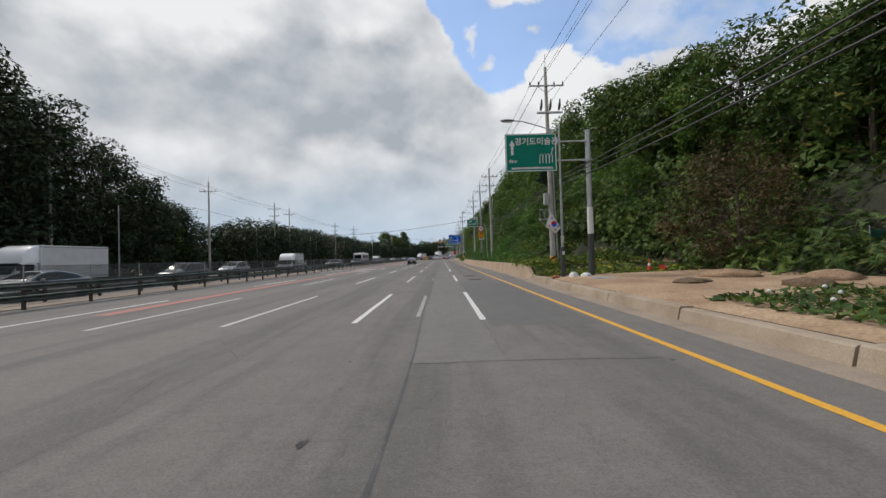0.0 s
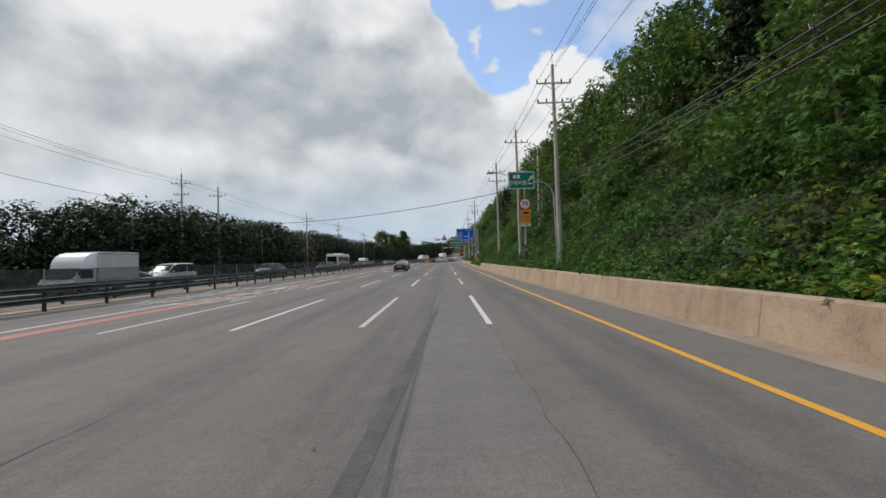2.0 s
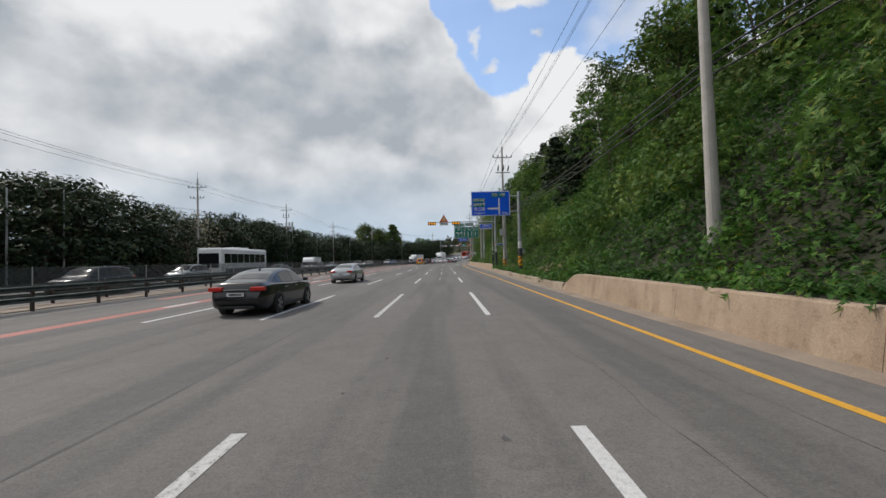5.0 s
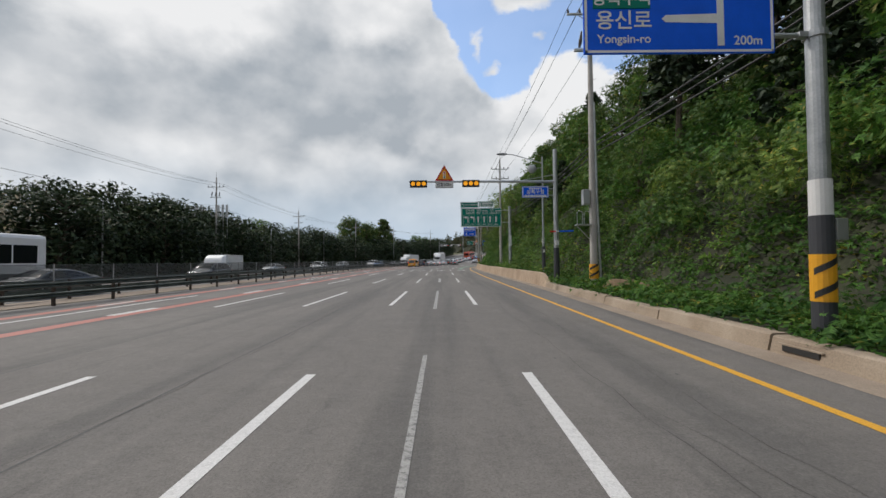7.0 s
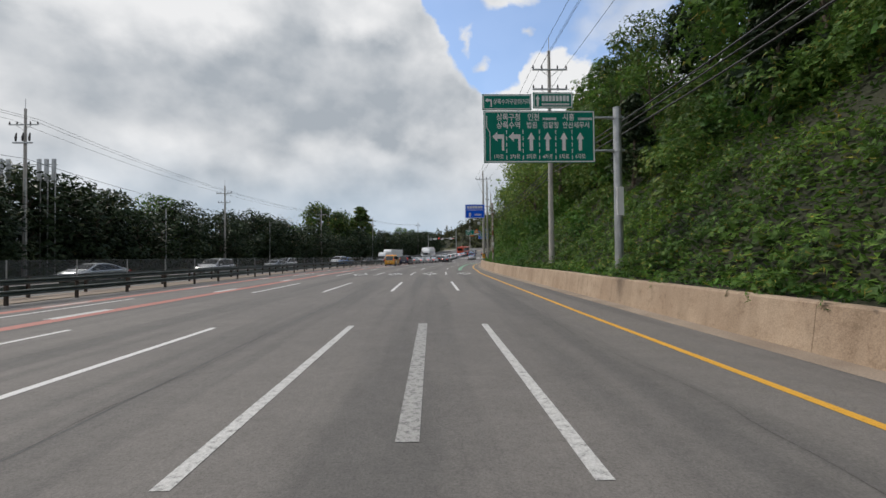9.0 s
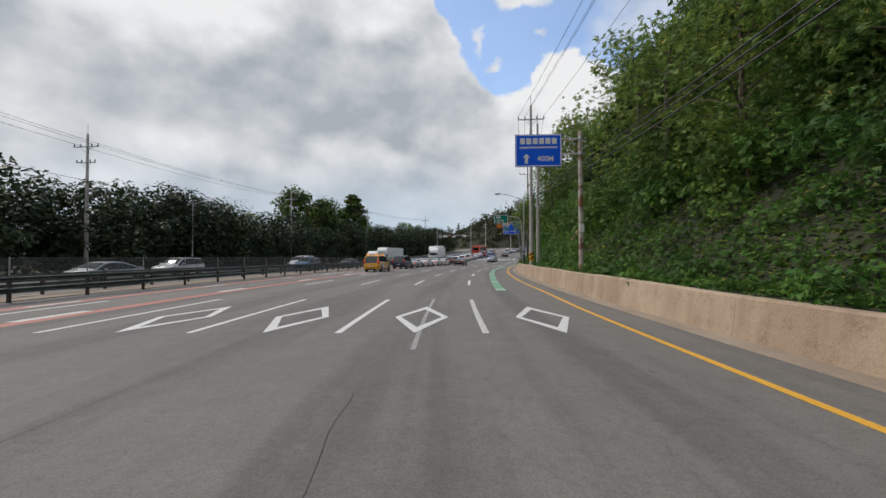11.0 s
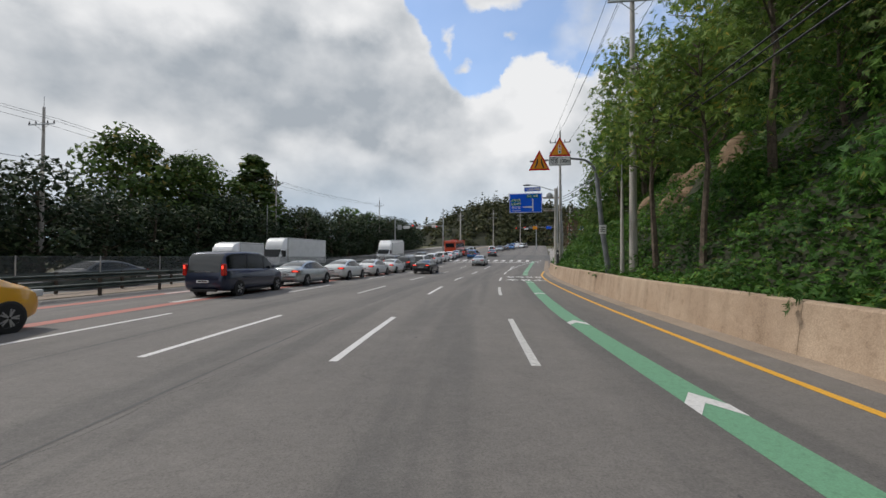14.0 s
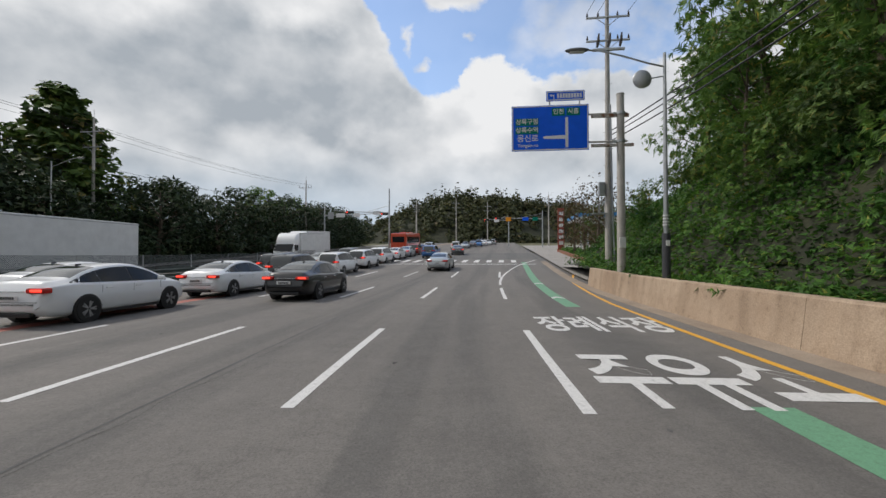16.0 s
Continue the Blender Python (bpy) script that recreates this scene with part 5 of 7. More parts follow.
def plate(t, x0, x1, z0, z1, mat, y=0.0, rim=SIGN_WHITE, name="sign_panel", border=0.045):
    part(name, box(x0, x1, y - 0.012, y + 0.03, z0, z1, 0.008), mat, t)
    if rim is not None:
        bm = bmesh.new()
        for a, b, c, d in ((x0 + 0.02, x1 - 0.02, z1 - 0.02 - border, z1 - 0.02), (x0 + 0.02, x1 - 0.02, z0 + 0.02, z0 + 0.02 + border), (x0 + 0.02, x0 + 0.02 + border, z0 + 0.02, z1 - 0.02), (x1 - 0.02 - border, x1 - 0.02, z0 + 0.02, z1 - 0.02)):
            box(a, b, y - 0.016, y - 0.01, c, d, bm=bm)
        part("border", bm, rim, t)
    part("back_rib", box(x0 + 0.1, x1 - 0.1, y + 0.03, y + 0.07, (z0 + z1) / 2 - 0.04, (z0 + z1) / 2 + 0.04), SIGN_BACK, t)


def shape(t, outline, mat, y, name="symbol"):
    return part(name, prism(outline, y - 0.004, y), mat, t)


def up_arrow(t, x, z, h, w, mat, y):
    shape(t, [(x - w * 0.22, z - h / 2), (x + w * 0.22, z - h / 2), (x + w * 0.22, z + h * 0.12), (x + w * 0.5, z + h * 0.12), (x, z + h / 2), (x - w * 0.5, z + h * 0.12), (x - w * 0.22, z + h * 0.12)], mat, y)


def left_arrow(t, x, z, h, w, mat, y):
    b = w * 0.2
    shape(t, [(x + w * 0.5 - b, z - h / 2), (x + w * 0.5, z - h / 2), (x + w * 0.5, z + h * 0.38), (x - w * 0.1, z + h * 0.38), (x - w * 0.1, z + h * 0.52), (x - w * 0.55, z + h * 0.26), (x - w * 0.1, z), (x - w * 0.1, z + h * 0.15), (x + w * 0.5 - b, z + h * 0.15)], mat, y)


def cantilever(t, xp, x_to, zs, base, top, r=0.14, mat=STEEL):
    """A round post with horizontal arms that carry a sign."""
    part("post", tube([(xp, 0, base - 0.6), (xp, 0, base), (xp, 0, top)], [r * 1.08, r * 1.05, r * 0.92], 18), mat, t)
    part("cap", tube([(xp, 0, top), (xp, 0, top + 0.03), (xp, 0, top + 0.06)], [r, r, r * 0.4], 18), mat, t)
    for z in zs:
        part("arm", tube([(xp + 0.28, 0.0, z), (x_to, 0.0, z)], 0.045, 10), mat, t)
        bm = tube([(xp, 0, z - 0.06), (xp, 0, z + 0.06)], r * 1.18, 16)
        box(xp - 0.34, xp - 0.12, -0.07, 0.07, z - 0.05, z + 0.05, 0.01, bm)
        part("clamp", bm, STEEL, t)


def base_z(s, o):
    return hill_z(s, o - wall_o(s) + 4.86) - 0.05


# green museum sign
t = thing("road_sign", at(22.2, 0), "green direction sign with white lettering on a steel cantilever post", "road sign")
cantilever(t, 6.88, 2.9, (7.5, 6.5), 0.2, 8.05)
plate(t, 2.51, 5.2, 5.94, 7.94, SIGN_GREEN, -0.06)
part("sleeve", tube([(6.88, 0, 0.2), (6.88, 0, 2.6)], 0.152, 16), BLACK_SLEEVE, t)
part("sticker", tube([(6.88, 0, 2.6), (6.88, 0, 4.0)], 0.15, 16), STICKER_WHITE, t, "white wrap")
lettering("경기도미술관", 0.42, SIGN_WHITE, t, 4.15, -0.08, 7.5)
up_arrow(t, 2.87, 7.22, 0.78, 0.3, SIGN_WHITE, -0.077)
lettering("8km", 0.24, SIGN_WHITE, t, 2.9, -0.08, 6.5)
bars(24, 2.2, 0.1, SIGN_WHITE, t, 3.9, -0.08, 6.12)
for k in range(4):
    part("symbol", tube([(4.3 + 0.17 * k, -0.077, 6.35), (4.32 + 0.17 * k, -0.077, 6.8), (4.4 + 0.17 * k, -0.077, 6.86), (4.46 + 0.17 * k, -0.077, 6.75), (4.46 + 0.17 * k, -0.077, 6.4)], 0.018, 6), SIGN_WHITE, t)
part("symbol", tube([(4.92, -0.077, 6.85), (5.02, -0.077, 7.2)], 0.02, 6), SIGN_WHITE, t)


def street_lamp(s, o, z0, top, reach=2.8, dish=True, yaw=0):
    t = thing("street_lamp", at(s, o, 0, yaw), "slim grey steel street lamp with a curved arm and black sleeve", "street lamp", "street lamps along the road")
    part("pole", pole_mesh(top, 0.085, 0.045, z0), STEEL, t)
    part("arm", tube([(0, 0, top - 0.45), (-0.5, 0, top - 0.32), (-1.3, 0, top - 0.05), (-2.0, 0, top + 0.15), (-reach + 0.3, 0, top + 0.2)], 0.03, 8), STEEL, t)
    bm = bmesh.new()
    bmesh.ops.create_uvsphere(bm, u_segments=16, v_segments=8, radius=1, matrix=Matrix.Translation((-reach + 0.05, 0, top + 0.2)) @ Matrix.Diagonal((0.4, 0.13, 0.075, 1)))
    part("lamp_head", bm, plain("lamp_grey", (0.16, 0.165, 0.17), 0.4, 0.4), t, "flat dark grey lamp head", True)
    part("lens", box(-reach - 0.2, -reach + 0.28, -0.08, 0.08, top + 0.12, top + 0.14, 0.01), LAMP_CLEAR, t)
    if dish:
        bm = bmesh.new()
        bmesh.ops.create_uvsphere(bm, u_segments=20, v_segments=10, radius=1, matrix=Matrix.Translation((-0.72, -0.05, top - 0.85)) @ Matrix.Diagonal((0.3, 0.1, 0.3, 1)))
        part("dish", bm, SIGN_BACK, t, "round grey convex dish", True)
        part("stay", tube([(0, 0, top - 0.75), (-0.72, 0, top - 0.85)], 0.02, 6), STEEL, t)
    part("sleeve", tube([(0, 0, z0), (0, 0, z0 + 1.6)], 0.125, 14), BLACK_SLEEVE, t)
    for k in range(4):
        part("band", tube([(0, 0, z0 + 1.85 + k * 0.1), (0, 0, z0 + 1.89 + k * 0.1)], 0.098, 12), STICKER_WHITE, t)
    part("sticker", box(-0.06, 0.06, -0.14, -0.11, z0 + 1.2, z0 + 1.38, 0.004), STICKER_WHITE, t)
    return t


street_lamp(22.6, 5.5, 0.35, 8.6)
lamp = street_lamp(68.0, 5.66, 0.95, 8.5)
street_lamp(137.7, 5.65, base_z(137.7, 5.65) + 0.2, 8.75)
street_lamp(211.6, 5.12, base_z(211.3, 5.12), 8.3)
street_lamp(247.0, 4.95, base_z(247, 5.2), 8.2)
for s in (118, 165, 214, 262):
    street_lamp(s, -36.2, lift(s), lift(s) + 8.9, 2.8, False, 180)

t = thing("speed_sign", at(67.85, 5.66, 0), "round red-rimmed speed limit sign above an orange camera warning plate", "speed sign")


def disc(r, y, mat, name, x=0.0, z=0.0):
    bm = bmesh.new()
    bmesh.ops.create_cone(bm, cap_ends=True, segments=40, radius1=r, radius2=r, depth=0.02, matrix=Matrix.Translation((x, y, z)) @ Matrix.Rotation(radians(90), 4, "X"))
    return part(name, bm, mat, t)


disc(0.49, 0.02, SIGN_RED, "rim", 0, 6.03)
disc(0.40, 0.008, SIGN_WHITE, "face", 0, 6.03)
lettering("70", 0.5, INK, t, 0, -0.006, 6.03)
plate(t, -0.38, 0.42, 4.44, 5.54, SIGN_ORANGE, 0.02, None)
part("symbol", box(-0.18, 0.3, -0.004, 0.006, 5.2, 5.38), INK, t, "dark camera symbol")
lettering("단속중", 0.2, INK, t, 0.02, 0.004, 4.95)
bars(8, 0.6, 0.05, INK, t, 0.02, 0.006, 4.68)
plate(t, -0.36, 0.44, 4.18, 4.42, SIGN_WHITE, 0.02, None)
lettering("250m", 0.2, INK, t, 0.04, 0.004, 4.3)

# blue Yongsin-ro sign
def yongsin_sign(s, x0, x1, z0, z1, xp, base, top, far, label, concrete=False):
    t = thing("road_sign", at(s, 0), label, "road sign", "blue junction signs")
    cantilever(t, xp, x0 + 0.6, (z1 - 0.45, z0 + 0.35), base, top, 0.17 if concrete else 0.16, POLE_CONCRETE if concrete else STEEL)
    plate(t, x0, x1, z0, z1, SIGN_BLUE, -0.07)
    w, h = x1 - x0, z1 - z0
    for z, word in ((z1 - 0.36 * h, "상록구청"), (z1 - 0.545 * h, "상록수역")):
        plate(t, x0 + 0.05 * w, x0 + 0.35 * w, z - 0.078 * h, z + 0.078 * h, SIGN_GREEN, -0.085, None, "destination_plate")
        lettering(word, 0.135 * h, SIGN_WHITE, t, x0 + 0.2 * w, -0.1, z)
    for x, word in ((x0 + 0.61 * w, "인천"), (x0 + 0.8 * w, "시흥")):
        plate(t, x - 0.085 * w, x + 0.085 * w, z1 - 0.24 * h, z1 - 0.07 * h, SIGN_GREEN, -0.085, None, "destination_plate")
        lettering(word, 0.13 * h, SIGN_WHITE, t, x, -0.1, z1 - 0.155 * h)
    lettering("용신로", 0.17 * h, SIGN_WHITE, t, x0 + 0.21 * w, -0.09, z0 + 0.27 * h)
    lettering("Yongsin-ro", 0.1 * h, SIGN_WHITE, t, x0 + 0.21 * w, -0.09, z0 + 0.12 * h)
    part("symbol", box(x0 + 0.70 * w, x0 + 0.735 * w, -0.092, -0.082, z0 + 0.06 * h, z0 + 0.72 * h), SIGN_WHITE, t, "white route line")
    shape(t, [(x0 + 0.70 * w, z0 + 0.25 * h), (x0 + 0.70 * w, z0 + 0.33 * h), (x0 + 0.43 * w, z0 + 0.32 * h), (x0 + 0.41 * w, z0 + 0.29 * h), (x0 + 0.43 * w, z0 + 0.26 * h)], SIGN_WHITE, -0.084)
    if far:
        lettering(far, 0.105 * h, SIGN_WHITE, t, x0 + 0.86 * w, -0.09, z0 + 0.1 * h)
    return t


t = yongsin_sign(117.0, 1.35, 4.82, 5.42, 7.62, 5.63, 0.3, 7.5, "200m", "large blue direction sign with junction diagram on a steel post")
q = at(117.0, 5.63)
t2 = thing("post_wrap", q, "black sleeve with yellow warning band round the sign post", "post wrap")
part("sleeve", tube([(0, 0, 0.35), (0, 0, 2.45)], 0.185, 18), BLACK_SLEEVE, t2)
warning_band(t2, 0.192, 0.9, 1.75)
part("sticker", tube([(0, 0, 2.45), (0, 0, 3.1)], 0.176, 18), STICKER_WHITE, t2)
part("box", box(0.2, 0.42, -0.08, 0.1, 2.0, 2.4, 0.02), SIGN_BACK, t2)
t = yongsin_sign(252.0, 0.42, 3.78, 6.33, 8.36, 5.15, 1.0, 8.75, "", "large blue direction sign with a junction diagram on a concrete post", True)
plate(t, 1.95, 3.62, 8.55, 9.0, SIGN_BLUE, -0.05)
bars(9, 1.1, 0.2, SIGN_WHITE, t, 2.95, -0.07, 8.77)
left_arrow(t, 2.2, 8.74, 0.22, 0.2, SIGN_WHITE, -0.067)
for x in (2.1, 3.4):
    part("bracket", tube([(x, 0, 8.3), (x, 0, 8.6)], 0.03, 8), STEEL, t)
part("rusty_brace", box(3.9, 5.5, -0.05, 0.05, 7.75, 7.9, 0.01), RUSTY, t)
part("rusty_brace", box(3.9, 5.7, -0.05, 0.05, 6.45, 6.58, 0.01), RUSTY, t)
part("sticker", box(5.02, 5.28, -0.2, -0.15, 2.0, 2.45, 0.004), STICKER_WHITE, t)

# ---- flashing warning gantry ----
t = thing("signal_gantry", at(134.7, 0), "grey steel gantry arm with flashing amber lamps and a warning triangle", "signal gantry")
part("post", tube([(5.7, 0, 0.1), (5.7, 0, 0.9), (5.7, 0, 8.45)], [0.16, 0.155, 0.125], 18), STEEL, t)
part("sleeve", tube([(5.7, 0, 0.5), (5.7, 0, 2.4)], 0.172, 16), BLACK_SLEEVE, t)
part("arm", tube([(5.7, 0, 6.45), (1.5, 0, 6.5), (-3.25, 0, 6.52)], [0.085, 0.07, 0.045], 12), STEEL, t)
part("stay", tube([(5.7, 0, 6.9), (3.4, 0, 6.5)], 0.02, 6), STEEL, t)


def triangle(t, x, z0, z1, half, symbol, y=-0.1):
    def tri(k, yy, mat, name):
        c = z0 + (z1 - z0) / 3
        pts = [(x - half * k, c + (z0 - c) * k), (x + half * k, c + (z0 - c) * k), (x, c + (z1 - c) * k)]
        part(name, prism(pts, yy - 0.012, yy), mat, t)
    tri(1.0, y, SIGN_RED, "rim")
    tri(0.76, y - 0.014, SIGN_ORANGE, "face")
    h = z1 - z0
    if symbol == "signal":
        part("symbol", box(x - 0.08 * h, x + 0.08 * h, y - 0.034, y - 0.026, z0 + 0.14 * h, z0 + 0.58 * h, 0.003), SIGN_WHITE, t)
        for k, m in enumerate((SIGN_GREEN, WARN_YELLOW, SIGN_RED)):
            bm = bmesh.new()
            bmesh.ops.create_cone(bm, cap_ends=True, segments=14, radius1=0.055 * h, radius2=0.055 * h, depth=0.006, matrix=Matrix.Translation((x, y - 0.038, z0 + (0.22 + 0.14 * k) * h)) @ Matrix.Rotation(radians(90), 4, "X"))
            part("symbol", bm, m, t)
    else:
        for dx in (-0.16, 0.16):
            part("symbol", tube([(x + dx * h * 1.3, y - 0.03, z0 + 0.12 * h), (x + dx * h * 0.7, y - 0.03, z0 + 0.36 * h), (x + dx * h * 0.6, y - 0.03, z0 + 0.55 * h)], 0.022 * h * 1.6, 6), INK, t)


triangle(t, -1.1, 6.55, 7.52, 0.56, "signal")
plate(t, -1.64, -0.55, 6.1, 6.52, SIGN_WHITE, -0.1, INK, "distance_plate", 0.02)
lettering("전방200m", 0.27, INK, t, -1.1, -0.122, 6.31, sx=0.8)
for x0 in (-3.19, -0.01):
    head = part("signal_head", box(x0, x0 + 1.04, -0.28, -0.06, 6.14, 6.56, 0.03), TRIM_BLACK, t, "black three-lamp signal head, lit amber")
    for k in range(3):
        bm = bmesh.new()
        bmesh.ops.create_uvsphere(bm, u_segments=18, v_segments=9, radius=1, matrix=Matrix.Translation((x0 + 0.19 + 0.33 * k, -0.275, 6.35)) @ Matrix.Diagonal((0.13, 0.05, 0.13, 1)))
        part("lens", bm, AMBER_LIT, head, "", True)
        bm = bmesh.new()
        c = Vector((x0 + 0.19 + 0.33 * k, -0.28, 6.35))
        ring0 = [bm.verts.new(c + 0.15 * Vector((math.cos(a), 0, math.sin(a)))) for a in (math.pi * j / 8 for j in range(9))]
        ring1 = [bm.verts.new(c + 0.15 * Vector((math.cos(a), 0, math.sin(a))) + Vector((0, -0.16, 0))) for a in (math.pi * j / 8 for j in range(9))]
        for j in range(8):
            bm.faces.new((ring0[j], ring0[j + 1], ring1[j + 1], ring1[j]))
        bmesh.ops.solidify(bm, geom=bm.faces[:], thickness=0.01)
        part("visor", bm, TRIM_BLACK, head)
plate(t, 3.65, 5.27, 5.48, 6.18, SIGN_BLUE, -0.02)
bars(6, 0.8, 0.08, SIGN_WHITE, t, 4.46, -0.04, 6.04)
lettering("상록구청", 0.3, SIGN_WHITE, t, 4.46, -0.04, 5.82)
bars(14, 1.35, 0.11, SIGN_WHITE, t, 4.46, -0.04, 5.59)
for z in (5.62, 6.02):
    part("bracket", tube([(5.2, 0, z), (5.6, 0, z)], 0.02, 6), STEEL, t)
for a, b, m in ((5.28, 5.62, SIGN_RED), (5.62, 5.82, SIGN_WHITE), (5.82, 6.7, SIGN_BLUE)):
    part("flag_holder", tube([(a, -0.2, 3.38 + 0.02 * (a - 5.3)), (b, -0.2, 3.38 + 0.02 * (b - 5.3))], 0.045, 10), m, t)
part("sticker", box(5.6, 5.82, -0.19, -0.15, 2.55, 2.85, 0.01), STICKER_WHITE, t)

# ---- green lane board ----
t = thing("lane_sign", at(154.0, 0), "wide green lane direction board with white arrows on a steel post", "lane sign")
cantilever(t, 6.05, 1.4, (7.05, 5.75), 0.5, 7.42, 0.16)
part("sticker", box(5.92, 6.18, -0.19, -0.14, 3.2, 4.3, 0.004), STICKER_WHITE, t)
plate(t, 0.78, 5.13, 5.27, 7.3, SIGN_GREEN, -0.07)
plate(t, 0.74, 2.66, 7.33, 7.95, SIGN_GREEN, -0.07)
plate(t, 2.72, 4.28, 7.4, 8.02, SIGN_GREEN, -0.07)
left_arrow(t, 0.98, 7.62, 0.34, 0.26, SIGN_WHITE, -0.085)
lettering("상록수가구문화거리", 0.23, SIGN_WHITE, t, 1.88, -0.09, 7.64, sx=0.76)
up_arrow(t, 2.9, 7.7, 0.42, 0.2, SIGN_WHITE, -0.085)
bars(8, 1.1, 0.22, SIGN_WHITE, t, 3.6, -0.09, 7.78)
bars(16, 1.1, 0.08, SIGN_WHITE, t, 3.6, -0.09, 7.55)
for x, z, word, k in ((1.75, 7.03, "상록구청", 0.3), (1.75, 6.72, "상록수역", 0.3), (2.73, 7.03, "인천", 0.3), (4.1, 7.03, "시흥", 0.3), (2.66, 6.72, "법원", 0.27), (3.4, 6.72, "검찰청", 0.27), (4.4, 6.72, "안산세무서", 0.27)):
    lettering(word, k, SIGN_WHITE, t, x, -0.09, z, sx=0.86)
bars(9, 0.55, 0.09, SIGN_WHITE, t, 3.35, -0.09, 6.98)
bars(9, 0.55, 0.09, SIGN_WHITE, t, 4.75, -0.09, 6.98)
for k in range(6):
    x = 1.35 + 0.64 * k
    (left_arrow if k < 2 else up_arrow)(t, x, 6.1, 0.72, 0.44 if k < 2 else 0.3, SIGN_WHITE, -0.085)
    lettering(f"{k + 1}차로", 0.2, SIGN_WHITE, t, x, -0.09, 5.5, sx=0.85)
    if k:
        for j in range(5):
            part("lane_rule", box(x - 0.335, x - 0.305, -0.09, -0.084, 5.4 + 0.25 * j, 5.55 + 0.25 * j), SIGN_WHITE, t)
part("lane_rule", tube([(1.02, -0.086, 5.38), (1.02, -0.086, 6.45), (0.9, -0.086, 6.65), (0.9, -0.086, 7.1)], 0.016, 6), SIGN_WHITE, t)

# ---- blue distance sign ----
t = thing("road_sign", at(187.5, 0), "blue sign with a white arrow on a rust-stained steel post", "road sign")
cantilever(t, 5.6, 2.8, (7.6, 6.85), 1.0, 7.95, 0.12, RUSTY)
plate(t, 2.34, 4.66, 6.21, 7.85, SIGN_BLUE, -0.06)
bars(6, 1.9, 0.3, SIGN_WHITE, t, 3.5, -0.08, 7.5)
bars(17, 1.9, 0.09, SIGN_WHITE, t, 3.5, -0.08, 7.18)
up_arrow(t, 2.9, 6.62, 0.5, 0.36, SIGN_WHITE, -0.075)
lettering("400M", 0.36, SIGN_WHITE, t, 3.85, -0.08, 6.6)
part("sticker", box(5.5, 5.72, -0.15, -0.11, 2.9, 3.3, 0.004), STICKER_WHITE, t)


def bent_post(t, x0, z0, x1, z1, mat, r=0.09):
    part("post", tube([(x0, 0, z0 - 0.5), (x0, 0, z0), (x0 - 0.1, 0, z1 - 0.9), (x0 - 0.3, 0, z1 - 0.35), (x0 - 0.75, 0, z1 - 0.05), (x1, 0, z1)], [r * 1.2, r * 1.15, r, r * 0.7, r * 0.6, r * 0.5], 14), mat, t)


t = thing("road_sign", at(213.9, 0), "small green sign with white lettering on a bent grey post", "road sign", "small green signs")
bent_post(t, 5.1, 1.0, 1.95, 6.3, STEEL, 0.06)
plate(t, 1.91, 3.48, 5.5, 6.45, SIGN_GREEN, -0.07)
bars(2, 0.5, 0.2, SIGN_WHITE, t, 2.4, -0.09, 6.18)
lettering("장례식장", 0.28, SIGN_WHITE, t, 2.55, -0.09, 5.78)
t = thing("road_sign", at(57.9, 0), "small green sign with white lettering on a bent grey post", "road sign", "small green signs")
bent_post(t, 5.5, 1.0, 2.9, 6.1, STEEL, 0.055)
plate(t, 2.74, 4.28, 5.62, 6.66, SIGN_GREEN, -0.07)
bars(2, 0.48, 0.22, SIGN_WHITE, t, 3.22, -0.09, 6.36)
lettering("장례식장", 0.29, SIGN_WHITE, t, 3.28, -0.09, 5.98)
shape(t, [(3.88, 6.12), (3.94, 6.06), (4.1, 6.26), (4.16, 6.2), (4.19, 6.42), (3.99, 6.36), (4.04, 6.32)], SIGN_WHITE, -0.084)
bars(5, 0.3, 0.07, SIGN_WHITE, t, 3.98, -0.09, 5.94)

t = thing("warning_sign", at(228.9, 0), "two orange warning triangles on a bent grey steel post", "warning sign")
part("post", tube([(5.28, 0, 0.5), (5.22, 0, 1.4), (4.96, 0, 3.2), (4.74, 0, 5.6), (4.72, 0, 5.62)], [0.135, 0.13, 0.12, 0.105, 0.08], 14), mottled("dark_steel", (0.16, 0.17, 0.185), (0.24, 0.25, 0.265), 2, 30, 0.5, 0.4), t)
part("arm", tube([(4.73, 0, 5.55), (4.68, 0, 5.95), (4.5, 0, 6.3), (4.15, 0, 6.52), (3.5, 0, 6.6), (1.5, 0, 6.5)], [0.075, 0.07, 0.062, 0.056, 0.05, 0.04], 12), bpy.data.materials["dark_steel"], t)
triangle(t, 1.95, 6.02, 7.04, 0.52, "merge")
triangle(t, 2.94, 6.7, 7.66, 0.53, "signal")
plate(t, 2.42, 3.48, 6.24, 6.68, SIGN_WHITE, -0.1, INK, "distance_plate", 0.02)
lettering("전방 100m", 0.27, INK, t, 2.95, -0.122, 6.46, sx=0.78)
part("notice", box(4.8, 5.13, -0.17, -0.13, 2.85, 3.28, 0.004), STICKER_WHITE, t, "small white notice")
for z in (3.16, 3.06, 2.96):
    bars(4, 0.22, 0.05, INK, t, 4.965, -0.172, z)


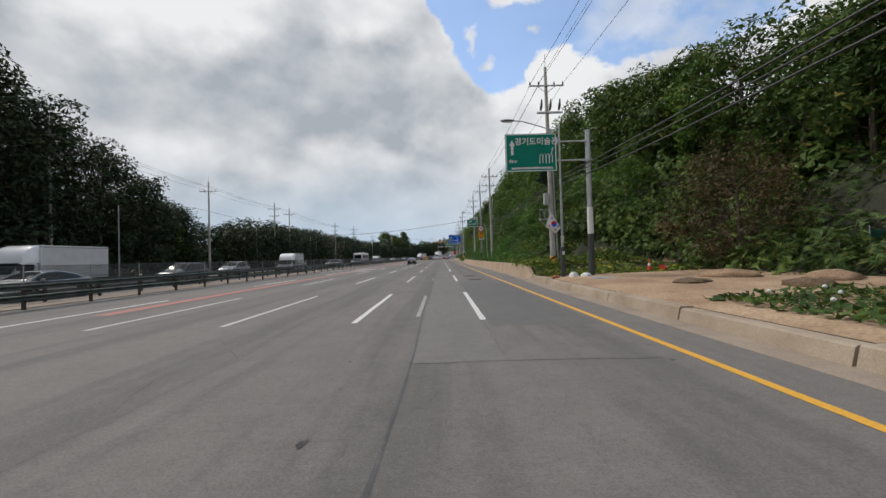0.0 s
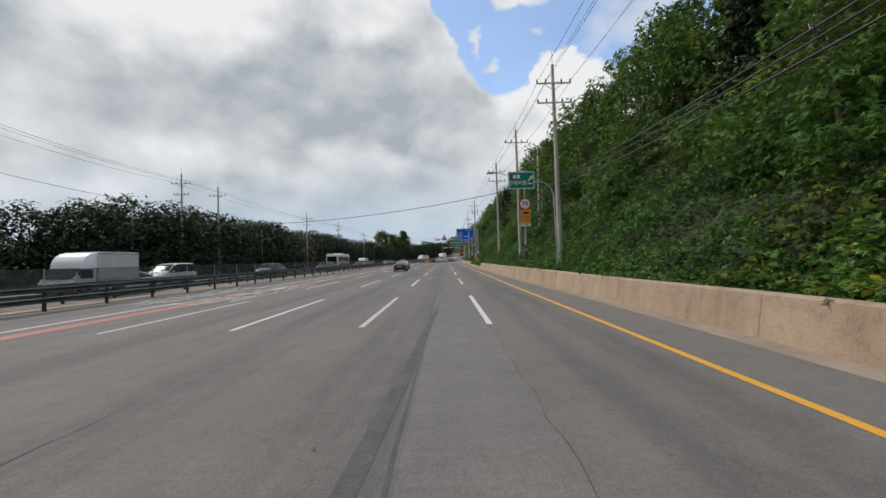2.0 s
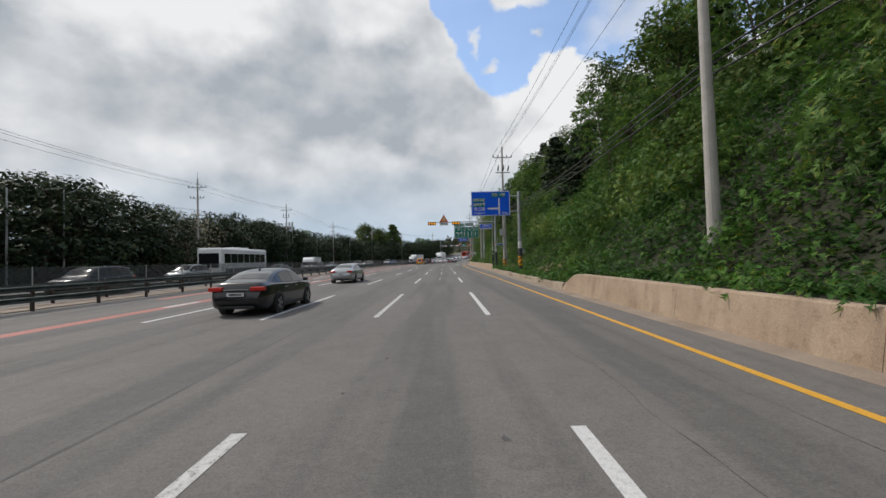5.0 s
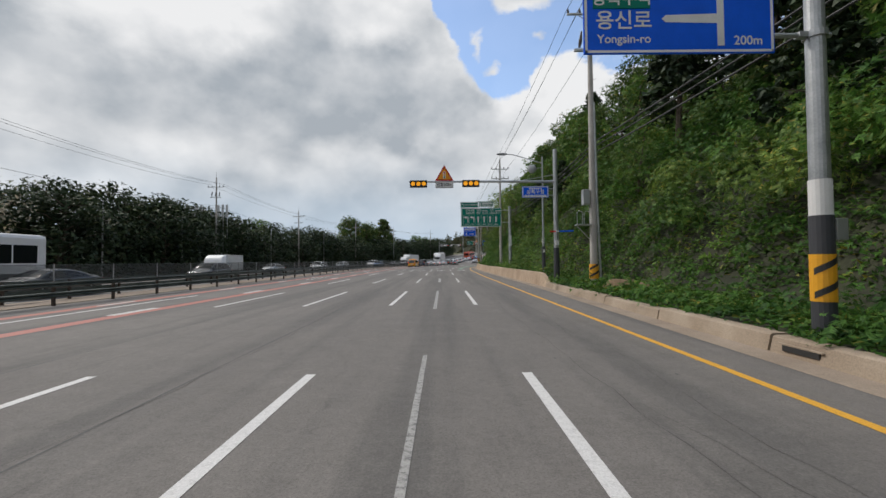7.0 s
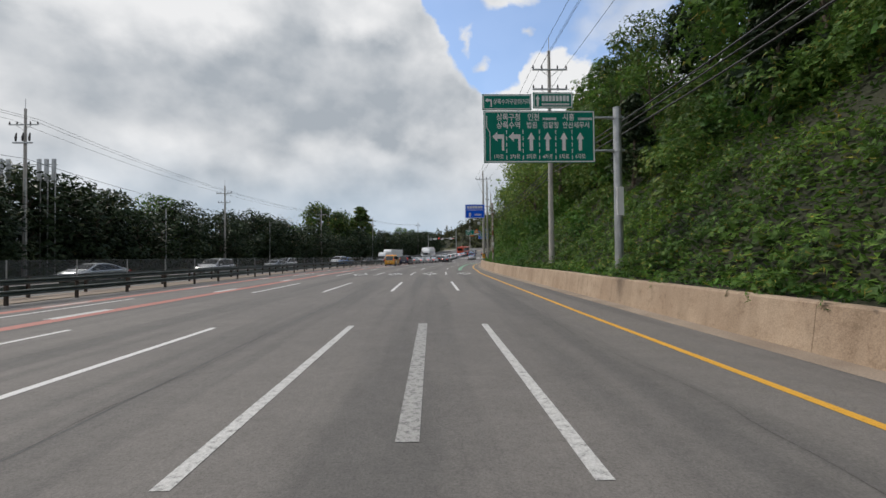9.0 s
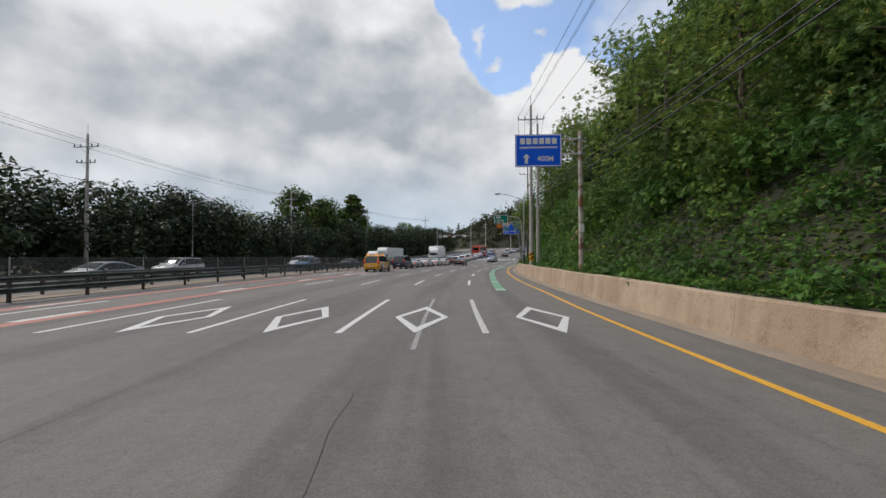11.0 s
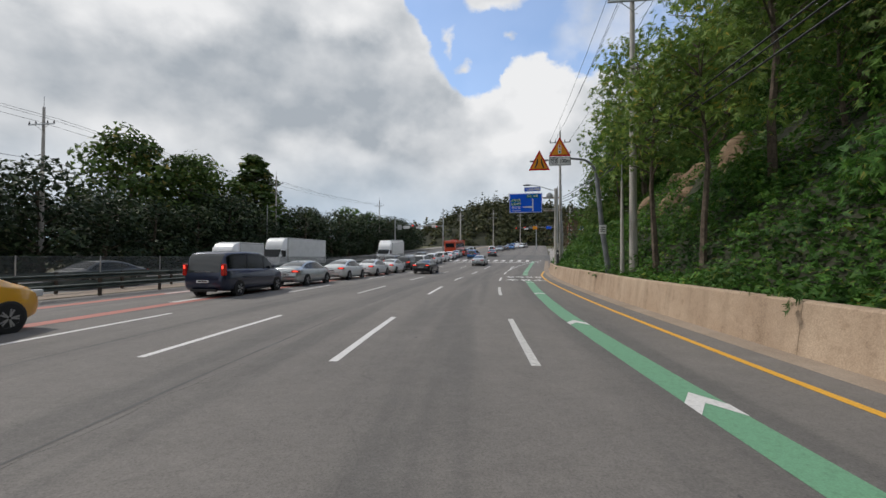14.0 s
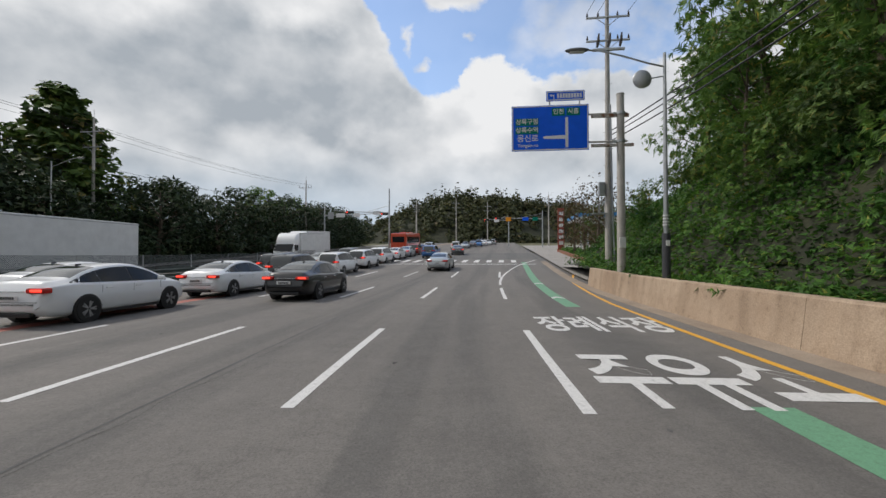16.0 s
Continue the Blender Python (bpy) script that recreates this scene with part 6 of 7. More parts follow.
# ---- utility poles and their wires ----
def utility_pole(s, o, z0, top, arms, label, transformer=False, band_z=None, lean=0.0, r=0.19):
    t = thing("utility_pole", at(s, o, 0), label, "utility pole", "concrete utility poles along the road")
    part("pole", pole_mesh(top, r, r * 0.5, z0, 14, lean), POLE_CONCRETE, t)
    for z, half in arms:
        x = lean * (z - z0) / max(1, top - z0)
        part("crossarm", box(x - half, x + half, -0.2, -0.11, z - 0.045, z + 0.045, 0.008), STEEL, t)
        part("brace", tube([(x - half * 0.55, -0.14, z), (x, -0.14, z - 0.5)], 0.018, 6), STEEL, t)
        part("brace", tube([(x + half * 0.55, -0.14, z), (x, -0.14, z - 0.5)], 0.018, 6), STEEL, t)
        for k in (-0.95, -0.45, 0.45, 0.95):
            part("insulator", tube([(x + half * k, -0.15, z + 0.04), (x + half * k, -0.15, z + 0.1), (x + half * k, -0.15, z + 0.18), (x + half * k, -0.15, z + 0.3)], [0.03, 0.06, 0.05, 0.025], 8), INSULATOR, t)
    part("spike", tube([(lean, 0, top), (lean, 0, top + 0.9)], 0.02, 6), STEEL, t)
    for k in range(int((top - z0 - 3) / 0.9)):
        z = z0 + 3 + 0.9 * k
        part("step", tube([(-0.25 if k % 2 else 0.12, -0.02, z), (-0.12 if k % 2 else 0.25, -0.02, z)], 0.012, 5), STEEL, t)
    if transformer:
        for k in (-0.6, 0, 0.6):
            part("fuse_cutout", tube([(k, -0.25, top - 3.0), (k + 0.05, -0.3, top - 2.7), (k + 0.1, -0.28, top - 2.25)], [0.06, 0.09, 0.04], 8), INSULATOR, t)
        part("equipment_rack", box(-0.85, 0.85, -0.32, -0.18, top - 3.2, top - 3.08, 0.01), STEEL, t)
        part("junction_box", box(-0.52, -0.2, -0.2, 0.1, z0 + 4.0, z0 + 4.75, 0.02), SIGN_BACK, t)
        part("conduit", tube([(0.3, -0.1, z0), (0.16, -0.12, z0 + 4.5), (0.1, -0.12, z0 + 9)], 0.06, 8), STEEL, t, "galvanised cable conduit")
        part("platform", box(-0.85, -0.12, -0.22, 0.18, z0 + 3.0, z0 + 3.06, 0.008), STEEL, t)
        part("brace", tube([(-0.8, 0, z0 + 3.0), (-0.15, 0, z0 + 2.3)], 0.022, 6), STEEL, t)
        for x in (-0.84, -0.5):
            part("guard_hoop", tube([(x, -0.2, z0 + 3.05), (x, -0.2, z0 + 3.6), (x + 0.08, -0.2, z0 + 3.68), (x + 0.2, -0.2, z0 + 3.68), (x + 0.26, -0.2, z0 + 3.6), (x + 0.26, -0.2, z0 + 3.05)], 0.015, 6), STEEL, t)
    if band_z is not None:
        warning_band(t, 0.215, band_z, band_z + 0.7)
    return t


RIGHT_POLES = [(-22, 6.6, 14.0), (28, 6.45, 14.1), (61, 6.55, 14.4), (75, 6.5, 14.4), (92, 6.65, 15.0), (129.6, 6.1, 15.0), (165, 6.6, 15.2), (203.2, 5.18, 15.0), (228, 6.15, 15.0), (256.8, 5.9, 16.0)]
for k, (s, o, top) in enumerate(RIGHT_POLES):
    utility_pole(s, o, base_z(s, o), top, [(top - 1.3, 1.15), (top - 2.6, 1.15)] if k in (2, 4, 6, 9) else [(top - 1.3, 1.15)], "tall grey concrete utility pole with steel crossarms on the bank", k in (1, 5, 9), 0.75 if k in (1, 5) else 1.35 if k == 7 else None, -0.15 if k < 5 else 0.0)
for s, o, top in ((76.2, 8.75, 12.0), (76.5, 9.15, 8.9), (203.6, 5.8, 13.5), (227.5, 5.5, 5.2), (204.8, 5.35, 8.0)):
    utility_pole(s, o, base_z(s, o), top, [], "plain grey concrete support pole beside a utility pole", False, None, 0.0, 0.10 if top < 9 else 0.17)
LEFT_POLES = [(-5, -36.9, 14.0), (40, -38, 15.5), (65, -36.9, 14.2), (89, -36.3, 14.0), (98.5, -36.6, 14.0), (138.5, -36, 13.9), (175.4, -37.6, 15.3), (202, -36.5, 13.5), (237, -38, 14.2), (268, -39, 14.5), (310, -38, 14)]
for k, (s, o, top) in enumerate(LEFT_POLES):
    utility_pole(s, o, 0.0, top, [(top - 1.3, 1.3), (top - 2.8, 1.0)] if k % 2 else [(top - 1.5, 1.3)], "grey concrete utility pole beyond the oncoming road", k in (6,))
for s in (46, 80, 113, 152, 190):
    t = thing("plain_pole", at(s, -36.2, 0), "plain grey steel pole beyond the oncoming road", "pole", "plain poles beyond the oncoming road")
    part("pole", pole_mesh(8.2, 0.09, 0.06), STEEL, t)


def wire(a, b, sag, r, label, group, name="power_line"):
    a, b = Vector(a), Vector(b)
    pts = [a.lerp(b, f) - Vector((0, 0, 4 * sag * f * (1 - f))) for f in (k / 14 for k in range(15))]
    bm = tube(pts, r, 5)
    me = bpy.data.meshes.new(name)
    bm.to_mesh(me)
    bm.free()
    me.materials.append(WIRE_BLACK)
    return tagged(new(name, me), label, "cable", group)


for (s0, o0, z0), (s1, o1, z1) in zip(RIGHT_POLES, RIGHT_POLES[1:]):
    for d in (-1.1, -0.52, 1.1):
        wire(P(s0, o0 + d, z0 - 0.98), P(s1, o1 + d, z1 - 0.98), 0.012 * (s1 - s0), 0.012, "thin black power line between utility poles", "power lines")
    wire(P(s0, o0, z0), P(s1, o1, z1), 0.01 * (s1 - s0), 0.01, "thin black earth wire between utility poles", "power lines")
    for dz, r in ((7.5, 0.03), (7.74, 0.026), (8.05, 0.03)):
        wire(P(s0, o0 + 0.25, z0 - dz), P(s1, o1 + 0.25, z1 - dz), 0.014 * (s1 - s0), r, "thick black telephone cable slung between utility poles", "telephone cables", "telephone_cable")
for (s0, o0, z0), (s1, o1, z1) in zip(LEFT_POLES, LEFT_POLES[1:]):
    for d in (-1.2, 0.5, 1.2):
        wire(P(s0, o0 + d, z0 - 1.0), P(s1, o1 + d, z1 - 1.0), 0.015 * (s1 - s0), 0.014, "thin black power line beyond the oncoming road", "power lines")
    wire(P(s0, o0, z0 - 4.5), P(s1, o1, z1 - 4.5), 0.015 * (s1 - s0), 0.02, "thin black power line beyond the oncoming road", "power lines")
wire(P(75, 6.4, 8.5), P(89, -36.3, 7.4), 1.4, 0.03, "black cable crossing high above the road", "", "crossing_cable")

# ---- flag on the lamp post ----
t = thing("flag", at(22.55, 5.5, 0), "white flag with a red and blue disc on a short staff", "flag")
part("staff", tube([(0.06, 0, 2.72), (-0.58, 0.15, 3.86)], 0.016, 6), STICKER_WHITE, t)
bm = bmesh.new()
cols = []
for i in range(11):
    u = i / 10
    a, b = Vector((-0.55, 0.14, 3.8)).lerp(Vector((-0.08, 0.02, 3.0)), u), Vector((-0.84, 0.3, 3.08)).lerp(Vector((-0.26, 0.25, 2.72)), u)
    cols.append([bm.verts.new(a.lerp(b, k / 8) + Vector((0.02 * math.sin(6 * u), 0.05 * math.sin(5 * k / 8 + 3 * u), 0.02 * math.sin(9 * u + k * 0.4)))) for k in range(9)])
for a, b in zip(cols, cols[1:]):
    for k in range(8):
        bm.faces.new((a[k], a[k + 1], b[k + 1], b[k]))
part("cloth", bm, STICKER_WHITE, t, "white cloth", True)
for m, a0 in ((SIGN_RED, 0.6), (SIGN_BLUE, 0.6 + math.pi)):
    pts = [(-0.42 + 0.155 * math.cos(a0 + math.pi * k / 12), 3.2 + 0.155 * math.sin(a0 + math.pi * k / 12)) for k in range(13)]
    part("disc_half", prism(pts, 0.04, 0.045), m, t)
for x, z in ((-0.52, 3.5), (-0.2, 3.08), (-0.68, 3.12), (-0.36, 2.9)):
    for k in (-0.035, 0, 0.035):
        part("mark", box(x - 0.05, x + 0.05, 0.035, 0.04, z + k - 0.01, z + k + 0.01), INK, t)

drain = thing("kerb_drain", at(116.3, wall_o(116.3)), "dark rectangular drain slot in the concrete kerb", "drain")
part("slot", box(0.02, 0.09, -0.35, 0.35, 0.1, 0.2, 0.01), WARN_BLACK, drain)
part("frame", box(0.015, 0.05, -0.42, 0.42, 0.2, 0.23, 0.006), CONCRETE, drain)

# ---- clutter on the dirt yard ----
def heap(s, o, r, h, mat, name, label, category, seed):
    bm = bmesh.new()
    bmesh.ops.create_icosphere(bm, subdivisions=3, radius=1)
    for v in bm.verts:
        n = 1 + 0.35 * noise.noise(v.co * 2.2 + Vector((seed, 0, 0)))
        v.co = Vector((v.co.x * r * n, v.co.y * r * 0.8 * n, v.co.z * h * n))
    me = bpy.data.meshes.new(name)
    bm.to_mesh(me)
    bm.free()
    me.polygons.foreach_set("use_smooth", [True] * len(me.polygons))
    me.materials.append(mat)
    p = Q(s, o)
    ob = new(name, me)
    ob.matrix_world = pose(p.x, p.y, hill_z(s, o) + 0.03, 0, 0, seed * 47)
    return tagged(ob, label, category)


heap(15.5, 8.6, 0.75, 0.16, mottled("old_straw", (0.10, 0.065, 0.04), (0.19, 0.13, 0.08), 6, 40, 0.95, 0, 0.5, 1.0), "straw_mound", "flat heap of brown rotted straw on the dirt", "heap", 1)
heap(12.5, 10.2, 0.7, 0.24, bpy.data.materials["old_straw"], "straw_mound", "small heap of brown rotted straw on the dirt", "heap", 2)
heap(17.5, 11.5, 1.1, 0.3, SOIL, "dirt_mound", "low mound of loose tan earth", "mound", 3)
heap(14.2, 12.4, 0.9, 0.35, SOIL, "dirt_mound", "low mound of loose tan earth", "mound", 4)
heap(21.9, 6.3, 0.28, 0.2, STICKER_WHITE, "plastic_sack", "crumpled white plastic sack by the sign post", "sack", 5)
heap(21.6, 6.85, 0.3, 0.16, STICKER_WHITE, "plastic_sack", "crumpled white plastic sack by the sign post", "sack", 6)
heap(19.5, 7.0, 0.6, 0.06, plain("grey_tarp", (0.30, 0.32, 0.34), 0.7), "tarpaulin", "flat grey tarpaulin lying on the dirt", "tarpaulin", 7)
heap(22.2, 5.45, 0.2, 0.16, plain("clay_red", (0.32, 0.10, 0.05), 0.9), "brick_block", "reddish block at the foot of the lamp post", "block", 8)


def cone_thing(s, o, fallen):
    p = Q(s, o)
    z = hill_z(s, o) + 0.05
    t = thing("traffic_cone", pose(p.x, p.y, z + (0.14 if fallen else 0), 0, 84 if fallen else 0, 30), "fallen red traffic cone with a white band" if fallen else "red traffic cone with a white band on the bank", "traffic cone", "traffic cones")
    orange = plain("cone_red", (0.62, 0.07, 0.03), 0.6)
    part("base", box(-0.18, 0.18, -0.18, 0.18, 0, 0.03, 0.008), orange, t)
    part("body", tube([(0, 0, 0.03), (0, 0, 0.3)], [0.13, 0.09], 16), orange, t)
    part("band", tube([(0, 0, 0.3), (0, 0, 0.45)], [0.09, 0.065], 16), STICKER_WHITE, t)
    part("tip", tube([(0, 0, 0.45), (0, 0, 0.68)], [0.065, 0.03], 16), orange, t)


cone_thing(23.5, 11.0, False)
cone_thing(23.3, 11.6, True)
for s, o in ((9.6, 6.7), (8.9, 7.6), (10.1, 8.4), (7.9, 6.5), (8.3, 9.2), (9.4, 9.9), (7.2, 7.8)):
    heap(s, o, 0.05, 0.04, STICKER_WHITE, "squash_flower", "white blossom among the creeper leaves", "flower", s).location.z += 0.24
t = thing("net_fence", pose(*Q(16.5, 16.2, hill_z(16.5, 16.2))), "torn green net fence on thin posts behind the dirt yard", "fence")
NET = mottled("green_net", (0.02, 0.12, 0.085), (0.04, 0.20, 0.15), 1.4, 30, 0.8)
for k in range(5):
    part("post", tube([(1.5 * k, 0, -0.3), (1.5 * k, 0, 1.55)], 0.025, 6), STEEL, t)
bm = bmesh.new()
rows = [[bm.verts.new((6.0 * k / 40, 0.06 * math.sin(k * 0.9), z + 0.05 * math.sin(k * 0.7 + z))) for z in (0.1, 0.5, 1.0, 1.4)] for k in range(41)]
for a, b in zip(rows, rows[1:]):
    for k in range(3):
        bm.faces.new((a[k], b[k], b[k + 1], a[k + 1]))
part("net", bm, NET, t, "green mesh netting", True)
t = thing("antenna_rack", at(177.5, -39.5), "grey mobile antenna panels on steel masts above the trees", "antenna")
for x in (-2.6, -1.9, 1.0, 1.7, 2.4):
    part("mast", tube([(x, 0, 0), (x, 0, 11.2)], 0.05, 8), STEEL, t)
    part("panel", box(x - 0.17, x + 0.17, -0.22, -0.06, 9.2, 11.3, 0.03), SIGN_BACK, t)
for z in (9.5, 10.8):
    part("crossbar", tube([(-2.8, 0, z), (2.6, 0, z)], 0.04, 8), STEEL, t)
t = thing("drain_opening", at(114.6, wall_o(114.6)), "rusty drain opening in the kerb face", "drain")
part("grate", box(-0.02, 0.06, -0.28, 0.28, 0.1, 0.2, 0.005), RUSTY, t)
part("slot", box(-0.035, -0.022, -0.22, 0.22, 0.12, 0.18), WARN_BLACK, t)


# ---- vehicles ----
REAR_GLASS, _nt, _b = principled("rear_screen_glass", 0.05)
_b.inputs["Base Color"].default_value = (0.035, 0.04, 0.042, 1)
_b.inputs["Coat Weight"].default_value = 0.6
PAINTS = {n: car_paint(n + "_car_paint", c, m) for n, c, m in (("silver", (0.50, 0.53, 0.55), 0.55), ("white", (0.86, 0.87, 0.885), 0.0), ("black", (0.012, 0.013, 0.016), 0.3), ("grey", (0.13, 0.14, 0.15), 0.6), ("red", (0.30, 0.02, 0.015), 0.3), ("navy", (0.02, 0.03, 0.07), 0.4), ("blue", (0.04, 0.16, 0.42), 0.3), ("school_yellow", (0.82, 0.40, 0.02), 0.0), ("coach_red", (0.62, 0.07, 0.02), 0.1), ("pearl", (0.76, 0.79, 0.80), 0.1))}
# side outlines as pairs of y and height, plan outlines as pairs of y and half-width
SHAPES = {
    "sedan": dict(top=[(-2.42, .70), (-2.40, .98), (-2.25, 1.07), (-1.72, 1.11), (-1.2, 1.32), (-.6, 1.44), (0, 1.47), (.45, 1.44), (.95, 1.26), (1.45, 1.02), (1.95, .93), (2.28, .80), (2.42, .60)],
                  belt=[(-2.42, .66), (-2.38, .92), (-1.75, .99), (0, .94), (1.2, .92), (1.9, .85), (2.3, .70), (2.42, .54)],
                  wide=[(-2.42, .66), (-2.36, .80), (-2.05, .88), (-1, .915), (.8, .915), (1.7, .89), (2.15, .80), (2.36, .62), (2.42, .5)],
                  roof=[(-2.42, .52), (-2.2, .68), (-1.75, .71), (-1.1, .60), (-.6, .57), (.5, .57), (1.0, .65), (1.45, .73), (2.0, .66), (2.42, .42)],
                  low=[(-2.42, .42), (-2.3, .26), (-1.9, .21), (1.9, .20), (2.3, .24), (2.42, .36)], panes=((-1.62, -.97), (-.92, .02), (.07, 1.3)), screen=(.6, 1.36), back=(-1.62, -.86)),
    "suv": dict(top=[(-2.30, .80), (-2.28, 1.12), (-2.12, 1.46), (-1.9, 1.62), (-1.2, 1.69), (-.4, 1.70), (.2, 1.67), (.6, 1.53), (1.15, 1.15), (1.35, 1.09), (1.9, 1.01), (2.2, .88), (2.3, .66)],
                belt=[(-2.3, .76), (-2.22, 1.06), (-1.8, 1.10), (0, 1.04), (1.2, 1.0), (1.9, .93), (2.2, .78), (2.3, .6)],
                wide=[(-2.3, .74), (-2.24, .86), (-2.0, .92), (.9, .94), (1.7, .91), (2.1, .82), (2.3, .56)],
                roof=[(-2.3, .60), (-2.1, .66), (-1.7, .66), (.3, .66), (.8, .70), (1.2, .78), (2.0, .70), (2.3, .45)],
                low=[(-2.3, .48), (-2.2, .32), (-1.9, .25), (1.9, .24), (2.2, .28), (2.3, .42)], panes=((-2.0, -1.2), (-1.15, -.12), (-.07, 1.05)), screen=(.32, 1.1), back=(-2.26, -1.98)),
    "van": dict(top=[(-2.55, .90), (-2.53, 1.2), (-2.42, 1.62), (-2.25, 1.84), (-1.9, 1.90), (-.8, 1.93), (.3, 1.90), (.75, 1.76), (1.45, 1.28), (1.75, 1.14), (2.2, 1.02), (2.46, .86), (2.55, .65)],
                belt=[(-2.55, .86), (-2.5, 1.13), (-1.8, 1.16), (0, 1.12), (1.4, 1.08), (2.1, .95), (2.45, .78), (2.55, .6)],
                wide=[(-2.55, .80), (-2.5, .90), (-2.3, .95), (1.2, .96), (2.0, .92), (2.4, .80), (2.55, .58)],
                roof=[(-2.55, .70), (-2.4, .76), (-1.9, .77), (.4, .76), (1.0, .78), (1.6, .82), (2.2, .74), (2.55, .5)],
                low=[(-2.55, .48), (-2.45, .30), (-2.1, .25), (2.1, .24), (2.4, .3), (2.55, .44)], panes=((-2.28, -.92), (-.86, .42), (.48, 1.36)), screen=(.5, 1.42), back=(-2.5, -2.24))}


def car_line(points):
    """A curve through the points with its corners eased, as a function of y."""
    ys = np.linspace(points[0][0], points[-1][0], 240)
    v = np.interp(ys, *zip(*points))
    for _ in range(2):
        pad = np.concatenate([np.full(5, v[0]) - (np.arange(5, 0, -1)) * (v[1] - v[0]), v, np.full(5, v[-1]) + np.arange(1, 6) * (v[-1] - v[-2])])
        v = np.convolve(pad, np.ones(11) / 11, "valid")
    return lambda y: float(np.interp(y, ys, v))


def loft_car(spec):
    """Body, window surrounds and panes of a car from its outlines."""
    f = {k: car_line(spec[k]) for k in ("top", "belt", "wide", "roof", "low")}
    y0, y1 = spec["top"][0][0], spec["top"][-1][0]

    def section(y):
        w, b, r, zt, lo = f["wide"](y), f["belt"](y), f["roof"](y), f["top"](y), f["low"](y)
        zt = max(zt, b + 0.035)
        shoulder = max(zt - 0.09, b + 0.014)
        crease = lo + (b - lo) * 0.62
        return [(0, lo), (w * 0.84, lo), (w * 0.95, lo + 0.05), (w * 0.985, lo + 0.13), (w, crease - 0.1), (w * 1.004, crease), (w * 0.985, crease + 0.05), (w * 0.985, b - 0.05), (w * 0.965, b - 0.012), (w * 0.94, b + 0.006), (r + 0.035, shoulder), (r - 0.005, max(zt - 0.042, shoulder + 0.006)), (r * 0.8, zt - 0.014), (r * 0.4, zt - 0.003), (0, zt)]

    ss = [y0 + (y1 - y0) * (0.5 - 0.5 * math.cos(math.pi * k / 33)) * 0.6 + (y1 - y0) * k / 33 * 0.4 for k in range(34)]
    bm = bmesh.new()
    rings = []
    for y in ss:
        h = section(y)
        rings.append([bm.verts.new((x, y, z)) for x, z in h] + [bm.verts.new((-x, y, z)) for x, z in h[-2:0:-1]])
    n = len(rings[0])
    for a, b in zip(rings, rings[1:]):
        for k in range(n):
            bm.faces.new((a[k], b[k], b[(k + 1) % n], a[(k + 1) % n]))
    bm.faces.new(rings[0]), bm.faces.new(rings[-1][::-1])
    bmesh.ops.recalc_face_normals(bm, faces=bm.faces[:])
    for e in bm.edges:
        if len(e.link_faces) == 2 and e.calc_face_angle(0) > radians(48):
            e.smooth = False
    body = mesh_of("body", bm, None, True)

    def side(ya, yb, gap, off, sx, mat, name):
        bm = bmesh.new()
        rows = []
        for y in [ya + (yb - ya) * k / 12 for k in range(13)]:
            w, b, r, zt = f["wide"](y), f["belt"](y), f["roof"](y), f["top"](y)
            lo, hi = b + 0.006, zt - 0.09
            if hi - lo < 2 * gap + 0.012:
                continue
            row = []
            for u in (0, 0.5, 1):
                z = lo + gap + (hi - lo - 2 * gap) * u
                q = (z - lo) / (hi - lo)
                row.append(bm.verts.new((sx * (w * 0.94 + (r + 0.035 - w * 0.94) * q + off), y, z)))
            rows.append(row)
        for a, b in zip(rows, rows[1:]):
            for k in (0, 1):
                bm.faces.new((a[k], b[k], b[k + 1], a[k + 1]) if sx > 0 else (a[k], a[k + 1], b[k + 1], b[k]))
        return mesh_of(name, bm, mat, True)

    def across(ya, yb, mat, name):
        bm = bmesh.new()
        rows = []
        lean = 1 if yb > 0 else -1
        for y in [ya + (yb - ya) * k / 8 for k in range(9)]:
            h = section(y)[11:]
            xs, zs = [p[0] for p in h][::-1], [p[1] for p in h][::-1]
            rows.append([bm.verts.new((u * xs[-1] * 0.97, y + lean * 0.006, float(np.interp(abs(u) * xs[-1] * 0.97, xs, zs)) + 0.007)) for u in (-1, -.8, -.4, 0, .4, .8, 1)])
        for a, b in zip(rows, rows[1:]):
            for k in range(6):
                bm.faces.new((a[k], a[k + 1], b[k + 1], b[k]))
        return mesh_of(name, bm, mat, True)

    panes = spec["panes"]
    extra = [("windscreen", across(*spec["screen"], CAR_GLASS, "windscreen")), ("rear_window", across(*spec["back"], REAR_GLASS, "rear_window"))]
    for sx in (1, -1):
        extra.append(("window_surround", side(panes[0][0] - 0.12, panes[-1][1] + 0.1, 0.008, 0.004, sx, TRIM_BLACK, "window_surround")))
        extra += [("side_window", side(a, b, 0.026, 0.008, sx, CAR_GLASS, "side_window")) for a, b in panes]
    return body, extra


def lathe_x(profile, sides=24):
    """Rings round the x axis from pairs of x and radius."""
    bm = bmesh.new()
    rings = [[bm.verts.new((x, r * math.cos(a), r * math.sin(a))) for a in (2 * math.pi * j / sides for j in range(sides))] for x, r in profile]
    for a, b in zip(rings, rings[1:]):
        for j in range(sides):
            bm.faces.new((a[j], a[(j + 1) % sides], b[(j + 1) % sides], b[j]))
    bm.faces.new(rings[0]), bm.faces.new(rings[-1][::-1])
    bmesh.ops.recalc_face_normals(bm, faces=bm.faces[:])
    return bm


def mesh_of(name, bm, mat, smooth=False):
    me = bpy.data.meshes.new(name)
    bm.to_mesh(me)
    bm.free()
    if mat is not None:
        me.materials.append(mat)
    if smooth:
        me.polygons.foreach_set("use_smooth", [True] * len(me.polygons))
    return me


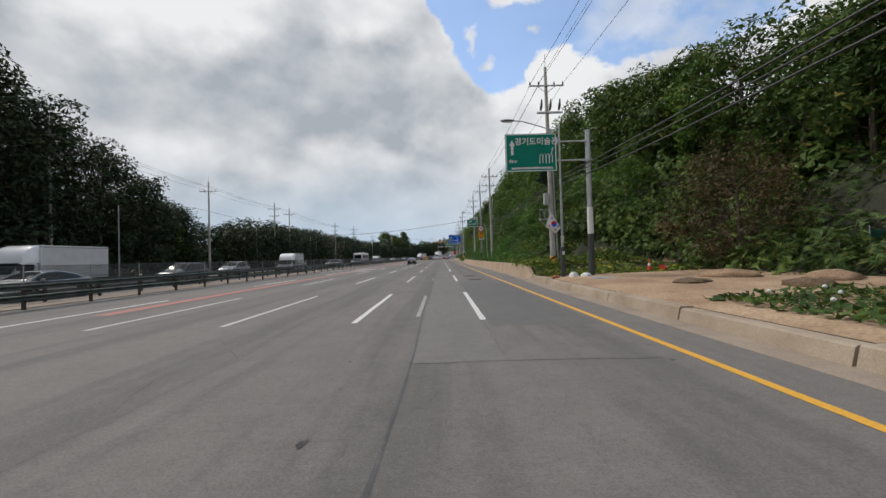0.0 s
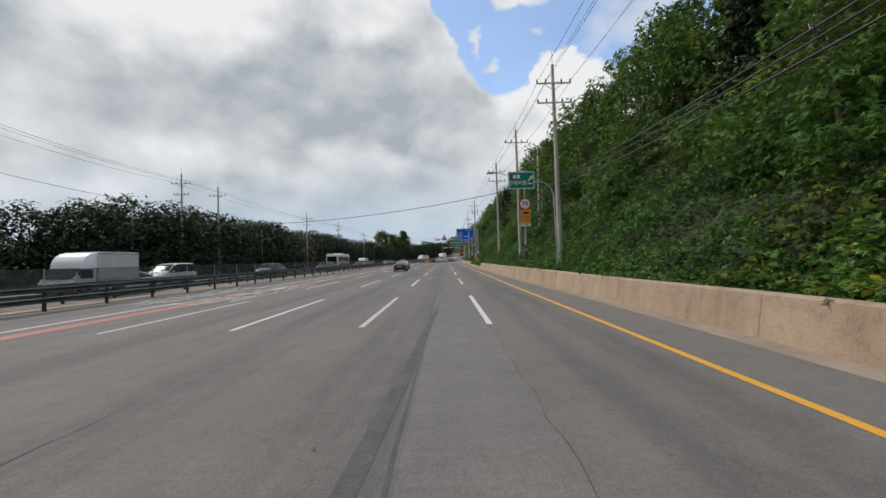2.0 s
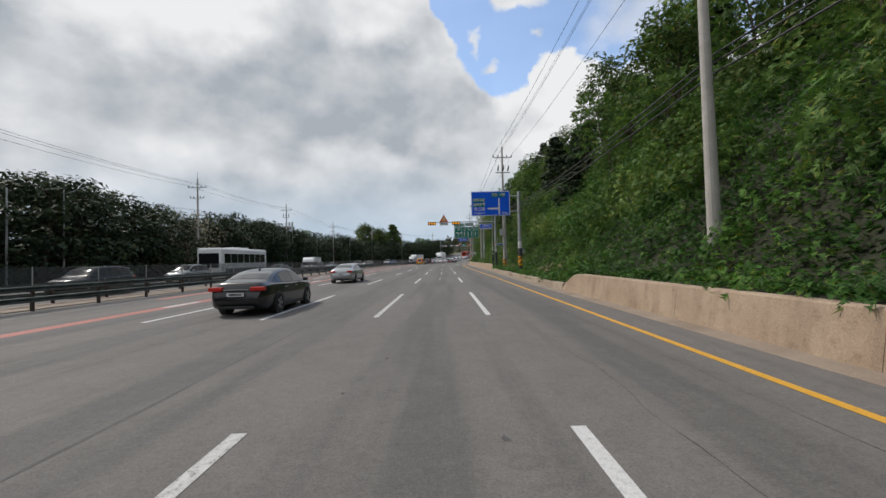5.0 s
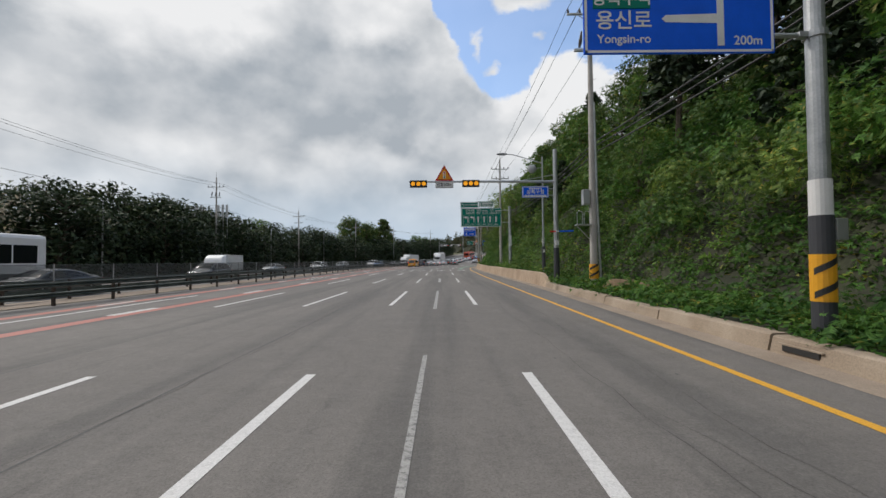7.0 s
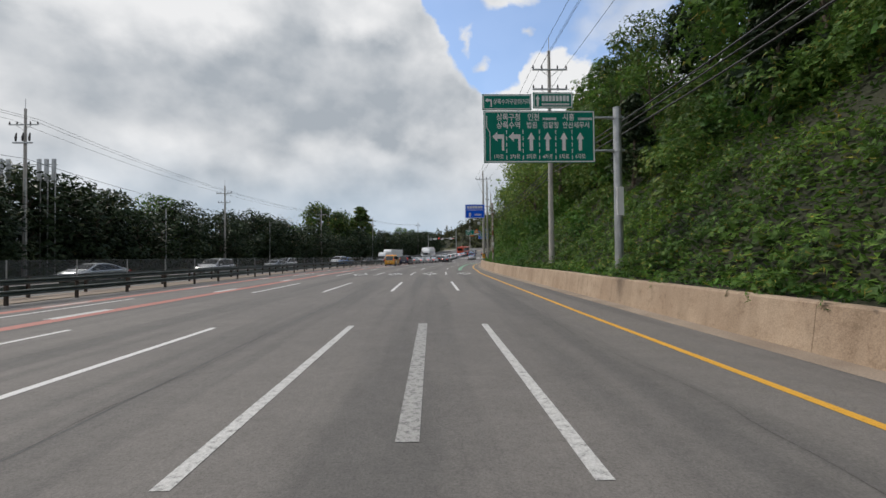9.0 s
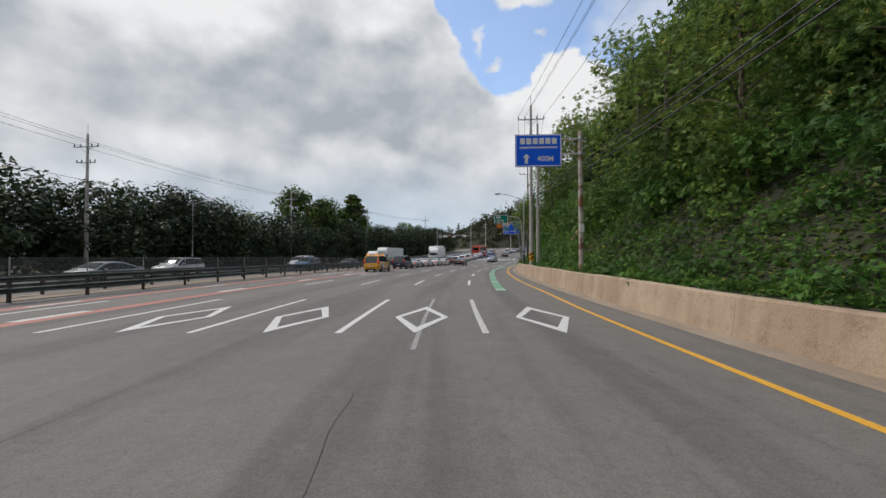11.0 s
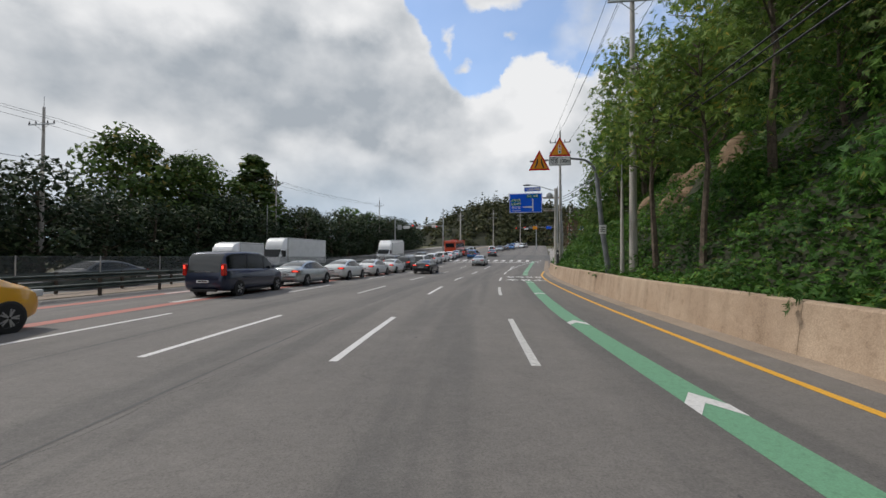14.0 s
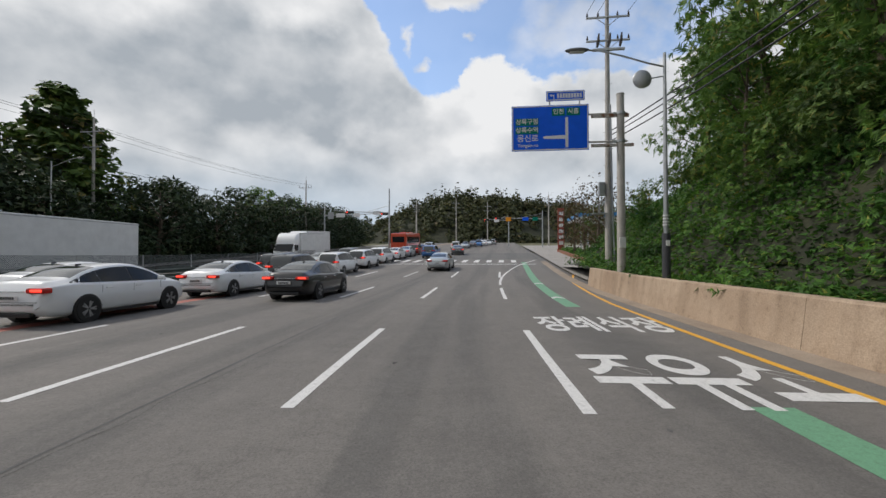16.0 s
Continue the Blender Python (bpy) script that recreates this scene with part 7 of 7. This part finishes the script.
TYRE = mesh_of("tyre", lathe_x([(-0.1, 0.22), (-0.1, 0.315), (-0.08, 0.335), (0.08, 0.335), (0.1, 0.315), (0.1, 0.22)]), RUBBER)
_r = bmesh.new()
for _k in range(5):
    _a = 2 * math.pi * _k / 5
    for _d in (-0.16, 0.16):
        tube([(0.09, 0.03 * math.cos(_a), 0.03 * math.sin(_a)), (0.095, 0.2 * math.cos(_a + _d), 0.2 * math.sin(_a + _d))], 0.024, 4, _r)
tube([(0.08 + 0.0 * j, 0.205 * math.cos(2 * math.pi * j / 24), 0.205 * math.sin(2 * math.pi * j / 24)) for j in range(0, 25, 2)], 0.022, 4, _r)
_h = lathe_x([(0.05, 0.225), (0.07, 0.225), (0.075, 0.2), (0.06, 0.19), (0.06, 0.0)], 14)
_m = bpy.data.meshes.new("t")
_h.to_mesh(_m)
_h.free()
_r.from_mesh(_m)
bpy.data.meshes.remove(_m)
RIM = mesh_of("rim", _r, ALLOY)
WELL = mesh_of("wheel_well", lathe_x([(-0.2, 0.375), (-0.004, 0.375), (0.002, 0.365), (0.002, 0.0)]), TRIM_BLACK)
CAR_MESH = {k: loft_car(v) for k, v in SHAPES.items()}
AXLES = {"sedan": (-1.36, 1.42), "suv": (-1.32, 1.36), "van": (-1.52, 1.62)}
WIDE = {"sedan": (0.92, 2.42, 0.80), "suv": (0.94, 2.30, 0.94), "van": (0.96, 2.55, 1.02)}


def wheels(t, axles, w, r=1.0):
    for y in axles:
        for sx in (1, -1):
            well = part("wheel_well", WELL, None, t)
            well.matrix_basis = pose(sx * (w + 0.004), y, 0.335 * r, 0, 0, 0 if sx > 0 else 180) @ Matrix.Diagonal((1, r, r, 1))
            wheel = part("wheel", TYRE, None, t)
            wheel.matrix_basis = pose(sx * (w - 0.085), y, 0.335 * r, 0, 0, 0 if sx > 0 else 180) @ Matrix.Diagonal((1, r, r, 1))
            part("rim", RIM, None, wheel)


PAINTED = {}


def car(kind, paint, s, o, label, facing=0, lit=True, category="car", group="", extra=None):
    t = thing({"sedan": "sedan", "suv": "suv", "van": "van"}[kind], ride(s, o, facing), label, category, group)
    body, panes = CAR_MESH[kind]
    if (kind, paint) not in PAINTED:
        PAINTED[kind, paint] = body.copy()
        PAINTED[kind, paint].materials.append(PAINTS[paint])
    part("body", PAINTED[kind, paint], None, t)
    for name, me in panes:
        part(name, me, None, t)
    w, l, z = WIDE[kind]
    wheels(t, AXLES[kind], w)
    tall = kind == "van"
    for sx in (1, -1):
        if tall:
            lens = part("tail_light", box(*sorted((sx * w * 0.80, sx * w * 0.955)), -l + 0.005, -l + 0.2, z - 0.12, z + 0.36, 0.035), LAMP_RED, t, "tall red tail light")
            if lit:
                part("lit_lamp", box(*sorted((sx * w * 0.83, sx * w * 0.92)), -l - 0.004, -l + 0.1, z + 0.16, z + 0.30, 0.02), BRAKE_LIT, lens)
        else:
            lens = part("tail_light", box(*sorted((sx * w * 0.46, sx * w * 0.925)), -l + 0.0, -l + 0.24, z - 0.005, z + 0.125, 0.04), LAMP_RED, t, "red tail light")
            if lit:
                part("lit_lamp", box(*sorted((sx * w * 0.58, sx * w * 0.90)), -l - 0.008, -l + 0.12, z + 0.03, z + 0.095, 0.02), BRAKE_LIT, lens)
        part("headlight", box(*sorted((sx * w * 0.42, sx * w * 0.82)), l - 0.3, l - 0.045, 0.64 if not tall else 0.74, 0.75 if not tall else 0.9, 0.035), LAMP_CLEAR, t)
        my = {"sedan": 0.95, "suv": 0.78, "van": 1.1}[kind]
        part("mirror", box(*sorted((sx * (w - 0.02), sx * (w + 0.17))), my - 0.05, my + 0.06, z + 0.14, z + 0.27, 0.04), PAINTS[paint], t)
        for y in (-0.75, 0.2) if not tall else (-0.7, 0.62):
            part("door_handle", box(*sorted((sx * (w - 0.02), sx * (w + 0.012))), y - 0.1, y + 0.1, z + 0.015, z + 0.045, 0.01), CHROME if paint == "black" else PAINTS[paint], t)
        for y in (-0.95, 0.05, 1.06) if not tall else (-0.88, 0.45):
            ws = float(np.interp(y, *zip(*SHAPES[kind]["wide"])))
            part("door_seam", box(*sorted((sx * (ws * 0.985 - 0.03), sx * (ws * 0.985 + 0.003))), y - 0.0035, y + 0.0035, 0.36, z + 0.1), TRIM_BLACK, t)
        part("sill", box(*sorted((sx * (w - 0.1), sx * (w - 0.012))), -0.95, 1.0, 0.19, 0.27, 0.01), TRIM_BLACK, t)
    part("rear_bumper", box(-w * 0.6, w * 0.6, -l - 0.01, -l + 0.14, 0.25, 0.35, 0.035), TRIM_BLACK, t)
    part("boot_seam", box(-w * 0.74, w * 0.74, -l - 0.006, -l + 0.05, z - 0.21, z - 0.2), TRIM_BLACK, t)
    part("front_grille", box(-w * 0.42, w * 0.42, l - 0.12, l - 0.0, 0.40, 0.60, 0.03), TRIM_BLACK, t)
    pl = part("number_plate", box(-0.26, 0.26, -l - 0.04, -l - 0.02, z - 0.16 - (0.25 if tall else 0), z - 0.05 - (0.25 if tall else 0), 0.004), STICKER_WHITE, t)
    bars(7, 0.4, 0.06, INK, pl, 0, -l - 0.042, z - 0.105 - (0.25 if tall else 0))
    part("chrome_strip", box(-w * 0.42, w * 0.42, -l - 0.012, -l + 0.05, z + 0.03, z + 0.05, 0.004), CHROME, t)
    if kind != "van":
        part("roof_fin", prism([(0, 0), (0.012, 0), (0.012, 0.05), (0, 0.03)], -0.85 if kind == "sedan" else -1.75, -0.68 if kind == "sedan" else -1.55), TRIM_BLACK, t).location = (0, 0, 1.40 if kind == "sedan" else 1.64)
    return t


QUEUE = "cars queueing towards the junction"
van = car("van", "school_yellow", 214.6, -12.0, "orange-yellow school minibus with roof warning lamps standing in the queue", 0, True, "minibus", QUEUE)
for y in (-2.1, 0.35):
    for x in (-0.55, -0.2, 0.2, 0.55):
        part("roof_lamp", box(x - 0.12, x + 0.12, y - 0.07, y + 0.07, 1.9, 2.06, 0.03), (AMBER_LIT if abs(x) > 0.3 else PAINTS["school_yellow"]), van, "amber warning lamp")
for y0, y1 in ((-2.0, -1.05),):
    part("side_badge", box(0.955, 0.972, -1.3, -0.75, 0.55, 1.0, 0.01), STICKER_WHITE, van)
car("van", "navy", 226.1, -12.1, "dark navy minivan standing in the queue", 0, True, "minivan", QUEUE)
car("sedan", "silver", 230.75 + 1.4, -12.0, "silver sedan standing in the queue", 0, True, "car", QUEUE)
car("sedan", "pearl", 238.4, -11.9, "pearl white sedan standing in the queue", 0, True, "car", QUEUE)
car("sedan", "white", 244.3, -11.75, "white sedan standing in the queue", 0, True, "car", QUEUE)
car("sedan", "white", 250.7, -12.0, "white sedan with lit tail lights in the queue", 0, True, "car", QUEUE)
car("suv", "black", 257.6, -12.4, "black sport utility car standing in the queue", 0, True, "car", QUEUE)
for k, (kind, paint, s, o) in enumerate((("suv", "white", 264, -12.4), ("suv", "white", 270.5, -12.6), ("suv", "white", 277, -12.8), ("sedan", "white", 283.5, -12.9), ("sedan", "silver", 290, -13.0), ("suv", "red", 296, -13.0), ("sedan", "grey", 302.5, -13.0), ("suv", "silver", 309, -13.0), ("sedan", "white", 247, -15.6), ("suv", "grey", 262, -15.8), ("sedan", "silver", 269, -15.9), ("suv", "grey", 276.5, -16.0))):
    car(kind, paint, s, o, f"{paint} {'sedan' if kind == 'sedan' else 'sport utility car'} standing in the queue", 0, True, "car", QUEUE)
car("sedan", "black", 250.0, -8.05, "glossy black sedan with lit brake lights in the middle lane", 0, True, "car")
car("sedan", "silver", 268.5, -5.0, "small silver sedan ahead in the middle lane", 0, False, "car")
car("sedan", "silver", 113.1, -8.9, "silver-blue sedan in the middle lane", 0, False, "car")
car("sedan", "black", 95.0, -7.6, "black sedan ahead in the middle lane", 0, False, "car")
car("suv", "blue", 287, -9.0, "blue sport utility car near the junction", 0, False, "car")
car("sedan", "grey", 296, -6.5, "dark grey sedan crossing the junction", 8, True, "car")
ONCOMING = "cars on the oncoming road"
for k, (kind, paint, s, o) in enumerate((("sedan", "silver", 22, -21.6), ("suv", "grey", 34, -21.8), ("suv", "silver", 49, -25.2), ("sedan", "white", 60, -21.6), ("van", "white", 70, -25.3), ("suv", "grey", 82, -21.7), ("sedan", "silver", 92, -25.2), ("suv", "black", 104, -21.7), ("suv", "silver", 119, -25.4), ("sedan", "grey", 131, -21.6), ("suv", "grey", 146, -21.8), ("sedan", "silver", 168, -25.2), ("suv", "white", 177, -21.7), ("sedan", "silver", 190, -21.8), ("suv", "white", 200, -25.3), ("van", "white", 221, -25.4), ("sedan", "grey", 228, -21.6), ("suv", "blue", 216, -21.8))):
    car(kind, paint, s, o, f"{paint} {({'sedan': 'sedan', 'suv': 'sport utility car', 'van': 'minivan'})[kind]} on the oncoming road", 180, False, "car", ONCOMING)
for k in range(14):
    car("sedan" if k % 3 else "suv", ("white", "silver", "grey", "blue", "white")[k % 5], 318 + 7.5 * k + (k % 3), -9 + 1.1 * (k % 7), "distant car beyond the junction", 180 if k % 2 else 0, False, "car", "distant cars beyond the junction")


def box_truck(s, o, length, height, label, facing=180, cab="white", width=1.05):
    t = thing("box_truck", ride(s, o, facing), label, "truck", "trucks on the oncoming road")
    k = height / 3.0
    prof = [(-0.1, 0.5), (-0.1, 1.9 * k), (0.15, 2.05 * k), (0.75, 2.0 * k), (1.35, 1.25 * k), (1.5, 0.95 * k), (1.5, 0.45)]
    bm = bmesh.new()
    a = [bm.verts.new((-width * 0.9, y, z)) for y, z in prof]
    b = [bm.verts.new((width * 0.9, y, z)) for y, z in prof]
    bm.faces.new(a), bm.faces.new(b[::-1])
    for i in range(len(prof)):
        j = (i + 1) % len(prof)
        bm.faces.new((a[j], a[i], b[i], b[j]))
    bmesh.ops.recalc_face_normals(bm, faces=bm.faces[:])
    bmesh.ops.bevel(bm, geom=bm.edges[:], offset=0.06, segments=2, affect="EDGES")
    part("cab", bm, PAINTS[cab], t)
    bm = bmesh.new()
    v = [bm.verts.new(p) for p in ((-width * 0.8, 0.85, 1.93 * k), (width * 0.8, 0.85, 1.93 * k), (width * 0.8, 1.36, 1.3 * k), (-width * 0.8, 1.36, 1.3 * k))]
    bm.faces.new(v)
    bmesh.ops.translate(bm, verts=bm.verts[:], vec=(0, 0.03, 0.02))
    part("windscreen", bm, CAR_GLASS, t)
    for sx in (1, -1):
        part("side_window", box(*sorted((sx * (width * 0.9 - 0.01), sx * (width * 0.9 + 0.006))), 0.15, 0.95, 1.3 * k, 1.85 * k, 0.003), CAR_GLASS, t)
        part("headlight", box(*sorted((sx * 0.5, sx * 0.85)), 1.47, 1.53, 0.7, 0.88, 0.02), LAMP_CLEAR, t)
        part("mirror", box(*sorted((sx * (width + 0.02), sx * (width + 0.2))), 1.2, 1.28, 1.5 * k, 1.9 * k, 0.02), TRIM_BLACK, t)
    part("cargo_box", box(-width, width, -length, -0.2, 0.85, height, 0.04), plain("cargo_white", (0.70, 0.71, 0.71), 0.45), t, "white cargo box")
    part("chassis", box(-width * 0.6, width * 0.6, -length, 1.2, 0.5, 0.85, 0.02), TRIM_BLACK, t)
    for y in (-length + 0.9, -length + 1.9, 0.75) if length > 6 else (-length + 1.1, 0.75):
        for sx in (1, -1):
            wh = part("wheel", TYRE, None, t)
            wh.matrix_basis = pose(sx * (width - 0.12), y, 0.42, 0, 0, 0 if sx > 0 else 180) @ Matrix.Diagonal((1.2, 1.25, 1.25, 1))
            part("rim", RIM, None, wh)
    bm = bmesh.new()
    arc = [(-0.19, height * 0.99)] + [(-0.19 + 0.95 * math.sin(q * math.pi / 2), 1.95 * k + (height * 0.99 - 1.95 * k) * math.cos(q * math.pi / 2)) for q in (0.25, 0.45, 0.65, 0.82, 1.0)]
    rows = [[bm.verts.new((x * width * 0.92 * (0.94 if abs(x) == 1 else 1), y, z)) for x in (-1, -0.8, 0.8, 1)] for y, z in arc]
    for a, b in zip(rows, rows[1:]):
        for q in range(3):
            bm.faces.new((a[q], b[q], b[q + 1], a[q + 1]))
    for q in (0, 3):
        foot_v = bm.verts.new((rows[0][q].co.x, -0.19, 1.95 * k))
        bm.faces.new([r[q] for r in rows] + [foot_v])
    bmesh.ops.recalc_face_normals(bm, faces=bm.faces[:])
    part("wind_deflector", bm, PAINTS[cab], t, "", True)
    part("front_bumper", box(-width * 0.92, width * 0.92, 1.35, 1.56, 0.38, 0.62, 0.05), PAINTS["grey"], t)
    for z in (1.0, height - 0.08):
        part("box_rail", box(-width - 0.012, width + 0.012, -length - 0.01, -0.18, z - 0.05, z + 0.03, 0.01), STEEL, t)
    return t


box_truck(24.5, -25.2, 5.0, 2.9, "white box truck on the oncoming road")
box_truck(57, -21.8, 3.2, 2.6, "small white box truck on the oncoming road")
box_truck(153, -25.0, 3.6, 2.5, "small white truck on the oncoming road")
box_truck(238.5, -22.0, 3.4, 2.85, "small white box truck on the oncoming road")
box_truck(250, -25.3, 9.0, 3.8, "large white lorry on the oncoming road", 180, "white", 1.25)
box_truck(274, -21.9, 6.0, 3.3, "white box truck near the junction", 180, "white", 1.2)
box_truck(283, -25.5, 7.0, 3.6, "white lorry near the junction", 180, "white", 1.2)


def coach(s, o, paint, label, facing):
    t = thing("coach", ride(s, o, facing), label, "bus")
    bm = box(-1.25, 1.25, -5.5, 5.5, 0.4, 3.35, 0.22)
    part("body", bm, PAINTS[paint], t)
    for sx in (1, -1):
        for k in range(7):
            part("side_window", box(*sorted((sx * 1.24, sx * 1.256)), -4.9 + 1.4 * k, -3.58 + 1.4 * k, 1.75, 2.75, 0.004), CAR_GLASS, t)
        part("lower_panel", box(*sorted((sx * 1.24, sx * 1.254)), -4.8, 4.6, 0.7, 1.2, 0.004), PAINTS["grey"], t)
    part("rear_window", box(-0.95, 0.95, -5.515, -5.49, 1.9, 2.8, 0.004), CAR_GLASS, t)
    part("windscreen", box(-1.05, 1.05, 5.49, 5.515, 1.3, 2.8, 0.004), CAR_GLASS, t)
    for sx in (1, -1):
        part("tail_light", box(*sorted((sx * 0.9, sx * 1.12)), -5.53, -5.48, 0.9, 1.4, 0.01), LAMP_RED, t)
    part("roof_unit", box(-0.8, 0.8, -1.5, 1.5, 3.33, 3.5, 0.06), PAINTS[paint], t)
    wheels(t, (-3.3, 3.4), 1.25, 1.45)
    return t


coach(301, -15.6, "coach_red", "bright red coach standing in the queue", 0)
coach(128, -25.4, "white", "white and blue coach on the oncoming road", 180)


# ---- junction: signal masts beyond the stop line ----
def signal_mast(s, o, reach, top, signs, facing_yaw=0):
    t = thing("signal_mast", at(s, o, 0), "tall grey signal mast with a long arm of signs and lamps", "signal mast", "signal masts at the junction")
    part("post", pole_mesh(top, 0.16, 0.1), STEEL, t)
    part("arm", tube([(0, 0, 6.6), (reach, 0, 6.9)], [0.09, 0.05], 10), STEEL, t)
    part("brace", tube([(0, 0, 7.8), (reach * 0.5, 0, 6.8)], 0.03, 6), STEEL, t)
    for f, w, h, mat in signs:
        part("arm_sign", box(reach * f - w / 2, reach * f + w / 2, -0.12, -0.08, 6.6 - h / 2, 6.6 + h / 2, 0.006), mat, t)
    head = part("signal_head", box(reach * 0.92 - 0.65, reach * 0.92 + 0.65, -0.3, -0.08, 6.55, 6.95, 0.03), TRIM_BLACK, t)
    for k in range(4):
        bm = bmesh.new()
        bmesh.ops.create_uvsphere(bm, u_segments=12, v_segments=6, radius=1, matrix=Matrix.Translation((reach * 0.92 - 0.48 + 0.32 * k, -0.3, 6.75)) @ Matrix.Diagonal((0.12, 0.04, 0.12, 1)))
        part("lens", bm, BRAKE_LIT if k == 0 else TRIM_BLACK, head, "", True)
    return t


signal_mast(303, -31, 12, 8.8, ((0.25, 1.6, 0.7, SIGN_WHITE), (0.5, 1.2, 0.7, SIGN_WHITE), (0.1, 1.0, 1.2, SIGN_BACK)))
signal_mast(297, -17.5, -7, 10.4, ((0.3, 1.0, 0.6, SIGN_WHITE),))
signal_mast(330, 9.5, -11, 8.5, ((0.35, 1.4, 0.8, SIGN_BLUE), (0.7, 1.2, 0.9, SIGN_ORANGE), (0.15, 1.2, 0.8, SIGN_GREEN)))
signal_mast(338, 2, -6, 7.5, ((0.5, 1.2, 0.8, SIGN_WHITE),))
for s, o in ((350, -24), (359, -26), (345, -12), (360, -4), (340, 12)):
    utility_pole(s, o, 0, 13, [(11.7, 1.1), (10.4, 1.1)], "grey utility pole beyond the junction")
t = thing("sign_pillar", at(302, 9.7), "tall red and white vertical sign pillar beside the junction", "sign pillar")
part("panel", box(-0.5, 0.5, -0.2, 0.2, 0, 7.2, 0.04), plain("pillar_red", (0.30, 0.05, 0.035), 0.5), t)
for k in range(6):
    part("panel_patch", box(-0.34, 0.34, -0.215, -0.2, 1.3 + 0.95 * k, 1.85 + 0.95 * k, 0.004), STICKER_WHITE, t, "pale unreadable lettering panel")
# brick planter with a clipped hedge at the corner
planter = thing("brick_planter", at(284, 0), "low red brick planter wall at the pavement corner", "planter")
planter.matrix_world = Matrix()
BRICK = mottled("red_brick", (0.20, 0.085, 0.055), (0.30, 0.14, 0.09), 3, 25, 0.9, 0, 0.3, 0.4)
bm = bmesh.new()
rows = [[bm.verts.new(P(s, 8.1 + 0.035 * (s - 268) + d, z)) for d, z in ((0, 0), (0.02, 0.5), (0.26, 0.5), (0.28, 0))] for s in steps(266, 304, 2)]
for a, b in zip(rows, rows[1:]):
    for k in range(3):
        bm.faces.new((a[k], a[k + 1], b[k + 1], b[k]))
bm.faces.new(rows[0]), bm.faces.new(rows[-1][::-1])
bmesh.ops.recalc_face_normals(bm, faces=bm.faces[:])
part("wall", bm, BRICK, planter)
mounds = []
for s in steps(262, 305, 0.8):
    for d in (0.75, 1.6, 2.6):
        p = P(s, max(7.2, 8.1 + 0.035 * (s - 268)) + d + hr.uniform(-0.2, 0.2))
        mounds.append((p.x, p.y, p.z + 0.15, hr.uniform(0.5, 0.75), hr.uniform(0.7, 1.1)))
tagged(new("corner_hedge", quick_mesh("corner_hedge", mound_leaves(mounds, 110, 0.2, 401, "slim"), 3, LEAF_VINE)), "clipped green hedge in the brick planter", "hedge", kind="stuff")
# filling station canopy behind the trees
t = thing("station_canopy", at(308, 18.5), "pale canopy with a blue fascia on round posts", "canopy")
for x in (-4, 4):
    for y in (-3, 3):
        part("post", pole_mesh(5.3, 0.16, 0.16), STEEL, t).location = (x, y, 0)
part("roof", box(-6, 6, -5, 5, 5.25, 5.6, 0.05), SIGN_WHITE, t)
part("fascia", box(-6.1, 6.1, -5.1, 5.1, 5.55, 6.2, 0.05), plain("fascia_blue", (0.05, 0.25, 0.55), 0.4), t)
for s, o, k in ((278, 15, 0.75), (288, 18, 0.85), (296, 14, 0.7), (318, 16, 0.9), (330, 22, 1.0), (322, 34, 1.1), (300, 36, 1.1), (345, 30, 1.1)):
    tree(BROAD[int(s) % 3], pose(*P(s, o, 0), 0, 0, 41 * s), "leafy green street tree beyond the junction corner", "tree", "", (k, k, k))
for s, o in ((279, 8.9), (287, 9.3)):
    tree(BARE, at(s, o, 0.1, 50 * s), "thin-leaved street tree behind the planter", "tree", "", (0.8, 0.8, 1.1))
